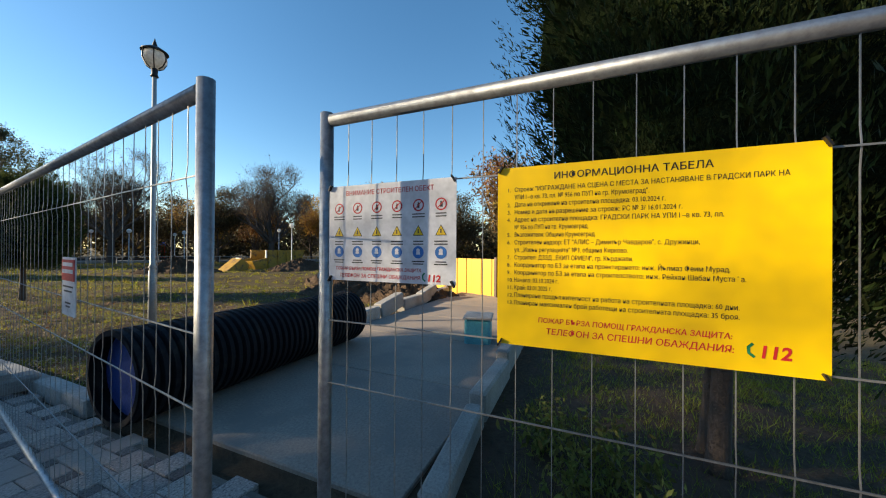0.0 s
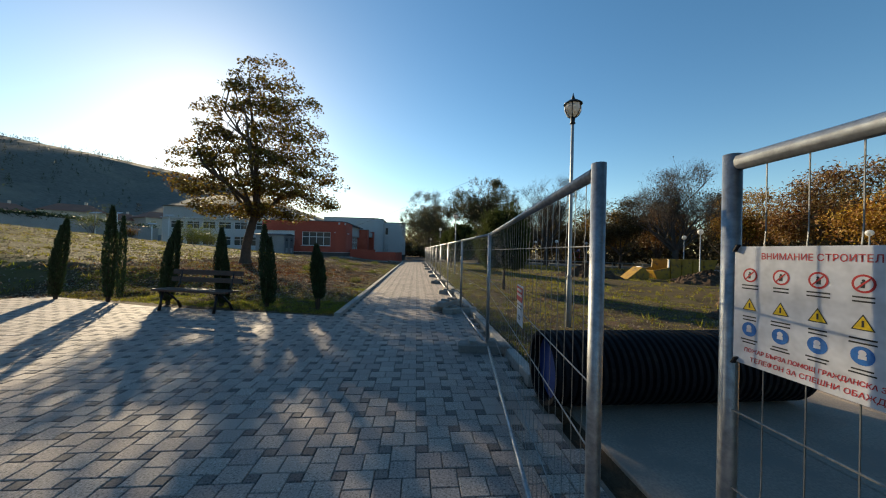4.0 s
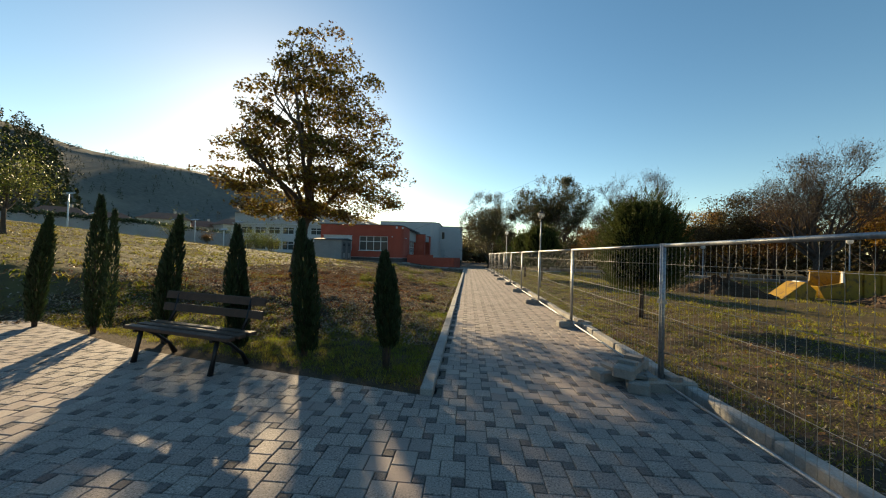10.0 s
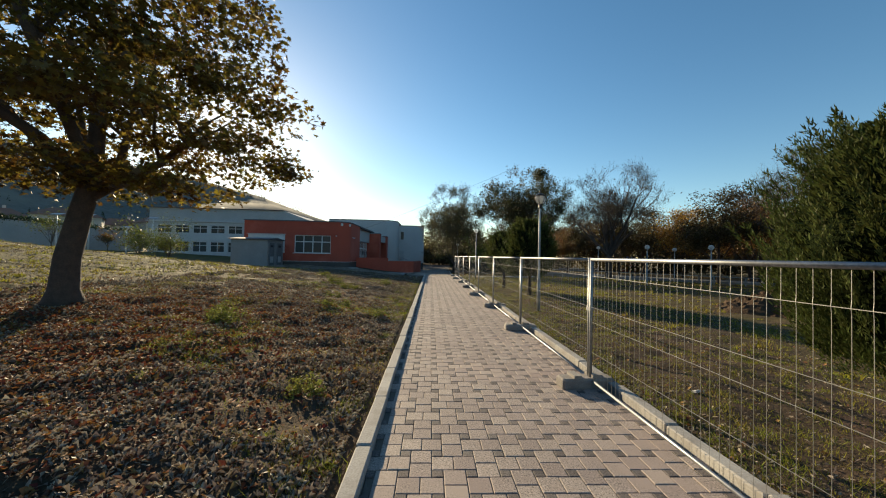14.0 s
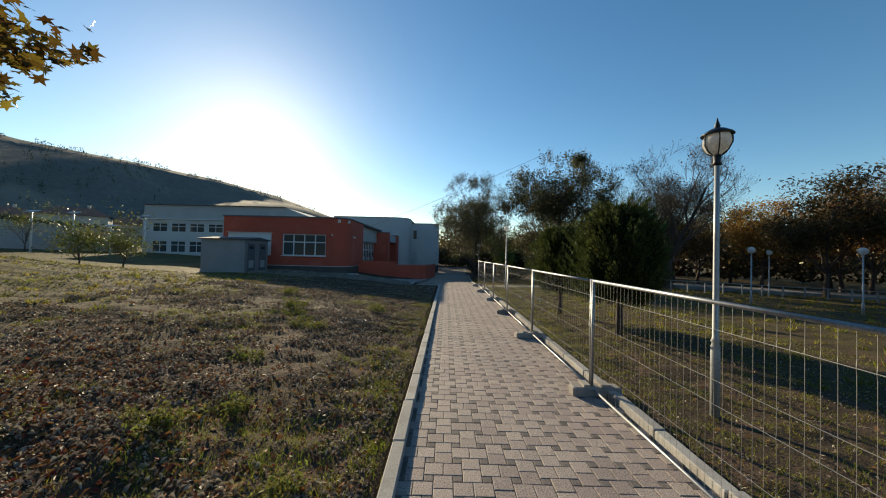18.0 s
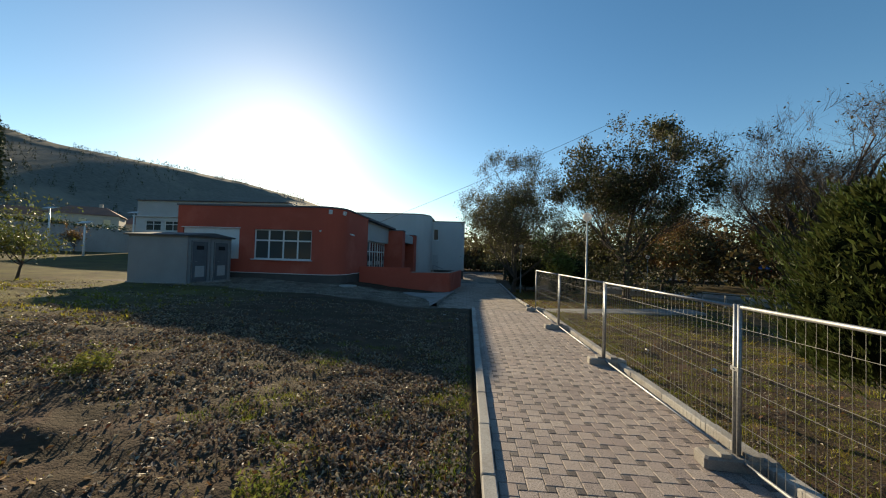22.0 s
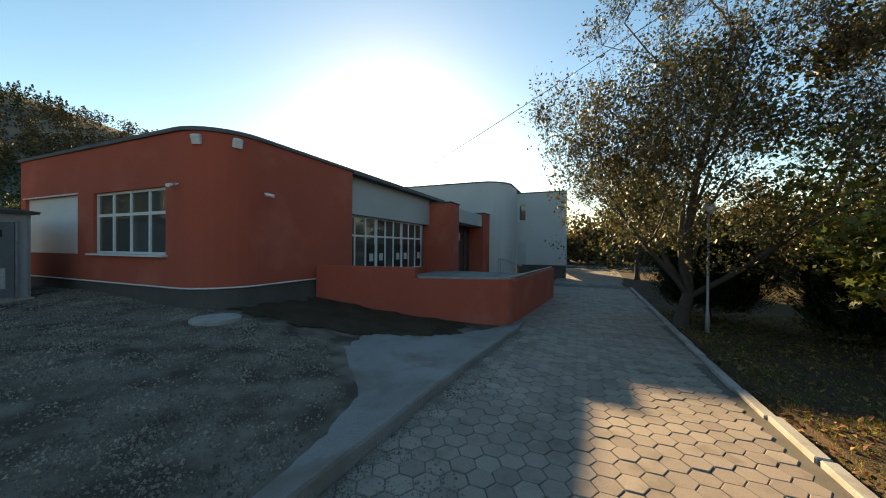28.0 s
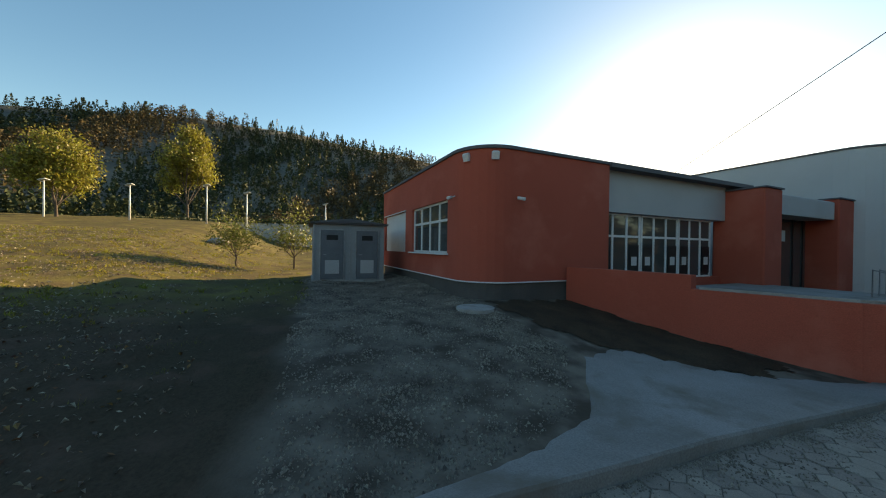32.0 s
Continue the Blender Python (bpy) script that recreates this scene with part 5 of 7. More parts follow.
# slim young cypresses along the plaza edge
# place, height, lean of the tip, and the second stem: its offset and share of the height
CYP = [(-9.25, 13.42, 2.08, 0.24, -0.12, 0.90), (-7.8, 13.2, 2.4, 0.06, 0.26, 0.90), (-6.13, 12.85, 2.04, 0.2, -0.14, 0.78), (-4.7, 12.55, 1.88, -0.03, 0.09, 0.62), (-3.62, 12.5, 1.97, -0.1, 0.12, 0.85), (-2.36, 12.3, 1.58, -0.06, 0.09, 0.86)]
for i, (x, y, h, lean_, off_, share) in enumerate(CYP):
    t = thing("cypress", "slim dark young columnar cypress at the edge of the paving", "tree", (x, y, float(ground_z(x, y))), "cypresses along the plaza")
    r = np.random.default_rng(80 + i)
    part("trunk", Shape().tube([(0, 0, -0.05), (0, 0, h * 0.8)], [0.03, 0.008], 7), M_BARK, t, smooth=True)
    low = 0.3 if i == 5 else 0.1
    slim = lambda k: lambda u: k * np.clip(np.sin(np.pi * np.clip(0.14 + 0.84 * u, 0, 1)), 0.03, 1) ** 0.85
    pts = [spray_crown(90 + i, 4600, ((low, h), slim(0.145)), 0.058, 2.8), spray_crown(190 + i, 1900, ((low, h * share), slim(0.10)), 0.06, 2.8) + np.array([off_, 0.02, 0])]
    pts = np.concatenate(pts)
    pts[:, 0] += lean_ * (pts[:, 2] / h) ** 1.3
    for sx in (-0.06, 0.05):
        part("stem", Shape().tube([(sx * 0.5, 0.01, -0.05), (sx, 0.02, low + 0.15), (sx + lean_ * 0.5, 0.02, h * 0.55)], [0.018, 0.014, 0.006], 6), M_BARK, t, smooth=True)
    part("crown", cloud("crown", pts, 4, M_CYP), None, t)
# far autumn woods beyond the park
far_wood = []
for i in range(330):
    az, r_ = far_rng.uniform(-150, 4), far_rng.uniform(62, 130)
    if az > -12 and r_ < 85:
        continue
    x, y = -r_ * math.sin(radians(az)), 30 + r_ * math.cos(radians(az))
    if y > 88 and x < 12 and y < 101:
        continue
    far_tree(far_wood, (x, y, -1.0), far_rng.uniform(7, 12), far_rng.uniform(2.5, 4.5), 165, 0.5, False)
for i in range(110):
    az, r_ = far_rng.uniform(-125, -14), far_rng.uniform(50, 64)
    x, y = -r_ * math.sin(radians(az)), 30 + r_ * math.cos(radians(az))
    far_tree(far_wood, (x, y, -1.0), far_rng.uniform(4.5, 8), far_rng.uniform(2.0, 3.5), 200, 0.32, False)
for i in range(60):
    x = far_rng.uniform(-14, 26)
    far_tree(far_wood, (x, far_rng.uniform(103, 118), -1.2), far_rng.uniform(4, 8), far_rng.uniform(2.2, 4.0), 240, 0.42, False)
tagged(new("far_wood", cloud("far_wood", np.concatenate(far_wood), 4, M_OLIVE)), "brown autumn wood at the far side of the park", "wood", "", "stuff")
# small fruit trees and a shrub on the rising lawn
broadleaf("fruit_tree", "small spreading fruit tree with yellow-green leaves", (-24.5, 20.5), 71, 4.8, 0.16, 1.5, M_GREENT, 22, 0.065, 0.42, 1.5, (-0.5, 0), 3, 1.2)
broadleaf("fruit_tree", "small upright fruit tree with yellow-green leaves", (-24.6, 22.9), 73, 4.2, 0.10, 1.3, M_GREENT, 18, 0.065, 0.4, 1.1, (0, 0), 3, 1.2)
broadleaf("fruit_tree", "thin young tree before the retaining wall", (-48, 57.5), 75, 5.0, 0.07, 0.9, M_GREENT, 5, 0.10, 0.4, 1.1, (0, 0), 3, 0.8)
broadleaf("fruit_tree", "small yellow-leaved tree on the lawn beside the cabin", (-23.5, 43.7), 77, 3.3, 0.06, 0.8, M_GREENT, 12, 0.075, 0.34, 1.1, (0.2, 0), 3, 0.7)
broadleaf("fruit_tree", "low spreading fruit tree on the sunlit lawn", (-23.2, 40.7), 78, 2.7, 0.05, 0.6, M_GREENT, 10, 0.075, 0.34, 1.3, (0, 0), 3, 0.5)
broadleaf("fruit_tree", "dark reddish sapling at the foot of the retaining wall", (-49.0, 65.8), 79, 3.0, 0.05, 0.6, M_RUST, 5, 0.11, 0.25, 1.0, (0, 0), 3, 0.3)
broadleaf("poplar_tree", "tall yellow-green tree on the upper lawn", (-83.6, 24.1), 81, 18.5, 0.25, 3.0, M_POPLAR, 70, 0.26, 0.95, 0.7, (0, 0), 3, 2, limit=bound(3.2, 2, 18))
broadleaf("poplar_tree", "rounded yellow-green tree on the upper lawn", (-68.8, 12.0), 83, 11.5, 0.2, 1.8, M_POPLAR, 60, 0.24, 0.95, 0.9, (0, 0), 3, 1.2, limit=bound(4.0, 1.2, 11.5))
t = thing("shrub", "yellow-green shrub behind the benches", "shrub", (-13.0, 10.9, float(ground_z(-13.0, 10.9))))
r = np.random.default_rng(5)
for k in range(9):
    a = k * 0.7
    part("stem", Shape().tube([(0, 0, -0.05), (0.35 * math.cos(a), 0.35 * math.sin(a), 0.6), (0.7 * math.cos(a), 0.7 * math.sin(a), 1.1)], [0.02, 0.014, 0.006], 5), M_TWIG, t)
q = r.normal(size=(2600, 3)) * np.array([0.55, 0.55, 0.33]) + np.array([0, 0, 0.72])
part("crown", cloud("crown", leaf_cards(q[q[:, 2] > 0.08], 0.065, 6), 4, M_GREENT), None, t)

# weeds in the lawn
def weed(x, y, w, h, n, mat, label):
    """A low ragged clump: thin stalks with many small leaves."""
    r = np.random.default_rng(int(abs(x * 100 + y * 10)))
    t = thing("weed", label, "weed", (x, y, float(ground_z(x, y)) - 0.01))
    stalks, pts = Shape(), []
    for k in range(max(8, n // 22)):
        a, q = r.uniform(0, 6.28), w * 0.45 * math.sqrt(r.uniform(0, 1))
        foot = Vector((q * math.cos(a), 0.8 * q * math.sin(a), 0))
        top = foot + Vector((r.normal() * 0.12, r.normal() * 0.12, h * r.uniform(0.3, 1.0) * (1.15 - q / w)))
        stalks.tube([foot, top], [0.004, 0.002], 3, False)
        u = r.uniform(0.1, 1.0, 60)[:, None]
        pts.append(np.array(foot)[None] * (1 - u) + np.array(top)[None] * u + r.normal(size=(60, 3)) * 0.045)
    part("stalks", stalks, M_TWIG, t)["kind"] = "stuff"
    q = np.concatenate(pts)
    part("leaves", cloud("leaves", leaf_cards(q[q[:, 2] > 0.0], 0.026, int(abs(x * 10)), 0.7, 0.6), 4, mat), None, t)["kind"] = "stuff"


for x, y, w_, h, n in ((-5.6, 22.0, 0.9, 0.5, 420), (-4.5, 29.0, 0.9, 0.3, 360), (-5.4, 30.4, 0.8, 0.28, 300), (-5.9, 31.2, 0.9, 0.34, 360), (-3.4, 31.6, 0.6, 0.4, 260), (-5.3, 21.4, 0.7, 0.35, 300),
                       (-2.6, 18.6, 0.5, 0.3, 200), (-3.7, 24.8, 0.6, 0.26, 220), (-4.6, 26.6, 0.6, 0.26, 220), (-2.5, 23.6, 0.4, 0.25, 150), (-4.2, 24.3, 0.35, 0.25, 140), (-7.0, 33.5, 1.0, 0.34, 320)):
    weed(x, y, w_, h, n, M_WEED, "ragged clump of yellow-green weeds in the lawn")
for x, y in ((2.05, 4.1), (2.3, 4.25), (1.9, 3.9)):
    weed(x, y, 0.5, 0.45, 160, M_WEED, "green weeds under the information board")

# ---- site fence ----
PANEL, FH = 3.44, 1.75


def fence_panel(at, label, bend=True):
    """A mesh fence panel along +x from the origin: two posts, two rails, upright and level wires."""
    t = thing("mesh_barrier", label, "barrier", at, "site barriers")
    for x in (0.0, PANEL):
        part("post", Shape().tube([(x, 0, 0.03), (x, 0, FH)], 0.0215, 12), M_GALV, t, smooth=True)
    part("top_rail", Shape().tube([(0.021, 0, FH - 0.025), (PANEL - 0.021, 0, FH - 0.025)], 0.0205, 10), M_GALV, t, smooth=True)
    part("bottom_rail", Shape().tube([(0.021, 0, 0.10), (PANEL - 0.021, 0, 0.10)], 0.017, 8), M_GALV, t, smooth=True)
    up = Shape()
    zs = [0.10, 0.44, 0.48, 0.52, 0.84, 0.88, 0.92, 1.46, 1.50, 1.54, FH - 0.03]
    off = [0, 0, 0.004, 0, 0, 0.004, 0, 0, 0.004, 0, 0]
    up.tube([(0, o, z) for z, o in zip(zs, off)], 0.0015, 4, False)
    wire = up.mesh("upright_wire", M_WIRE)
    n = int(PANEL / 0.0875)
    for i in range(1, n):
        part("upright_wire", wire, None, t, at=(PANEL * i / n, 0, 0))
    lev = Shape().tube([(0.02, 0.0, 0), (PANEL - 0.02, 0.0, 0)], 0.0026, 4, False).mesh("level_wire", M_WIRE)
    for z in (0.48, 0.88, 1.08, 1.50):
        part("level_wire", lev, None, t, at=(0, 0.008, z))
    return t


def along(p, q, z=0.0):
    return pose(p[0], p[1], z, 0, 0, math.degrees(math.atan2(q[1] - p[1], q[0] - p[0])))


FENCE = [(1.045, 8.95), (1.055, 12.01), (1.06, 15.51), (1.065, 19.005), (1.06, 22.505), (1.057, 26.005), (1.053, 29.505), (1.055, 33.005), (1.047, 36.51), (1.04, 40.05), (1.02, 43.6)]
panel = fence_panel(along((0.512, 5.05), FENCE[0]), "galvanised mesh fence panel standing askew beside the gate gap")
panel.scale = (math.hypot(FENCE[0][0] - 0.512, FENCE[0][1] - 5.05 - 0.03) / PANEL, 1, 1)
c = copy_thing(panel, along((0.815, 1.47), (0.805, 4.97)))
c["label"], c.scale = "galvanised mesh fence panel carrying the site boards", (1, 1, 1)
c = copy_thing(panel, along((0.83, -2.05), (0.815, 1.43)))
c["label"], c.scale = "galvanised mesh fence panel", (1, 1, 1)
for p, q in zip(FENCE, FENCE[1:]):
    c = copy_thing(panel, along((p[0], p[1] + 0.03), q))
    c["label"] = "galvanised mesh fence panel along the path"
    part("clamp", Shape().box((-0.02, 0, 1.05), (0.11, 0.05, 0.045)).tube([(-0.01, -0.035, 1.05), (-0.01, 0.035, 1.05)], 0.008, 6), M_GALV, c, "steel clamp")
    c.scale = (min(1.0, (q[1] - p[1] - 0.05) / PANEL), 1, 1)
foot = Shape()
foot.cube_bevel((0, 0, 0.065), (0.74, 0.23, 0.13), 0.025)
foot.box((0.12, 0, 0.15), (0.14, 0.2, 0.05)).box((-0.16, 0, 0.15), (0.1, 0.2, 0.04))
foot_mesh = foot.mesh("fence_foot", M_BLOCK)
for i, (x, y) in enumerate(FENCE + [(0.53, 5.06), (0.82, 1.44), (0.83, -2.08)]):
    ob = tagged(new("barrier_weight", foot_mesh), "worn grey concrete block holding up the fence", "weight", "barrier weights")
    ob.matrix_basis = pose(x + 0.06 * (i % 3 - 1), y, 0.004, 0, 0, random.uniform(-8, 8))
for x, y, z, rz in ((0.83, 12.15, 0.0, 70), (0.72, 12.35, 0.0, 20), (0.80, 12.2, 0.135, 50)):
    ob = tagged(new("barrier_weight", foot_mesh), "spare concrete fence block lying beside the fence", "weight", "barrier weights")
    ob.matrix_basis = pose(x, y, z + 0.004, 0, 0, rz)
# ---- boards on the fence ----
def text_mesh(body, size, width=None, bold=0.0):
    c = bpy.data.curves.new("text", "FONT")
    c.body, c.size, c.resolution_u, c.offset = body, size, 2, bold
    ob = bpy.data.objects.new("text", c)
    scene.collection.objects.link(ob)
    me = bpy.data.meshes.new_from_object(ob.evaluated_get(bpy.context.evaluated_depsgraph_get()))
    bpy.data.objects.remove(ob)
    bpy.data.curves.remove(c)
    if width and len(me.vertices):
        xs_ = [v.co.x for v in me.vertices]
        k = width / max(1e-6, max(xs_))
        for v in me.vertices:
            v.co.x *= k
    return me


def board_text(parent, body, x, z, size, mat, width=None, bold=0.0, shear=0.0):
    me = text_mesh(body, size, width, bold)
    me.materials.append(mat)
    m = Matrix(((1, shear, 0, x), (0, 0, 1, -0.0006), (0, 1, 0, z), (0, 0, 0, 1)))
    me.transform(m)
    me.flip_normals()
    part("lettering", me, None, parent)


def disc(out, x, z, r, y=-0.0012, n=20, start=0.0):
    k = len(out.v)
    out.v += [Vector((x + r * math.cos(start + 2 * math.pi * i / n), y, z + r * math.sin(start + 2 * math.pi * i / n))) for i in range(n)]
    out.f.append(tuple(k + i for i in range(n)))


def sheet_board(w, h, mat, parent):
    """A thin limp banner with slight ripples."""
    s = Shape(); nx, nz = 24, 12
    for side in (0, 1):
        for i in range(nx + 1):
            for j in range(nz + 1):
                x, z = w * i / nx, h * j / nz
                s.v.append(Vector((x, 0.0012 * side + 0.0001 * math.sin(9 * x / w + 2 * z) * math.sin(3.1 * z / h) , z)))
    q = (nx + 1) * (nz + 1)
    for side in (0, 1):
        for i in range(nx):
            for j in range(nz):
                a = side * q + i * (nz + 1) + j
                f = (a, a + nz + 1, a + nz + 2, a + 1)
                s.f.append(f if side == 0 else f[::-1])
    return part("banner", s, mat, parent, smooth=True)


def phone_mark(parent, x, z, s):
    g = Shape().tube([(x, -0.003, z), (x - 0.35 * s, -0.003, z + 0.3 * s), (x - 0.38 * s, -0.003, z + 0.75 * s), (x - 0.1 * s, -0.003, z + 1.05 * s)], 0.11 * s, 6)
    for i, v in enumerate(g.v):
        v.y = -0.0006
    part("emblem", g, M_GREENINK, parent, "green handset emblem")


BOARD_M = pose(0.788, 4.965, 0, 0, 0, -90 + 0.4)     # boards hang on the path side of the panel, reading towards -y
yb = thing("information_board", "yellow plastic information board with Cyrillic lettering on the fence", "banner", BOARD_M @ pose(0.628, 0, 1.072))
sheet_board(0.62, 0.442, M_YELLOW, yb)
board_text(yb, "ИНФОРМАЦИОННА ТАБЕЛА", 0.135, 0.407, 0.022, M_INK, 0.31, 0.0002)
LINES = ["Строеж \"ИЗГРАЖДАНЕ НА СЦЕНА С МЕСТА ЗА НАСТАНЯВАНЕ В ГРАДСКИ ПАРК НА", "УПИ I –в кв. 73, пл. № 956 по ПУП на гр. Крумовград\".", "Дата на откриване на строителна площадка: 03.10.2024 г.",
         "Номер и дата на разрешение за строеж: РС № 3/ 16.01.2024 г.", "Адрес на строителна площадка: ГРАДСКИ ПАРК НА УПИ I –в кв. 73, пл.", "№ 956 по ПУП на гр. Крумовград.", "Възложители: Община Крумовград.",
         "Строителен надзор: ЕТ \"АЛИС – Димитър Чавдаров\", с. Дружинци,", "ул. „Извън регулацията\" №3, община Кирково.", "Строител: ДЗЗД „ЕКИП ОРИЕМ\", гр. Кърджали.", "Координатор по БЗ за етапа на проектирането: инж. Йълмаз Феим Мурад.",
         "Координатор по БЗ за етапа на строителството: инж. Рейхан Шабан Мустафа.", "Начало: 03.10.2024 г.", "Край: 03.01.2025 г.", "Планирана продължителност на работа на строителната площадка: 60 дни.", "Планиран максимален брой работещи на строителната площадка: 35 броя."]
WID = [0.52, 0.29, 0.32, 0.35, 0.42, 0.17, 0.185, 0.38, 0.25, 0.26, 0.43, 0.455, 0.105, 0.09, 0.445, 0.445]
NUM = ["1.", "", "2.", "3.", "4.", "", "5.", "6.", "", "7.", "8.", "9.", "10.", "11.", "12.", "13."]
for i, (a, b, c) in enumerate(zip(LINES, WID, NUM)):
    z = 0.381 - i * 0.0187
    board_text(yb, a, 0.042, z, 0.0155, M_INK, b)
    if c:
        board_text(yb, c, 0.024, z, 0.0135, M_INK)
board_text(yb, "ПОЖАР БЪРЗА ПОМОЩ ГРАЖДАНСКА ЗАЩИТА:", 0.10, 0.061, 0.0165, M_RED, 0.375, 0.0002, 0.12)
board_text(yb, "ТЕЛЕФОН ЗА СПЕШНИ ОБАЖДАНИЯ:", 0.118, 0.034, 0.020, M_RED, 0.36, 0.0002, 0.12)
board_text(yb, "112", 0.515, 0.03, 0.034, M_RED, 0.05, 0.001, 0.12)
phone_mark(yb, 0.51, 0.03, 0.025)
wbd = thing("warning_board", "white plastic site warning board with rows of round and triangular signs", "banner", BOARD_M @ pose(0.083, 0, 1.211))
sheet_board(0.432, 0.293, M_WHITE, wbd)
board_text(wbd, "ВНИМАНИЕ СТРОИТЕЛЕН ОБЕКТ", 0.065, 0.262, 0.020, M_RED, 0.30, 0.0002)
for i in range(6):
    x = 0.040 + i * 0.0695
    sign = Shape(); disc(sign, x, 0.222, 0.0175, -0.0006)
    sign = part("prohibition_sign", sign, M_RED, wbd, "round red prohibition sign")
    face, mark = Shape(), Shape()
    disc(face, x, 0.222, 0.0135, -0.0008); part("sign_face", face, M_WHITE, sign)
    mark.box((x, -0.0013, 0.222), (0.026, 0.0002, 0.003), Matrix.Rotation(radians(-45), 3, "Y")); part("slash", mark, M_RED, sign)
    mark = Shape(); disc(mark, x, 0.2275, 0.0028, -0.0010, 10); mark.box((x + 0.001 * (i % 3 - 1), -0.0010, 0.2195), (0.006 + 0.001 * (i % 3), 0.0002, 0.011))
    part("pictogram", mark, M_INK, sign)
    sign = Shape(); disc(sign, x, 0.146, 0.020, -0.0006, 3, math.pi / 2)
    sign = part("warning_sign", sign, M_INK, wbd, "yellow warning triangle")
    face, mark = Shape(), Shape()
    disc(face, x, 0.146, 0.0165, -0.0008, 3, math.pi / 2); part("sign_face", face, M_SIGNY, sign)
    mark.box((x, -0.0010, 0.148), (0.0035, 0.0002, 0.012)); part("pictogram", mark, M_INK, sign)
    sign = Shape(); disc(sign, x, 0.089, 0.0175, -0.0006)
    sign = part("mandatory_sign", sign, M_BLUEINK, wbd, "round blue mandatory sign")
    mark = Shape().box((x, -0.0009, 0.086), (0.012, 0.0002, 0.007)); disc(mark, x, 0.094, 0.006, -0.0010, 12)
    part("pictogram", mark, M_WHITE, sign)
    for z in (0.197, 0.189, 0.120, 0.112, 0.063, 0.056):
        wv = 0.040 if (int(z * 1000) + i) % 2 else 0.032
        part("caption_bar", Shape().box((x, -0.0006, z), (wv, 0.0002, 0.0030)), M_INK, wbd)
board_text(wbd, "ПОЖАР БЪРЗА ПОМОЩ ГРАЖДАНСКА ЗАЩИТА", 0.028, 0.033, 0.0135, M_RED, 0.30, 0.0003, 0.12)
board_text(wbd, "ТЕЛЕФОН ЗА СПЕШНИ ОБАЖДАНИЯ:", 0.042, 0.011, 0.0155, M_RED, 0.285, 0.0002, 0.12)
board_text(wbd, "112", 0.345, 0.008, 0.026, M_RED, 0.042, 0.001, 0.12)
phone_mark(wbd, 0.341, 0.008, 0.022)
ties = Shape().box((0, 0, 0), (0.004, 0.012, 0.02)).mesh("cable_tie", M_IRON)
for b, w_, h in ((yb, 0.62, 0.442), (wbd, 0.432, 0.293)):
    for x in (0.008, w_ - 0.008):
        for z in (0.004, h - 0.004):
            part("cable_tie", ties, None, b, at=pose(x, -0.004, z, 0, 30 if x < 0.1 else -30, 0))
sb = thing("small_board", "small red and white site notice tied to the fence", "sign", along((0.512, 5.05), FENCE[0]) @ pose(1.02, 0.03, 1.02))
part("sheet", Shape().box((0.10, 0, 0.12), (0.20, 0.004, 0.25)), M_WHITE, sb)
part("red_field", Shape().box((0.10, 0.004, 0.19), (0.19, 0.002, 0.09)), M_RED, sb)
cap = Shape()
for z, w_ in ((0.215, 0.15), (0.185, 0.16)):
    cap.box((0.10, 0.006, z), (w_, 0.001, 0.016))
part("white_bars", cap, M_WHITE, sb)
cap = Shape()
for z, w_ in ((0.12, 0.15), (0.10, 0.12), (0.05, 0.08), (0.035, 0.06)):
    cap.box((0.10, 0.004, z), (w_, 0.001, 0.007))
part("caption_bars", cap, M_INK, sb)

# ---- slab walk with the big pipe ----
slab = thing("site_walk", "old concrete walk leading into the building site", "path", kind="structure")
for i in range(7):
    part("slab", Shape().cube_bevel((2.2 + i * 1.5 - 0.04, 6.35, -0.06), (1.49, 2.7 + 0.0 * i, 0.16), 0.008), M_SLAB, slab)
walk_kerb = thing("walk_kerb", "broken concrete kerb beside the site walk", "kerb", kind="structure")
for i in range(6):
    part("kerb_stone", Shape().cube_bevel((0, 0, 0), (0.98, 0.14, 0.32), 0.02), M_BLOCK, walk_kerb, at=pose(1.9 + i * 1.02, 4.86 + 0.055 * i, (-0.02, 0.04, 0.08, 0.03, 0.05, 0.02)[i], 0, random.uniform(-2, 2), 3 + random.uniform(-2, 2)))
for i in range(5):
    part("kerb_stone", Shape().cube_bevel((0, 0, 0), (0.9, 0.2, 0.3), 0.02), M_CONC, walk_kerb, at=pose(5.0 + i * 0.95, 7.9 + 0.03 * i, 0.06 + 0.10 * (i % 2), 0, -9 * (i % 2), 2))
pipe = thing("drain_pipe", "long ribbed black plastic drain pipe with a blue inside", "pipe", pose(1.2, 7.22, 0.375, 0, 0, 1.2))
R0, prof = 0.335, []
for i in range(37):
    x = i * 0.07
    prof += [(x, R0 - 0.022), (x + 0.012, R0 + 0.012), (x + 0.045, R0 + 0.012), (x + 0.058, R0 - 0.022)]
part("ribbed_shell", Shape().tube([(x, 0, 0) for x, r_ in prof], [r_ for x, r_ in prof], 40, False), M_PIPE, pipe, smooth=False)
part("inner_wall", Shape().tube([(2.57, 0, 0), (0.12, 0, 0)], R0 - 0.03, 40, False), M_BLUE, pipe, "smooth blue inner wall", smooth=True)
part("end_disc", Shape().tube([(0.10, 0, 0), (0.115, 0, 0)], R0 - 0.032, 40), M_BLUE, pipe, "dark blue end cover")
rim = Shape(); n = 40
for x, r_ in ((-0.002, R0 - 0.03), (-0.002, R0 + 0.006), (2.585, R0 - 0.03), (2.585, R0 + 0.006)):
    rim.v += [Vector((x, r_ * math.cos(2 * math.pi * j / n), r_ * math.sin(2 * math.pi * j / n))) for j in range(n)]
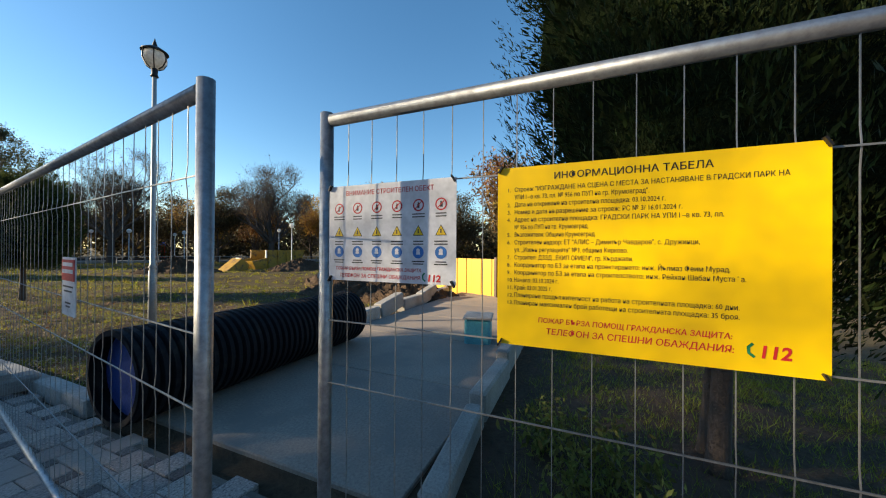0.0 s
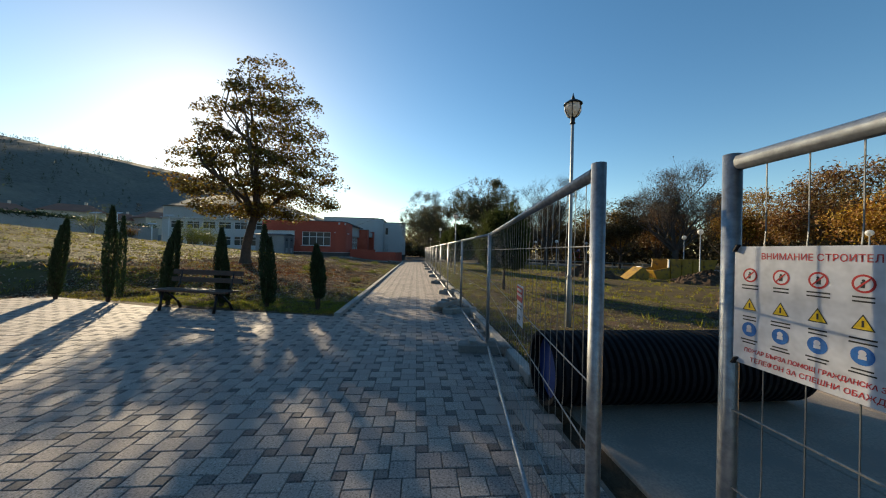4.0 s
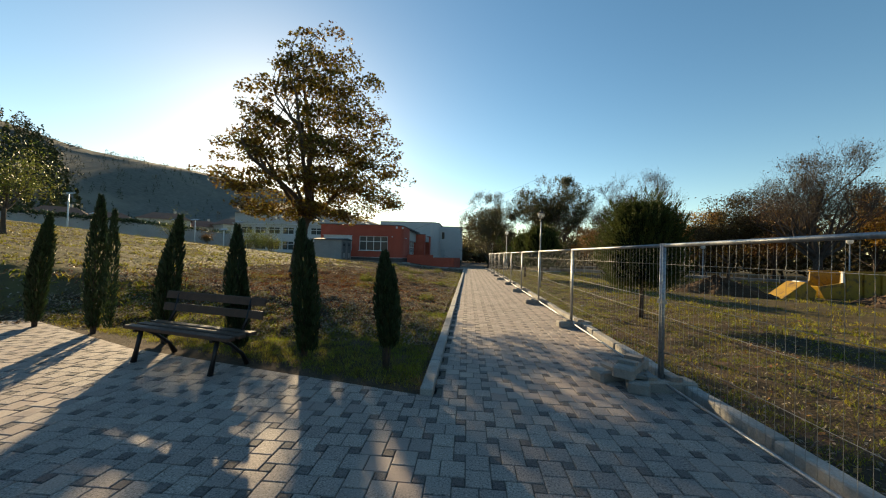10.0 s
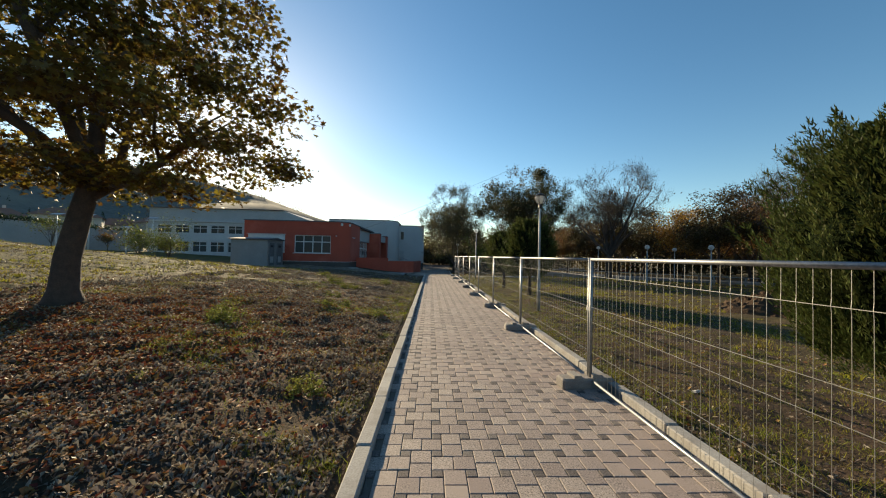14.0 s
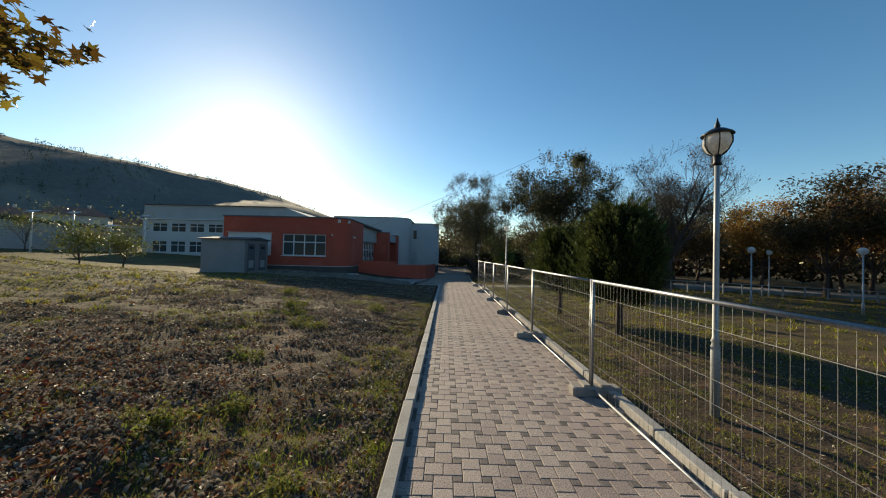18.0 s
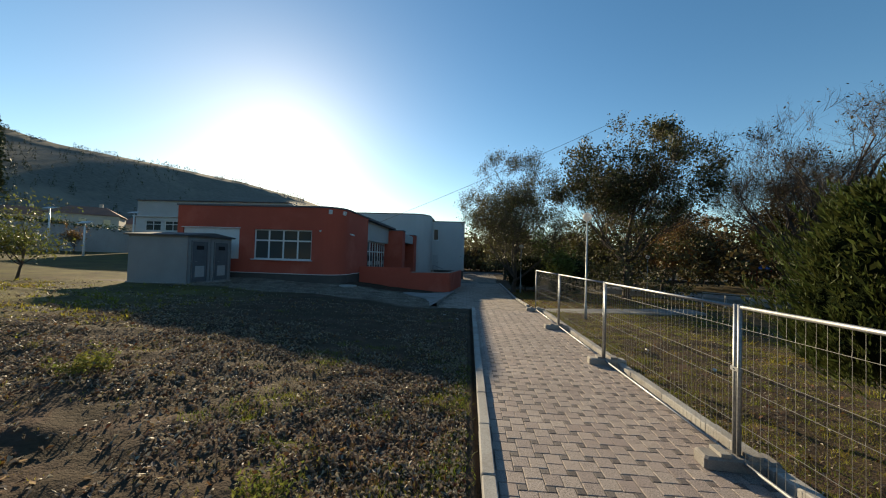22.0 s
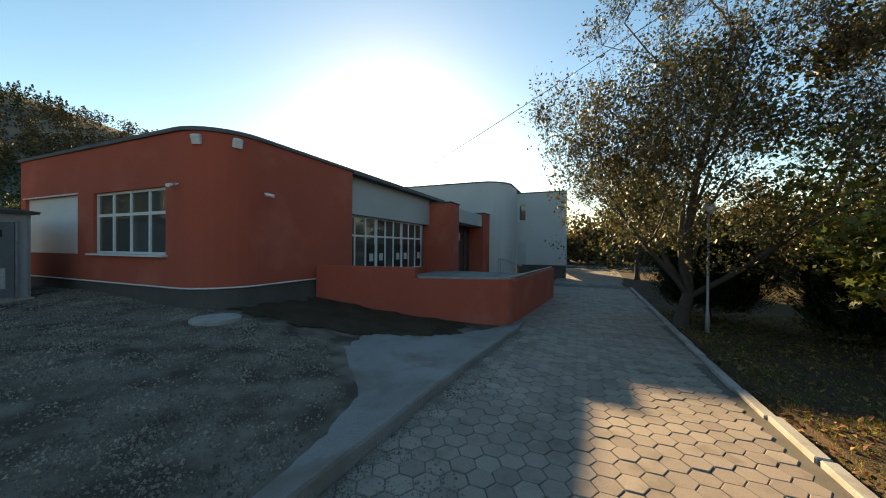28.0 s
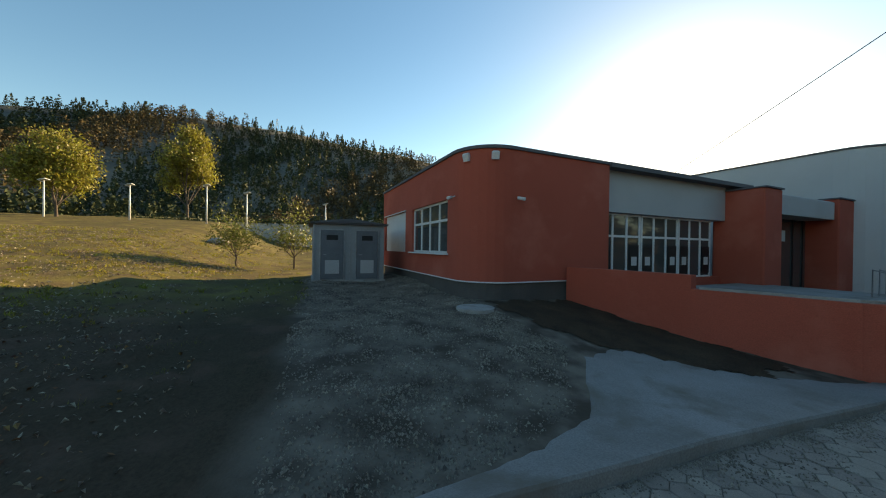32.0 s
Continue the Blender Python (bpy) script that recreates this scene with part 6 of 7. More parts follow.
for b in (0, 80):
    rim.f += [(b + j, b + (j + 1) % n, b + n + (j + 1) % n, b + n + j) for j in range(n)]
for b in (0, 80):
    one = Shape(); one.v = rim.v[b:b + 80]; one.f = [(j, (j + 1) % n, n + (j + 1) % n, n + j) for j in range(n)]
    part("rim", one, M_PIPE, pipe)
box = thing("plastic_crate", "open turquoise plastic tub on the site walk", "crate", pose(4.55, 5.55, 0.02, 0, 0, 12))
part("tub", Shape().cube_bevel((0, 0, 0.17), (0.42, 0.36, 0.34), 0.03), M_TEAL, box)
part("lid", Shape().cube_bevel((0, 0, 0.355), (0.46, 0.40, 0.03), 0.01), M_CONC, box, "dusty board laid over the top")
hoard = thing("hoarding", "bright yellow sheet-metal site hoarding", "fence")
a, b = Vector((8.3, 4.6, 0)), Vector((14.2, 17.5, 0))
d = (b - a).normalized()
for i in range(14):
    p = a + d * (i * 1.0)
    sh = Shape()
    for k in range(5):
        sh.box((k * 0.2 + 0.1, 0.02 * (k % 2), 0.72), (0.196, 0.03, 1.35))
    part("sheet", sh, M_HOARD, hoard, at=pose(p.x, p.y, -0.33, 0, 0, math.degrees(math.atan2(d.y, d.x))))
    if i % 2 == 0:
        part("post", Shape().box((0, 0.08, 0.7), (0.08, 0.08, 1.5)), M_WOOD, hoard, at=pose(p.x, p.y, -0.33, 0, 0, math.degrees(math.atan2(d.y, d.x))))


def heap(name, label, x, y, w, h, mat, seed):
    rs = np.random.default_rng(seed)
    s = Shape(); nr, na = 22, 64
    for i in range(nr + 1):
        u = i / nr
        for j in range(na):
            a_ = 2 * math.pi * j / na
            r_ = w * u * (1 + 0.2 * math.sin(3 * a_ + seed) + 0.1 * math.sin(7 * a_))
            z = h * (1 - u) ** 0.8 * (1 + 0.2 * rs.uniform(-1, 1)) + 0.06 * rs.uniform(-1, 1) if i < nr else -0.15
            s.v.append(Vector((r_ * math.cos(a_), 0.7 * r_ * math.sin(a_), z)))
    for i in range(nr):
        for j in range(na):
            s.f.append((i * na + j, (i + 1) * na + j, (i + 1) * na + (j + 1) % na, i * na + (j + 1) % na))
    ob = tagged(part(name, s, mat), label, "heap")
    ob.matrix_basis = pose(x, y, float(ground_z(x, y)), 0, 0, 30 * seed)
    return ob


heap("earth_heap", "heap of freshly dug dark earth", 9.6, 11.4, 2.4, 0.75, M_EARTH, 1)
heap("earth_heap", "long heap of dug brown earth", 12.2, 14.0, 2.8, 0.9, M_EARTH, 2)
heap("earth_heap", "dark heap of dug earth behind the excavator bucket", 11.6, 26.2, 2.2, 0.85, M_EARTH, 4)
heap("earth_heap", "long dark heap of dug earth before the yellow skip", 18.0, 23.2, 2.7, 0.75, M_EARTH, 6)
heap("earth_heap", "heap of dug earth by the hoarding", 8.2, 9.0, 1.5, 0.5, M_EARTH, 3)
digger = thing("excavator_bucket", "tilted yellow excavator bucket lying on the dug earth", "machine", pose(14.45, 25.6, float(ground_z(14.45, 25.6)) - 0.15, 0, 0, 6))
tilt = Matrix.Rotation(-0.62, 3, "Y")
part("back_plate", Shape().cube_bevel((0.0, 0, 0.52), (1.45, 0.9, 0.10), 0.02, tilt), M_MACHINE, digger)
for sy in (-0.42, 0.42):
    cheek = Shape()
    cheek.v = [Vector((x, sy + dy, z)) for dy in (-0.02, 0.02) for x, z in ((-0.62, -0.02), (-0.5, -0.2), (0.95, -0.1), (1.1, 0.55), (0.62, 0.93))]
    cheek.f = [(0, 1, 2, 3, 4), (9, 8, 7, 6, 5)] + [(i, 5 + i, 5 + (i + 1) % 5, (i + 1) % 5) for i in range(5)]
    part("cheek_plate", cheek, M_MACHINE, digger)
for k in range(4):
    part("tooth", Shape().box((-0.66, -0.33 + 0.22 * k, 0.02), (0.2, 0.09, 0.06), tilt), M_IRON, digger, "worn steel tooth")
part("pin", Shape().tube([(0.75, -0.3, 0.95), (0.75, 0.3, 0.95)], 0.06, 8), M_GALV, digger, smooth=True)
skip = thing("skip", "yellow steel skip beside the dug earth", "skip", pose(16.3, 26.0, float(ground_z(18, 25.7)) - 0.22, 0, 0, 2))
for sy in (0.0, 1.5):
    side = Shape()
    side.v = [Vector((x, sy + dy, z)) for dy in (0, 0.06) for x, z in ((0.5, 0.0), (4.4, 0.0), (5.0, 1.6), (1.2, 1.6), (1.15, 1.05), (0.05, 0.85))]
    side.f = [(5, 4, 3, 2, 1, 0), (6, 7, 8, 9, 10, 11)] + [(i, (i + 1) % 6, 6 + (i + 1) % 6, 6 + i) for i in range(6)]
    part("side_panel", side, M_MACHINE, skip)
    part("rim", Shape().box((3.1, sy + 0.03, 1.63), (3.9, 0.10, 0.06)), M_MACHINE, skip)
    for k in range(4):
        part("rib", Shape().box((1.4 + 0.85 * k, sy - 0.04 if sy == 0 else sy + 0.1, 0.8), (0.09, 0.07, 1.5)), M_MACHINE, skip)
part("end_panel", Shape().box((4.72, 0.78, 0.8), (0.06, 1.44, 1.72), Matrix.Rotation(0.36, 3, "Y")), M_MACHINE, skip)
part("end_panel", Shape().box((0.32, 0.78, 0.44), (0.06, 1.44, 0.95), Matrix.Rotation(-0.49, 3, "Y")), M_MACHINE, skip)
part("floor_plate", Shape().box((2.45, 0.78, 0.04), (3.8, 1.44, 0.06)), M_MACHINE, skip)
part("corner_post", Shape().box((1.18, -0.06, 1.36), (0.09, 0.09, 0.56)), M_PVC, skip, "white corner post")
log = thing("log", "pale bare log lying on the dug earth", "log", pose(9.6, 13.2, 0.25, 0, 12, 40))
part("stem", Shape().tube([(-0.7, 0, 0), (0, 0, 0.03), (0.7, 0, 0)], [0.13, 0.12, 0.10], 10), M_CONC, log, smooth=True)
brace = thing("fence_brace", "thin steel brace leaning behind the board panel", "brace", (0, 0, 0))
part("rod", Shape().tube([(0.86, 2.9, 1.02), (2.3, 2.2, 0.12)], 0.012, 6), M_GALV, brace)
part("foot", Shape().cube_bevel((2.35, 2.2, 0.06), (0.45, 0.25, 0.12), 0.02), M_BLOCK, brace)
bag = tagged(part("plastic_bag", Shape().lathe([(0.0, 0), (0.06, 0.01), (0.075, 0.05), (0.04, 0.09), (0.0, 0.1)], 9), M_WHITE_WALL, smooth=True), "crumpled white plastic bag on the grass", "litter")
bag.matrix_basis = pose(1.62, 4.15, 0.0)
for i, (x, y) in enumerate(((2.0, 3.3), (3.2, 36.4), (2.6, 37.8), (-2.2, 40.9), (-2.7, 41.6), (2.4, 18.8), (-3.8, 40.2))):
    ob = tagged(part("litter", Shape().box((0, 0, 0.015), (0.09, 0.06, 0.03), Matrix.Rotation(0.4, 3, "X")), M_WHITE_WALL), "scrap of white litter on the lawn", "litter")
    ob.matrix_basis = pose(x, y, float(ground_z(x, y)) + 0.01, 0, 0, 40 * i)

# ---- lamps ----
def lantern_lamp(at, h, label):
    t = thing("street_lamp", label, "lamp post", at)
    part("pole", Shape().lathe([(0.055, -0.1), (0.055, 0.92), (0.04, 0.97), (0.058, 0.99), (0.038, 1.04), (0.034, h * 0.6), (0.03, h - 0.55)], 14), M_LAMP, t, smooth=True)
    part("collar", Shape().lathe([(0.036, h - 0.55), (0.06, h - 0.54), (0.04, h - 0.5), (0.05, h - 0.42), (0.03, h - 0.40)], 12), M_IRON, t, smooth=True)
    part("globe", Shape().lathe([(0.06, h - 0.40), (0.12, h - 0.36), (0.165, h - 0.27), (0.165, h - 0.20), (0.14, h - 0.14)], 16), M_OPAL, t, "opal lantern glass", smooth=True)
    bars = Shape()
    for k in range(6):
        a_ = k * math.pi / 3
        bars.tube([(r_ * math.cos(a_), r_ * math.sin(a_), z) for r_, z in ((0.06, h - 0.41), (0.125, h - 0.36), (0.172, h - 0.27), (0.172, h - 0.2), (0.145, h - 0.13))], 0.009, 5)
    part("cage", bars, M_IRON, t)
    part("cap", Shape().lathe([(0.19, h - 0.14), (0.18, h - 0.12), (0.09, h - 0.06), (0.03, h - 0.04), (0.035, h - 0.01), (0.012, h + 0.06), (0.004, h + 0.10)], 16), M_IRON, t, "black lantern cap with a finial", smooth=True)
    return t


def globe_lamp(at, h, label):
    t = thing("street_lamp", label, "lamp post", at)
    part("pole", Shape().lathe([(0.052, -0.1), (0.052, 0.5), (0.034, 0.54), (0.028, h - 0.33)], 12), M_LAMP, t, smooth=True)
    part("globe", Shape().lathe([(0.05, h - 0.34)] + [(0.17 * math.cos(a_), h - 0.17 + 0.17 * math.sin(a_)) for a_ in np.linspace(-1.3, 1.5, 9)], 18), M_OPAL, t, "white opal globe", smooth=True)
    return t


lantern_lamp((3.13, 10.75, 0), 4.70, "grey lamp post with a black lantern head beside the pipe")
lantern_lamp((2.45, 25.4, 0), 3.92, "grey lamp post with a black lantern head behind the fence")
globe_lamp((2.65, 42.3, 0.0), 4.05, "grey lamp post with a white globe at the fence end")
globe_lamp((2.1, 54.5, -0.3), 3.6, "grey lamp post with a white globe beside the pavement")
for x, y, h in ((14.8, 38.5, 3.0), (17.5, 36.0, 3.0), (22, 30, 3.4), (18, 24, 3.4), (24, 20, 3.4), (16, 48, 3.4), (13, 58, 3.4), (21, 44, 3.2)):
    globe_lamp((x, y, float(ground_z(x, y))), h, "globe lamp post in the park")
def solar_lamp(at, h):
    t = thing("solar_lamp", "tall lamp post with a flat head on the upper lawn", "lamp post", at, "lamps of the upper road")
    part("pole", Shape().lathe([(0.11, -0.2), (0.09, h * 0.5), (0.07, h)], 10), M_PVC, t, smooth=True)
    part("head", Shape().box((0, 0, h + 0.1), (1.3, 0.7, 0.08), Matrix.Rotation(0.35, 3, "X")), M_LAMP, t)
    part("bracket", Shape().tube([(0, 0, h - 0.2), (0.25, -0.4, h - 0.05)], 0.04, 6), M_LAMP, t)


for x, y, h in ((-55, 33, 5), (-52, 38, 5.5), (-54, 48, 6.5), (-48, 58, 4.5), (-50, 64, 5.0), (-46, 70, 5.5), (-60, 56, 4.5), (-43, 62, 3.5), (-58, 24, 4.5), (-62, 14, 5), (-56, 8, 5)):
    solar_lamp((x, y, float(ground_z(x, y))), h)

# ---- benches ----
def bench(at, label):
    t = thing("bench", label, "bench", at, "park benches")
    for y in (0.0, 0.16, 0.32):
        part("seat_slat", Shape().cube_bevel((0, y, 0.45), (1.85, 0.11, 0.045), 0.008), M_WOOD, t)
    for z, y in ((0.66, 0.46), (0.83, 0.50)):
        part("back_slat", Shape().cube_bevel((0, y, z), (1.85, 0.04, 0.11), 0.008, Matrix.Rotation(-0.2, 3, "X")), M_WOOD, t)
    for x in (-0.68, 0.68):
        part("leg", Shape().tube([(x, -0.06, 0.0), (x, -0.02, 0.2), (x, 0.02, 0.42)], [0.035, 0.025, 0.03], 7), M_IRON, t, smooth=True)
        part("leg", Shape().tube([(x, 0.46, 0.0), (x, 0.38, 0.15), (x, 0.2, 0.32), (x, 0.05, 0.41)], [0.035, 0.025, 0.022, 0.02], 7), M_IRON, t, smooth=True)
        part("back_bar", Shape().tube([(x, 0.34, 0.41), (x, 0.44, 0.6), (x, 0.50, 0.86)], [0.025, 0.022, 0.02], 7), M_IRON, t, smooth=True)
        part("seat_bar", Shape().box((x, 0.16, 0.415), (0.04, 0.46, 0.03)), M_IRON, t)
    return t


bench(pose(-5.0, 11.85, 0.0, 0, 0, -13), "dark slatted bench with iron legs before the cypresses")
bench(pose(-10.15, 12.0, 0.0, 0, 0, 78), "dark slatted bench with iron legs at the plaza edge")
bench(pose(-10.25, 8.7, 0.0, 0, 0, 96), "dark slatted bench with iron legs before the shrub")

# ---- grey cabin, retaining wall, houses, park things ----
cab = thing("sanitary_cabin", "grey sheet-metal sanitary cabin with two doors and a low gable roof", "cabin", pose(-15.38, 47.22, 0.52, 0, 0, 88))
CW, CD, CH = 2.85, 3.2, 2.3
part("body", Shape().box((-CW / 2, CD / 2, CH / 2), (CW, CD, CH)), M_CABIN, cab)
part("base", Shape().box((-CW / 2, CD / 2 - 0.03, -0.12), (CW + 0.1, CD + 0.15, 0.24)), M_CONC, cab, "low concrete base")
for x in (-CW + 0.02, -CW / 2, -0.02):
    part("corner_strip", Shape().box((x, -0.01, CH / 2), (0.05, 0.03, CH)), M_GALV, cab)
part("roof", Shape().prism([(-CW - 0.15, -0.15), (0.15, -0.15), (0.15, CD + 0.15), (-CW - 0.15, CD + 0.15)], CH, CH + 0.06), M_ROOF, cab)
rf = Shape(); rf.v = [Vector(p) for p in ((-CW - .18, -.2, CH + .06), (.18, -.2, CH + .06), (.18, CD + .2, CH + .06), (-CW - .18, CD + .2, CH + .06), (-CW / 2, -.2, CH + .24), (-CW / 2, CD + .2, CH + .24))]
rf.f = [(0, 4, 5, 3), (4, 1, 2, 5), (0, 1, 4), (3, 5, 2)]
part("roof_sheet", rf, M_ROOF, cab, "dark low gable sheet")
for x in (-CW + 0.72, -0.72):
    dr = part("door", Shape().cube_bevel((x, -0.02, 1.05), (0.88, 0.05, 2.0), 0.01), M_CABDOOR, cab, "dark grey door")
    part("panel", Shape().box((x, -0.05, 0.55), (0.55, 0.02, 0.55)), M_GREY_BAND, dr, "pale kick panel")
    part("handle", Shape().tube([(x - 0.33, -0.05, 1.05), (x - 0.33, -0.10, 1.05), (x - 0.22, -0.10, 1.05)], 0.012, 6), M_GALV, dr)
    part("vent", Shape().box((x, -0.05, 1.75), (0.45, 0.015, 0.2)), M_IRON, dr)
    part("door_frame", Shape().box((x - 0.47, -0.02, 1.05), (0.05, 0.06, 2.06)).box((x + 0.47, -0.02, 1.05), (0.05, 0.06, 2.06)).box((x, -0.02, 2.08), (0.99, 0.06, 0.05)), M_GALV, dr)
rw = Shape()
TOPS = [(-70, 18, 5.6), (-62.5, 38, 5.5), (-56.2, 58, 5.3), (-50.45, 73.6, 4.5)]
for (x0, y0, z0), (x1, y1, z1) in zip(TOPS, TOPS[1:]):
    k = len(rw.v)
    rw.v += [Vector(p) for dx in (0, -0.5) for p in ((x0 + dx, y0, -0.5), (x1 + dx, y1, -0.5), (x1 + dx, y1, z1), (x0 + dx, y0, z0))]
    rw.f += [tuple(k + i for i in f) for f in ((0, 1, 2, 3), (7, 6, 5, 4), (3, 2, 6, 7), (0, 4, 5, 1), (1, 5, 6, 2), (0, 3, 7, 4))]
structure("retaining_wall", rw, M_STONEWALL, "long pale concrete retaining wall below the upper road", "wall")
hd = np.random.default_rng(9)
q = []
for (x0, y0, z0), (x1, y1, z1), n_ in zip(TOPS, TOPS[1:], (2600, 3600, 1500)):
    u = hd.random(n_)[:, None] ** (1.0 if n_ > 2000 else 1.6)
    q.append(np.array([[x0 - 0.4, y0, z0 + 0.2]]) * (1 - u) + np.array([[x1 - 0.4, y1, z1 + 0.05]]) * u + hd.normal(size=(n_, 3)) * np.array([0.3, 0.35, 0.26]))
tagged(new("hedge", cloud("hedge", leaf_cards(np.concatenate(q), 0.2, 4), 4, M_CYP)), "dark clipped hedge along the retaining wall", "hedge", "", "stuff")


def house(x, y, z, w_, d_, h, rz):
    t = thing("house", "small rendered house with a tiled roof on the hill foot", "house", pose(x, y, z, 0, 0, rz), "houses on the hill foot")
    body = Shape().box((0, 0, h / 2 - 1), (w_, d_, h + 2))
    part("wall", body, M_HOUSE, t)
    r = Shape(); r.v = [Vector(p) for p in ((-w_ / 2 - .5, -d_ / 2 - .5, h), (w_ / 2 + .5, -d_ / 2 - .5, h), (w_ / 2 + .5, d_ / 2 + .5, h), (-w_ / 2 - .5, d_ / 2 + .5, h), (-w_ / 4, 0, h + 2.2), (w_ / 4, 0, h + 2.2))]
    r.f = [(0, 1, 5, 4), (1, 2, 5), (2, 3, 4, 5), (3, 0, 4), (0, 3, 2, 1)]
    roof_ = part("roof", r, M_ROOFTILE, t)
    part("chimney", Shape().box((w_ / 6, 0.6, h + 2.2), (0.6, 0.6, 1.6)), M_HOUSE, roof_)
    for s in range(max(1, int(h / 3))):
        for k in range(3):
            part("window", Shape().box((-w_ / 3 + k * w_ / 3, -d_ / 2 - 0.02, 1.4 + 3 * s), (1.2, 0.08, 1.3)), M_GLASS, t)


for az, r_, w_, d_, h, rz in ((52, 118, 12, 9, 6, 40), (47, 128, 10, 8, 5, 30), (43, 122, 11, 9, 6, 60), (57, 135, 12, 9, 6, 50), (39, 130, 10, 8, 5, 20), (62, 122, 11, 8, 5.5, 45), (35, 140, 12, 8, 6, 30)):
    house(-r_ * math.sin(radians(az)), 30 + r_ * math.cos(radians(az)), hill_z(az, r_) - 0.5, w_, d_, h, rz)
pylon = thing("pylon", "thin lattice power pylon on the ridge", "pylon", (-320, 30, hill_z(90, 320)))
for sx, sy in ((-1, -1), (1, -1), (1, 1), (-1, 1)):
    part("leg", Shape().tube([(sx * 2, sy * 2, 0), (sx * 0.3, sy * 0.3, 18)], 0.16, 4), M_GALV, pylon)
part("arm", Shape().box((0, 0, 14), (7, 0.3, 0.3)).box((0, 0, 17), (5, 0.3, 0.3)), M_GALV, pylon)
# playground across the park
slide = thing("play_tower", "red and blue playground tower with a slide", "playground", pose(35.0, 74.0, -0.4, 0, 0, 30))
for sx in (-0.7, 0.7):
    for sy in (-0.7, 0.7):
        part("post", Shape().box((sx, sy, 1.2), (0.12, 0.12, 2.4)), M_PLAYRED, slide)
part("deck", Shape().box((0, 0, 1.0), (1.5, 1.5, 0.1)), M_PLAYBLUE, slide)
part("roof", Shape().box((0, 0, 2.55), (1.8, 1.8, 0.5), None, 0.2), M_PLAYBLUE, slide)
part("slide", Shape().quad((0.8, -0.35, 1.05), (0.8, 0.35, 1.05), (2.6, 0.35, 0.1), (2.6, -0.35, 0.1)).quad((0.8, 0.35, 1.05), (0.8, 0.37, 1.25), (2.6, 0.37, 0.3), (2.6, 0.35, 0.1)), M_PLAYRED, slide)
rail = thing("park_fence", "low white posts and rails around the playground", "fence")
for i in range(26):
    x, y = 12 + i * 0.9, 50 - 0.55 * i
    part("post", Shape().box((x, y, float(ground_z(x, y)) + 0.35), (0.07, 0.07, 0.7)), M_CONC, rail)
part("rail", Shape().tube([(12, 50, 0.55), (12 + 25 * 0.9, 50 - 0.55 * 25, 0.35)], 0.025, 6), M_CONC, rail)
park_walk = Shape().prism([(10, 60), (14, 55), (46, 30), (48, 32), (16, 58), (12, 62)], -0.6, -0.12)
structure("park_path", park_walk, M_APRON, "pale concrete path across the park", "path")
# cable over the pavement, coil of hose in the lawn
cab_pts = [Vector((8.3, 53.4, 12.2)).lerp(Vector((-9.75, 57.55, 4.97)), u) - Vector((0, 0, 0.15 * 4 * u * (1 - u))) for u in np.linspace(0, 1, 16)]
wire_ = thing("overhead_cable", "black overhead cable running to the school roof", "cable")
part("strand", Shape().tube(cab_pts, 0.013, 5), M_CABLE, wire_)
hose = thing("hose_coil", "loose coil of pale hose lying in the weeds", "hose", (-3.67, 29.77, float(ground_z(-3.67, 29.77)) + 0.03))
part("coil", Shape().tube([((0.33 + 0.05 * math.sin(a_ * 0.7)) * math.cos(a_), (0.33 + 0.05 * math.cos(a_ * 0.5)) * math.sin(a_), 0.02 + 0.012 * (a_ / 6.28)) for a_ in np.linspace(0, 22, 90)] + [(0.7, 0.2, 0.05)], 0.007, 5), M_HOSE, hose)
stone = tagged(part("boulder", Shape().lathe([(0.0, -0.1), (0.7, 0.0), (0.8, 0.25), (0.5, 0.5), (0.0, 0.55)], 9), M_CONC, smooth=True), "grey boulder on the upper lawn", "boulder")
stone.matrix_basis = pose(-34, 38, float(ground_z(-34, 38)))
manhole = thing("manhole", "round concrete manhole cover in the yard", "manhole", (-8.75, 48.0, float(ground_z(-8.75, 48.0)) + 0.0))
part("ring", Shape().lathe([(0.5, -0.1), (0.5, 0.05), (0.44, 0.06)], 20), M_CONC, manhole)
part("cover", Shape().lathe([(0.40, 0.0), (0.40, 0.05), (0.0, 0.055)], 20), M_APRON, manhole)

# ---- grass, fallen leaves ----
def blades(name, n, pick, height, mat, label, seed, wide=0.006, tuft=14, spread=0.05):
    """Grass in tufts: n blades shared out over n / tuft roots."""
    r = np.random.default_rng(seed)
    cx_, cy_ = pick(r, n // tuft)
    size = r.uniform(0.45, 1.5, len(cx_)) ** 1.4
    i = np.repeat(np.arange(len(cx_)), tuft)
    m = len(i)
    x, y = cx_[i] + r.normal(size=m) * spread * size[i], cy_[i] + r.normal(size=m) * spread * size[i]
    z = ground_z(x, y) - 0.01
    a = r.uniform(0, 6.28, m); h = height * size[i] * r.uniform(0.4, 1.3, m); lean = r.uniform(0.1, 1.1, m) * h
    w_ = wide * r.uniform(0.6, 1.4, m)
    p0 = np.stack([x - w_ * np.sin(a), y + w_ * np.cos(a), z], 1)
    p1 = np.stack([x + w_ * np.sin(a), y - w_ * np.cos(a), z], 1)
    b = r.uniform(0, 6.28, m)
    p2 = np.stack([x + lean * np.cos(b), y + lean * np.sin(b), z + h], 1)
    tagged(new(name, cloud(name, np.stack([p0, p1, p2], 1).reshape(-1, 3), 3, mat)), label, "grass", "", "stuff")


def patchy(x, y):
    return 0.5 + 0.25 * np.sin(x * 1.7 + 1.3 * np.sin(y * 0.6)) + 0.25 * np.sin(y * 1.1 + 1.7 * np.sin(x * 0.8))


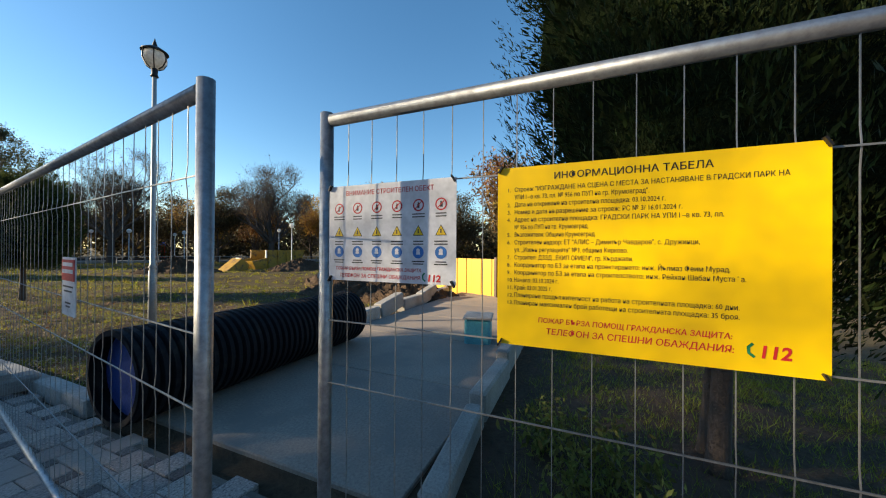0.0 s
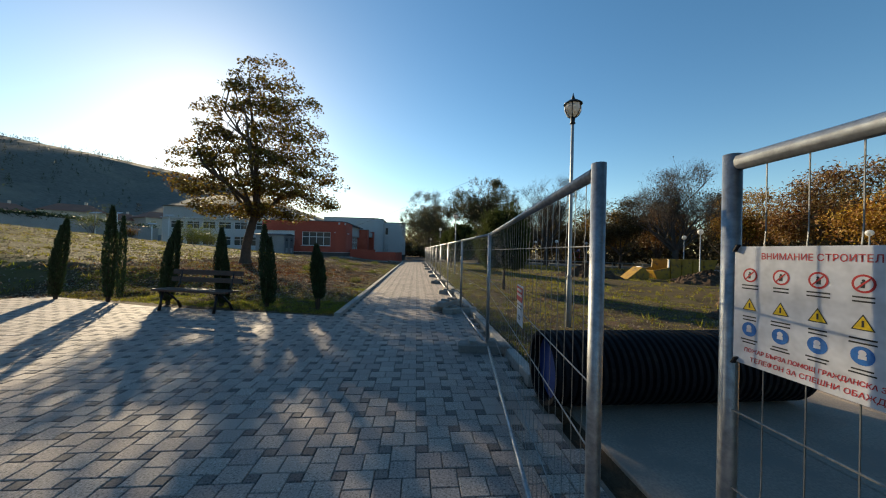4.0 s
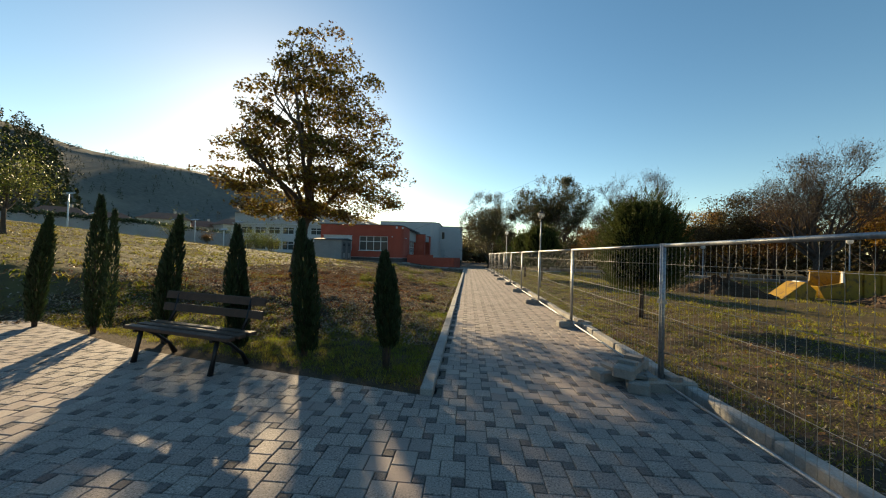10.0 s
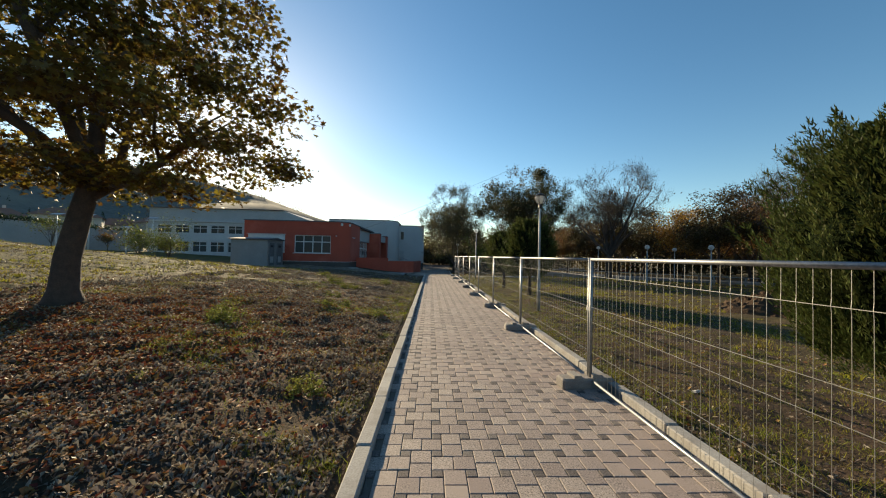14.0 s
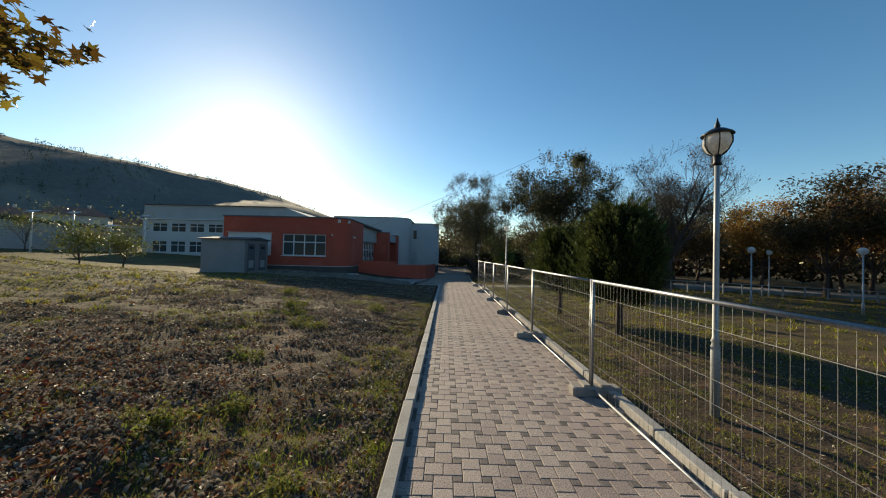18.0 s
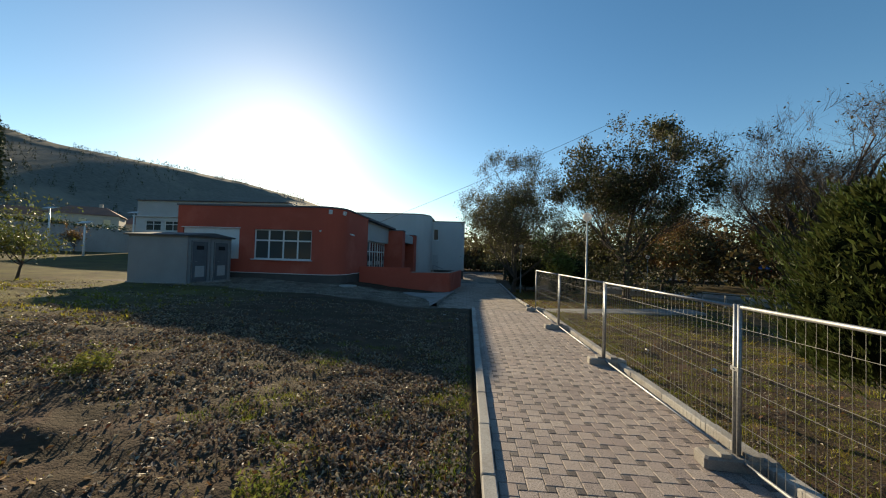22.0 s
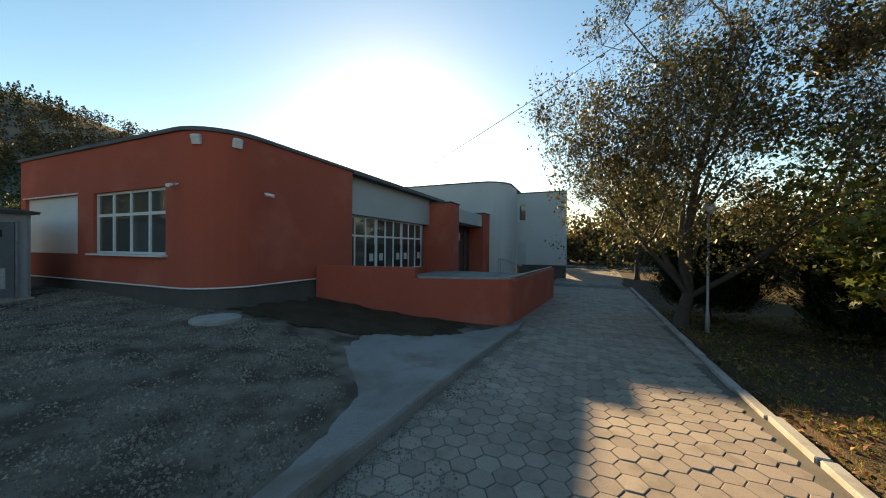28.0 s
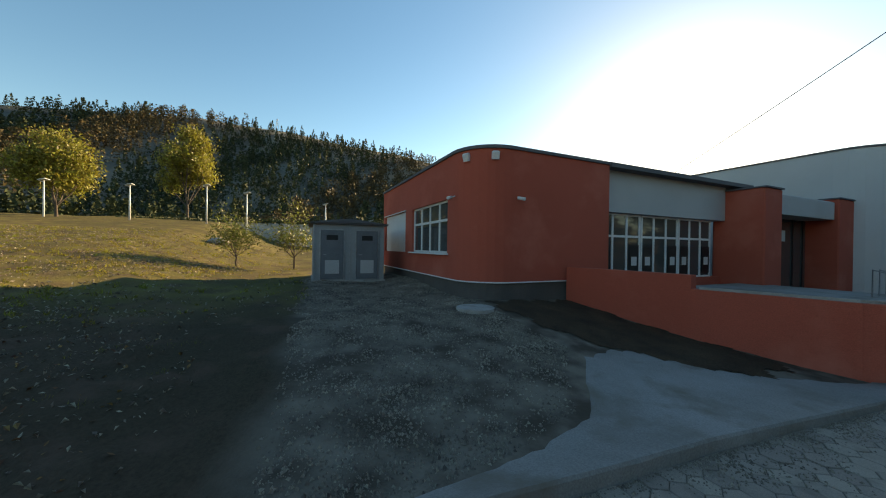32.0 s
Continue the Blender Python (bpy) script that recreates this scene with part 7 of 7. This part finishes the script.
def left_near(r, n):
    x = -1.86 - 7.5 * r.random(n) ** 1.5; y = 11.7 + 31 * r.random(n)
    thin = (1 - 0.35 * smooth_step(28, 34, y)) * (1 - 0.85 * smooth_step(36.5, 38.5, y))
    keep = (r.random(n) < (0.05 + 0.95 * patchy(x, y) ** 1.6) * thin) & (y > 11.6 - 0.29 * (x + 1.7) + 0.1)
    return x[keep], y[keep]


def left_far(r, n):
    x = -4 - 34 * r.random(n); y = 6 + 38 * r.random(n)
    keep = (r.random(n) < (0.3 + 0.7 * patchy(x * 0.5, y * 0.5)) * (1 - 0.75 * smooth_step(39, 42, y))) & ((x < -10.6) | (y > 14.6)) & (x < -8.6 - 1.5 * r.random(n))
    return x[keep], y[keep]


def right_near(r, n):
    x = 1.52 + 7 * r.random(n) ** 1.5; y = 8.2 + 36 * r.random(n)
    keep = (r.random(n) < 0.35 + 0.65 * patchy(x, y))
    return x[keep], y[keep]


def right_gate(r, n):
    x = 0.95 + 5 * r.random(n); y = -2 + 6.6 * r.random(n)
    keep = r.random(n) < 0.3 + 0.7 * patchy(x, y)
    return x[keep], y[keep]


def right_far(r, n):
    x = 5 + 30 * r.random(n); y = 8 + 50 * r.random(n)
    return x, y


def right_end(r, n):
    x = 1.2 + 6 * r.random(n) ** 1.4; y = 45 + 14 * r.random(n)
    keep = x > 1.25 + 0.05 * np.clip(y - 50, 0, 20)
    return x[keep], y[keep]


def green_spots(r, n):
    x = -1.86 - 8.5 * r.random(n) ** 1.4; y = 11.7 + 31 * r.random(n)
    field = value_noise(x, y, 1.5, 8) * 0.6 + value_noise(x, y, 0.5, 9) * 0.4 + 0.26 * smooth_step(17.5, 14.0, y) + 0.10 * smooth_step(-3.2, -2.2, x) - 0.3 * smooth_step(36.5, 38.5, y)
    keep = (field > 0.57) & (y > 11.6 - 0.29 * (x + 1.7) + 0.1)
    return x[keep], y[keep]


blades("grass", 230000, left_near, 0.034, M_BLADE, "short patchy autumn grass", 1, 0.0036, 16, 0.04)
blades("grass", 330000, green_spots, 0.052, M_TUFT, "green tufts in the trodden lawn", 31, 0.0034, 26, 0.045)
blades("dry_stalks", 90000, left_near, 0.05, M_STRAW, "thin pale dry stalks in the lawn", 21, 0.0024, 8, 0.06)
def plaza_edge(r, n):
    x = -1.9 - 8.3 * r.random(n); y = 11.55 - 0.29 * (x + 1.7) + 0.05 + 2.6 * r.random(n) ** 1.3
    return x, y


blades("grass", 60000, plaza_edge, 0.042, M_BLADE, "grass round the cypresses", 7, 0.0042)
blades("grass", 150000, left_far, 0.075, M_BLADE, "thin autumn grass on the rising lawn", 2, 0.015)
blades("grass", 180000, right_near, 0.042, M_BLADE, "short autumn grass behind the fence", 3, 0.0044, 16, 0.04)
blades("grass", 120000, right_gate, 0.05, M_TUFT, "green grass below the thuja", 4, 0.0032, 18, 0.05)
blades("grass", 150000, right_near, 0.045, M_TUFT, "green tufts behind the fence", 33, 0.0036, 22, 0.05)
blades("grass", 70000, right_far, 0.09, M_BLADE, "grass of the park lawn", 5, 0.014)
blades("grass", 60000, right_end, 0.042, M_BLADE, "leaf-strewn grass beside the pavement", 6, 0.0045)


def litter_leaves(name, n, pick, label, seed, size=0.034, mat=None, wide=0.7, curl=0.55):
    """Fallen leaves, each one bent along its midrib and tipped at random."""
    r = np.random.default_rng(seed)
    x, y = pick(r, n)
    m = len(x)
    P = np.stack([x, y, ground_z(x, y) + 0.006 + 0.02 * r.random(m)], 1)
    a = r.uniform(0, 6.28, m)
    d = np.stack([np.cos(a), np.sin(a), r.normal(size=m) * 0.5], 1); e = np.stack([-np.sin(a), np.cos(a), r.normal(size=m) * 0.35], 1)
    s = (size * r.uniform(0.5, 1.5, m))[:, None]
    lift = np.array([0, 0, 1.0]) * s * (curl * r.uniform(-0.3, 1.2, m))[:, None]
    v = np.stack([P - d * s, P + e * s * wide + lift, P + d * s, P - d * s, P + d * s, P - e * s * wide + lift], 1).reshape(-1, 3)
    tagged(new(name, cloud(name, v, 3, mat or M_DRY)), label, "leaves", "", "stuff")


def under_maple(r, n):
    x, y = -6.2 + r.normal(size=n) * 2.3, 20.5 + r.normal(size=n) * 3.2
    keep = (x < -1.9) & (y > 14.5)
    return x[keep], y[keep]


def leafy_lawn(r, n):
    x, y = -1.86 - 9 * r.random(n) ** 1.3, 13.5 + 29 * r.random(n)
    keep = value_noise(x, y, 0.9, 12) * 0.6 + value_noise(x, y, 0.3, 13) * 0.4 > 0.25 + 0.35 * r.random(n)
    keep &= r.random(n) > 0.88 * smooth_step(36.0, 38.5, y)
    return x[keep], y[keep]


litter_leaves("fallen_leaves", 36000, leafy_lawn, "brown fallen leaves over the lawn", 11, 0.026)
litter_leaves("fallen_leaves", 26000, under_maple, "reddish fallen leaves round the maple", 14, 0.028, M_RED_LEAF)
litter_leaves("withered_leaves", 170000, leafy_lawn, "dry grey-brown leaf litter and stalks in the lawn", 15, 0.025, M_LITTER, 0.45, 1.1)
litter_leaves("withered_leaves", 60000, left_far, "dry leaf litter on the rising lawn", 18, 0.04, M_LITTER, 0.45, 0.8)
litter_leaves("withered_leaves", 40000, right_near, "dry leaf litter and stalks behind the fence", 16, 0.020, M_LITTER, 0.35, 0.7)
litter_leaves("fallen_leaves", 5000, right_end, "yellow-brown fallen leaves by the pavement", 12)
litter_leaves("fallen_leaves", 3500, right_near, "brown fallen leaves behind the fence", 13, 0.026)

# ---- paving pieces ----
CELL, GAP = 0.272, 0.006
BIG, SMALL = CELL * 2 / 3, CELL / 3


def piece(w_, d_):
    s = Shape(); h, c = 0.06, 0.005
    for z, q in ((-h, 0), (-c, 0), (0, c)):
        s.v += [Vector((sx * (w_ / 2 - q), sy * (d_ / 2 - q), z)) for sx, sy in ((-1, -1), (1, -1), (1, 1), (-1, 1))]
    for a in (0, 4):
        s.f += [(a + i, a + (i + 1) % 4, a + 4 + (i + 1) % 4, a + 4 + i) for i in range(4)]
    s.f.append((8, 9, 10, 11))
    return s


def clip_square(x, y, h):
    """The part of a block's square that lies inside the plaza, cut along its lawn side and its left side."""
    poly = [(x - h, y - h), (x + h, y - h), (x + h, y + h), (x - h, y + h)]
    for (ax, ay), (bx, by) in (((-1.66, 11.436), (-6.3, 12.5)), ((-6.3, 12.5), (-10.3, 14.05)), ((-10.3, 14.05), (-10.45, 9.5))):
        if ay < 13.9 and not (bx - h <= x <= ax + h):
            continue
        out = []
        for (x0, y0), (x1, y1) in zip(poly, poly[1:] + poly[:1]):
            d0, d1 = (bx - ax) * (y0 - ay) - (by - ay) * (x0 - ax), (bx - ax) * (y1 - ay) - (by - ay) * (x1 - ax)
            if d0 >= 0:
                out.append((x0, y0))
            if d0 * d1 < 0:
                k = d0 / (d0 - d1)
                out.append((x0 + (x1 - x0) * k, y0 + (y1 - y0) * k))
        poly = out
        if len(poly) < 3:
            return []
    return poly if y < 14.3 else []


near = {1: piece(SMALL - GAP, SMALL - GAP).mesh("paver", M_PAVED), 0: piece(BIG - GAP, BIG - GAP).mesh("paver", M_PAVE)}
rest = {0: Shape(), 1: Shape()}
rs = random.Random(5)
count = 0
for i in range(-40, 7):
    for j in range(-46, 163):
        x0, y0 = i * CELL, j * CELL
        # a small dark block in each cell, and large blocks that lie in pairs, across and along by turns
        spots = [(0, 0, 1)] + ([(1, 0, 0), (1, 2, 0)] if (i + j) % 2 == 0 else [(0, 1, 0), (2, 1, 0)])
        for u, v, dark in spots:
            half = SMALL / 2 if dark else BIG / 2
            x, y = x0 + u * SMALL + half, y0 + v * SMALL + half
            cut = None
            if x < -1.66 and y > 8:
                cut = clip_square(x, y, half - GAP / 2)
                if len(cut) < 3:
                    continue
            elif not (inside(PLAZA, x, y) or (-1.60 < x < 1.2 and 11.4 < y < 43.45)):
                continue
            z, tilt = rs.uniform(-0.003, 0.002), rs.uniform(-0.4, 0.4)
            if -1.5 < x < 0.9 and 11.6 < y < 15.2 and count < 300:
                part("paver", near[dark], None, path_bed, at=pose(x, y, z, tilt, rs.uniform(-.4, .4), 0))
                count += 1
            elif cut and len(cut) != 4:
                rest[dark].prism(cut, -0.06, z)
            else:
                o = rest[dark]; n0 = len(o.v); p = piece(2 * half - GAP, 2 * half - GAP)
                tx = rs.uniform(-0.006, 0.006)
                if cut:
                    x, y = (cut[0][0] + cut[2][0]) / 2, (cut[0][1] + cut[2][1]) / 2
                    if abs(cut[2][1] - cut[0][1]) < 2 * half - 2 * GAP or abs(cut[2][0] - cut[0][0]) < 2 * half - 2 * GAP:
                        o.prism(cut, -0.06, z)
                        continue
                o.v += [v_ + Vector((x, y, z + tx * v_.x)) for v_ in p.v]
                o.f += [tuple(n0 + q for q in f) for f in p.f]
tagged(part("pavers", rest[0], M_PAVE, path_bed), "", "", "", "stuff")
tagged(part("dark_pavers", rest[1], M_PAVED, path_bed), "", "", "", "stuff")


def hexagon(r_):
    s = Shape()
    for z, q in ((-0.06, 0), (-0.006, 0), (0, 0.006)):
        s.v += [Vector(((r_ - q) * math.cos(k * math.pi / 3), (r_ - q) * math.sin(k * math.pi / 3), z)) for k in range(6)]
    for a in (0, 6):
        s.f += [(a + i, a + (i + 1) % 6, a + 6 + (i + 1) % 6, a + 6 + i) for i in range(6)]
    s.f.append(tuple(12 + i for i in range(6)))
    return s


HR_ = 0.14
hex_mesh = hexagon(HR_ - 0.005).mesh("hex_paver", M_HEX)
far_hex = Shape()
count = 0
for i in range(0, 34):
    for j in range(0, 188):
        x = -3.05 + i * HR_ * 1.5
        y = 43.62 + (j + 0.5 * (i % 2)) * HR_ * math.sqrt(3)
        if x > 0.90 + 0.05 * max(0, y - 50) or y > 88:
            continue
        z = -0.03 * min(25, y - 43.5) + rs.uniform(-0.008, 0.004)
        if 45.6 < y < 52 and x > -2.6 and count < 300:
            part("hex_paver", hex_mesh, None, hex_bed, at=pose(x, y, z, -1.7 + rs.uniform(-.9, .9), rs.uniform(-.9, .9), rs.uniform(-1.5, 1.5)))
            count += 1
        else:
            n0 = len(far_hex.v); p = hexagon(HR_ - 0.005)
            far_hex.v += [v + Vector((x, y, z - 0.03 * v.y)) for v in p.v]
            far_hex.f += [tuple(n0 + q for q in f) for f in p.f]
tagged(part("hex_pavers", far_hex, M_HEX, hex_bed), "", "", "", "stuff")
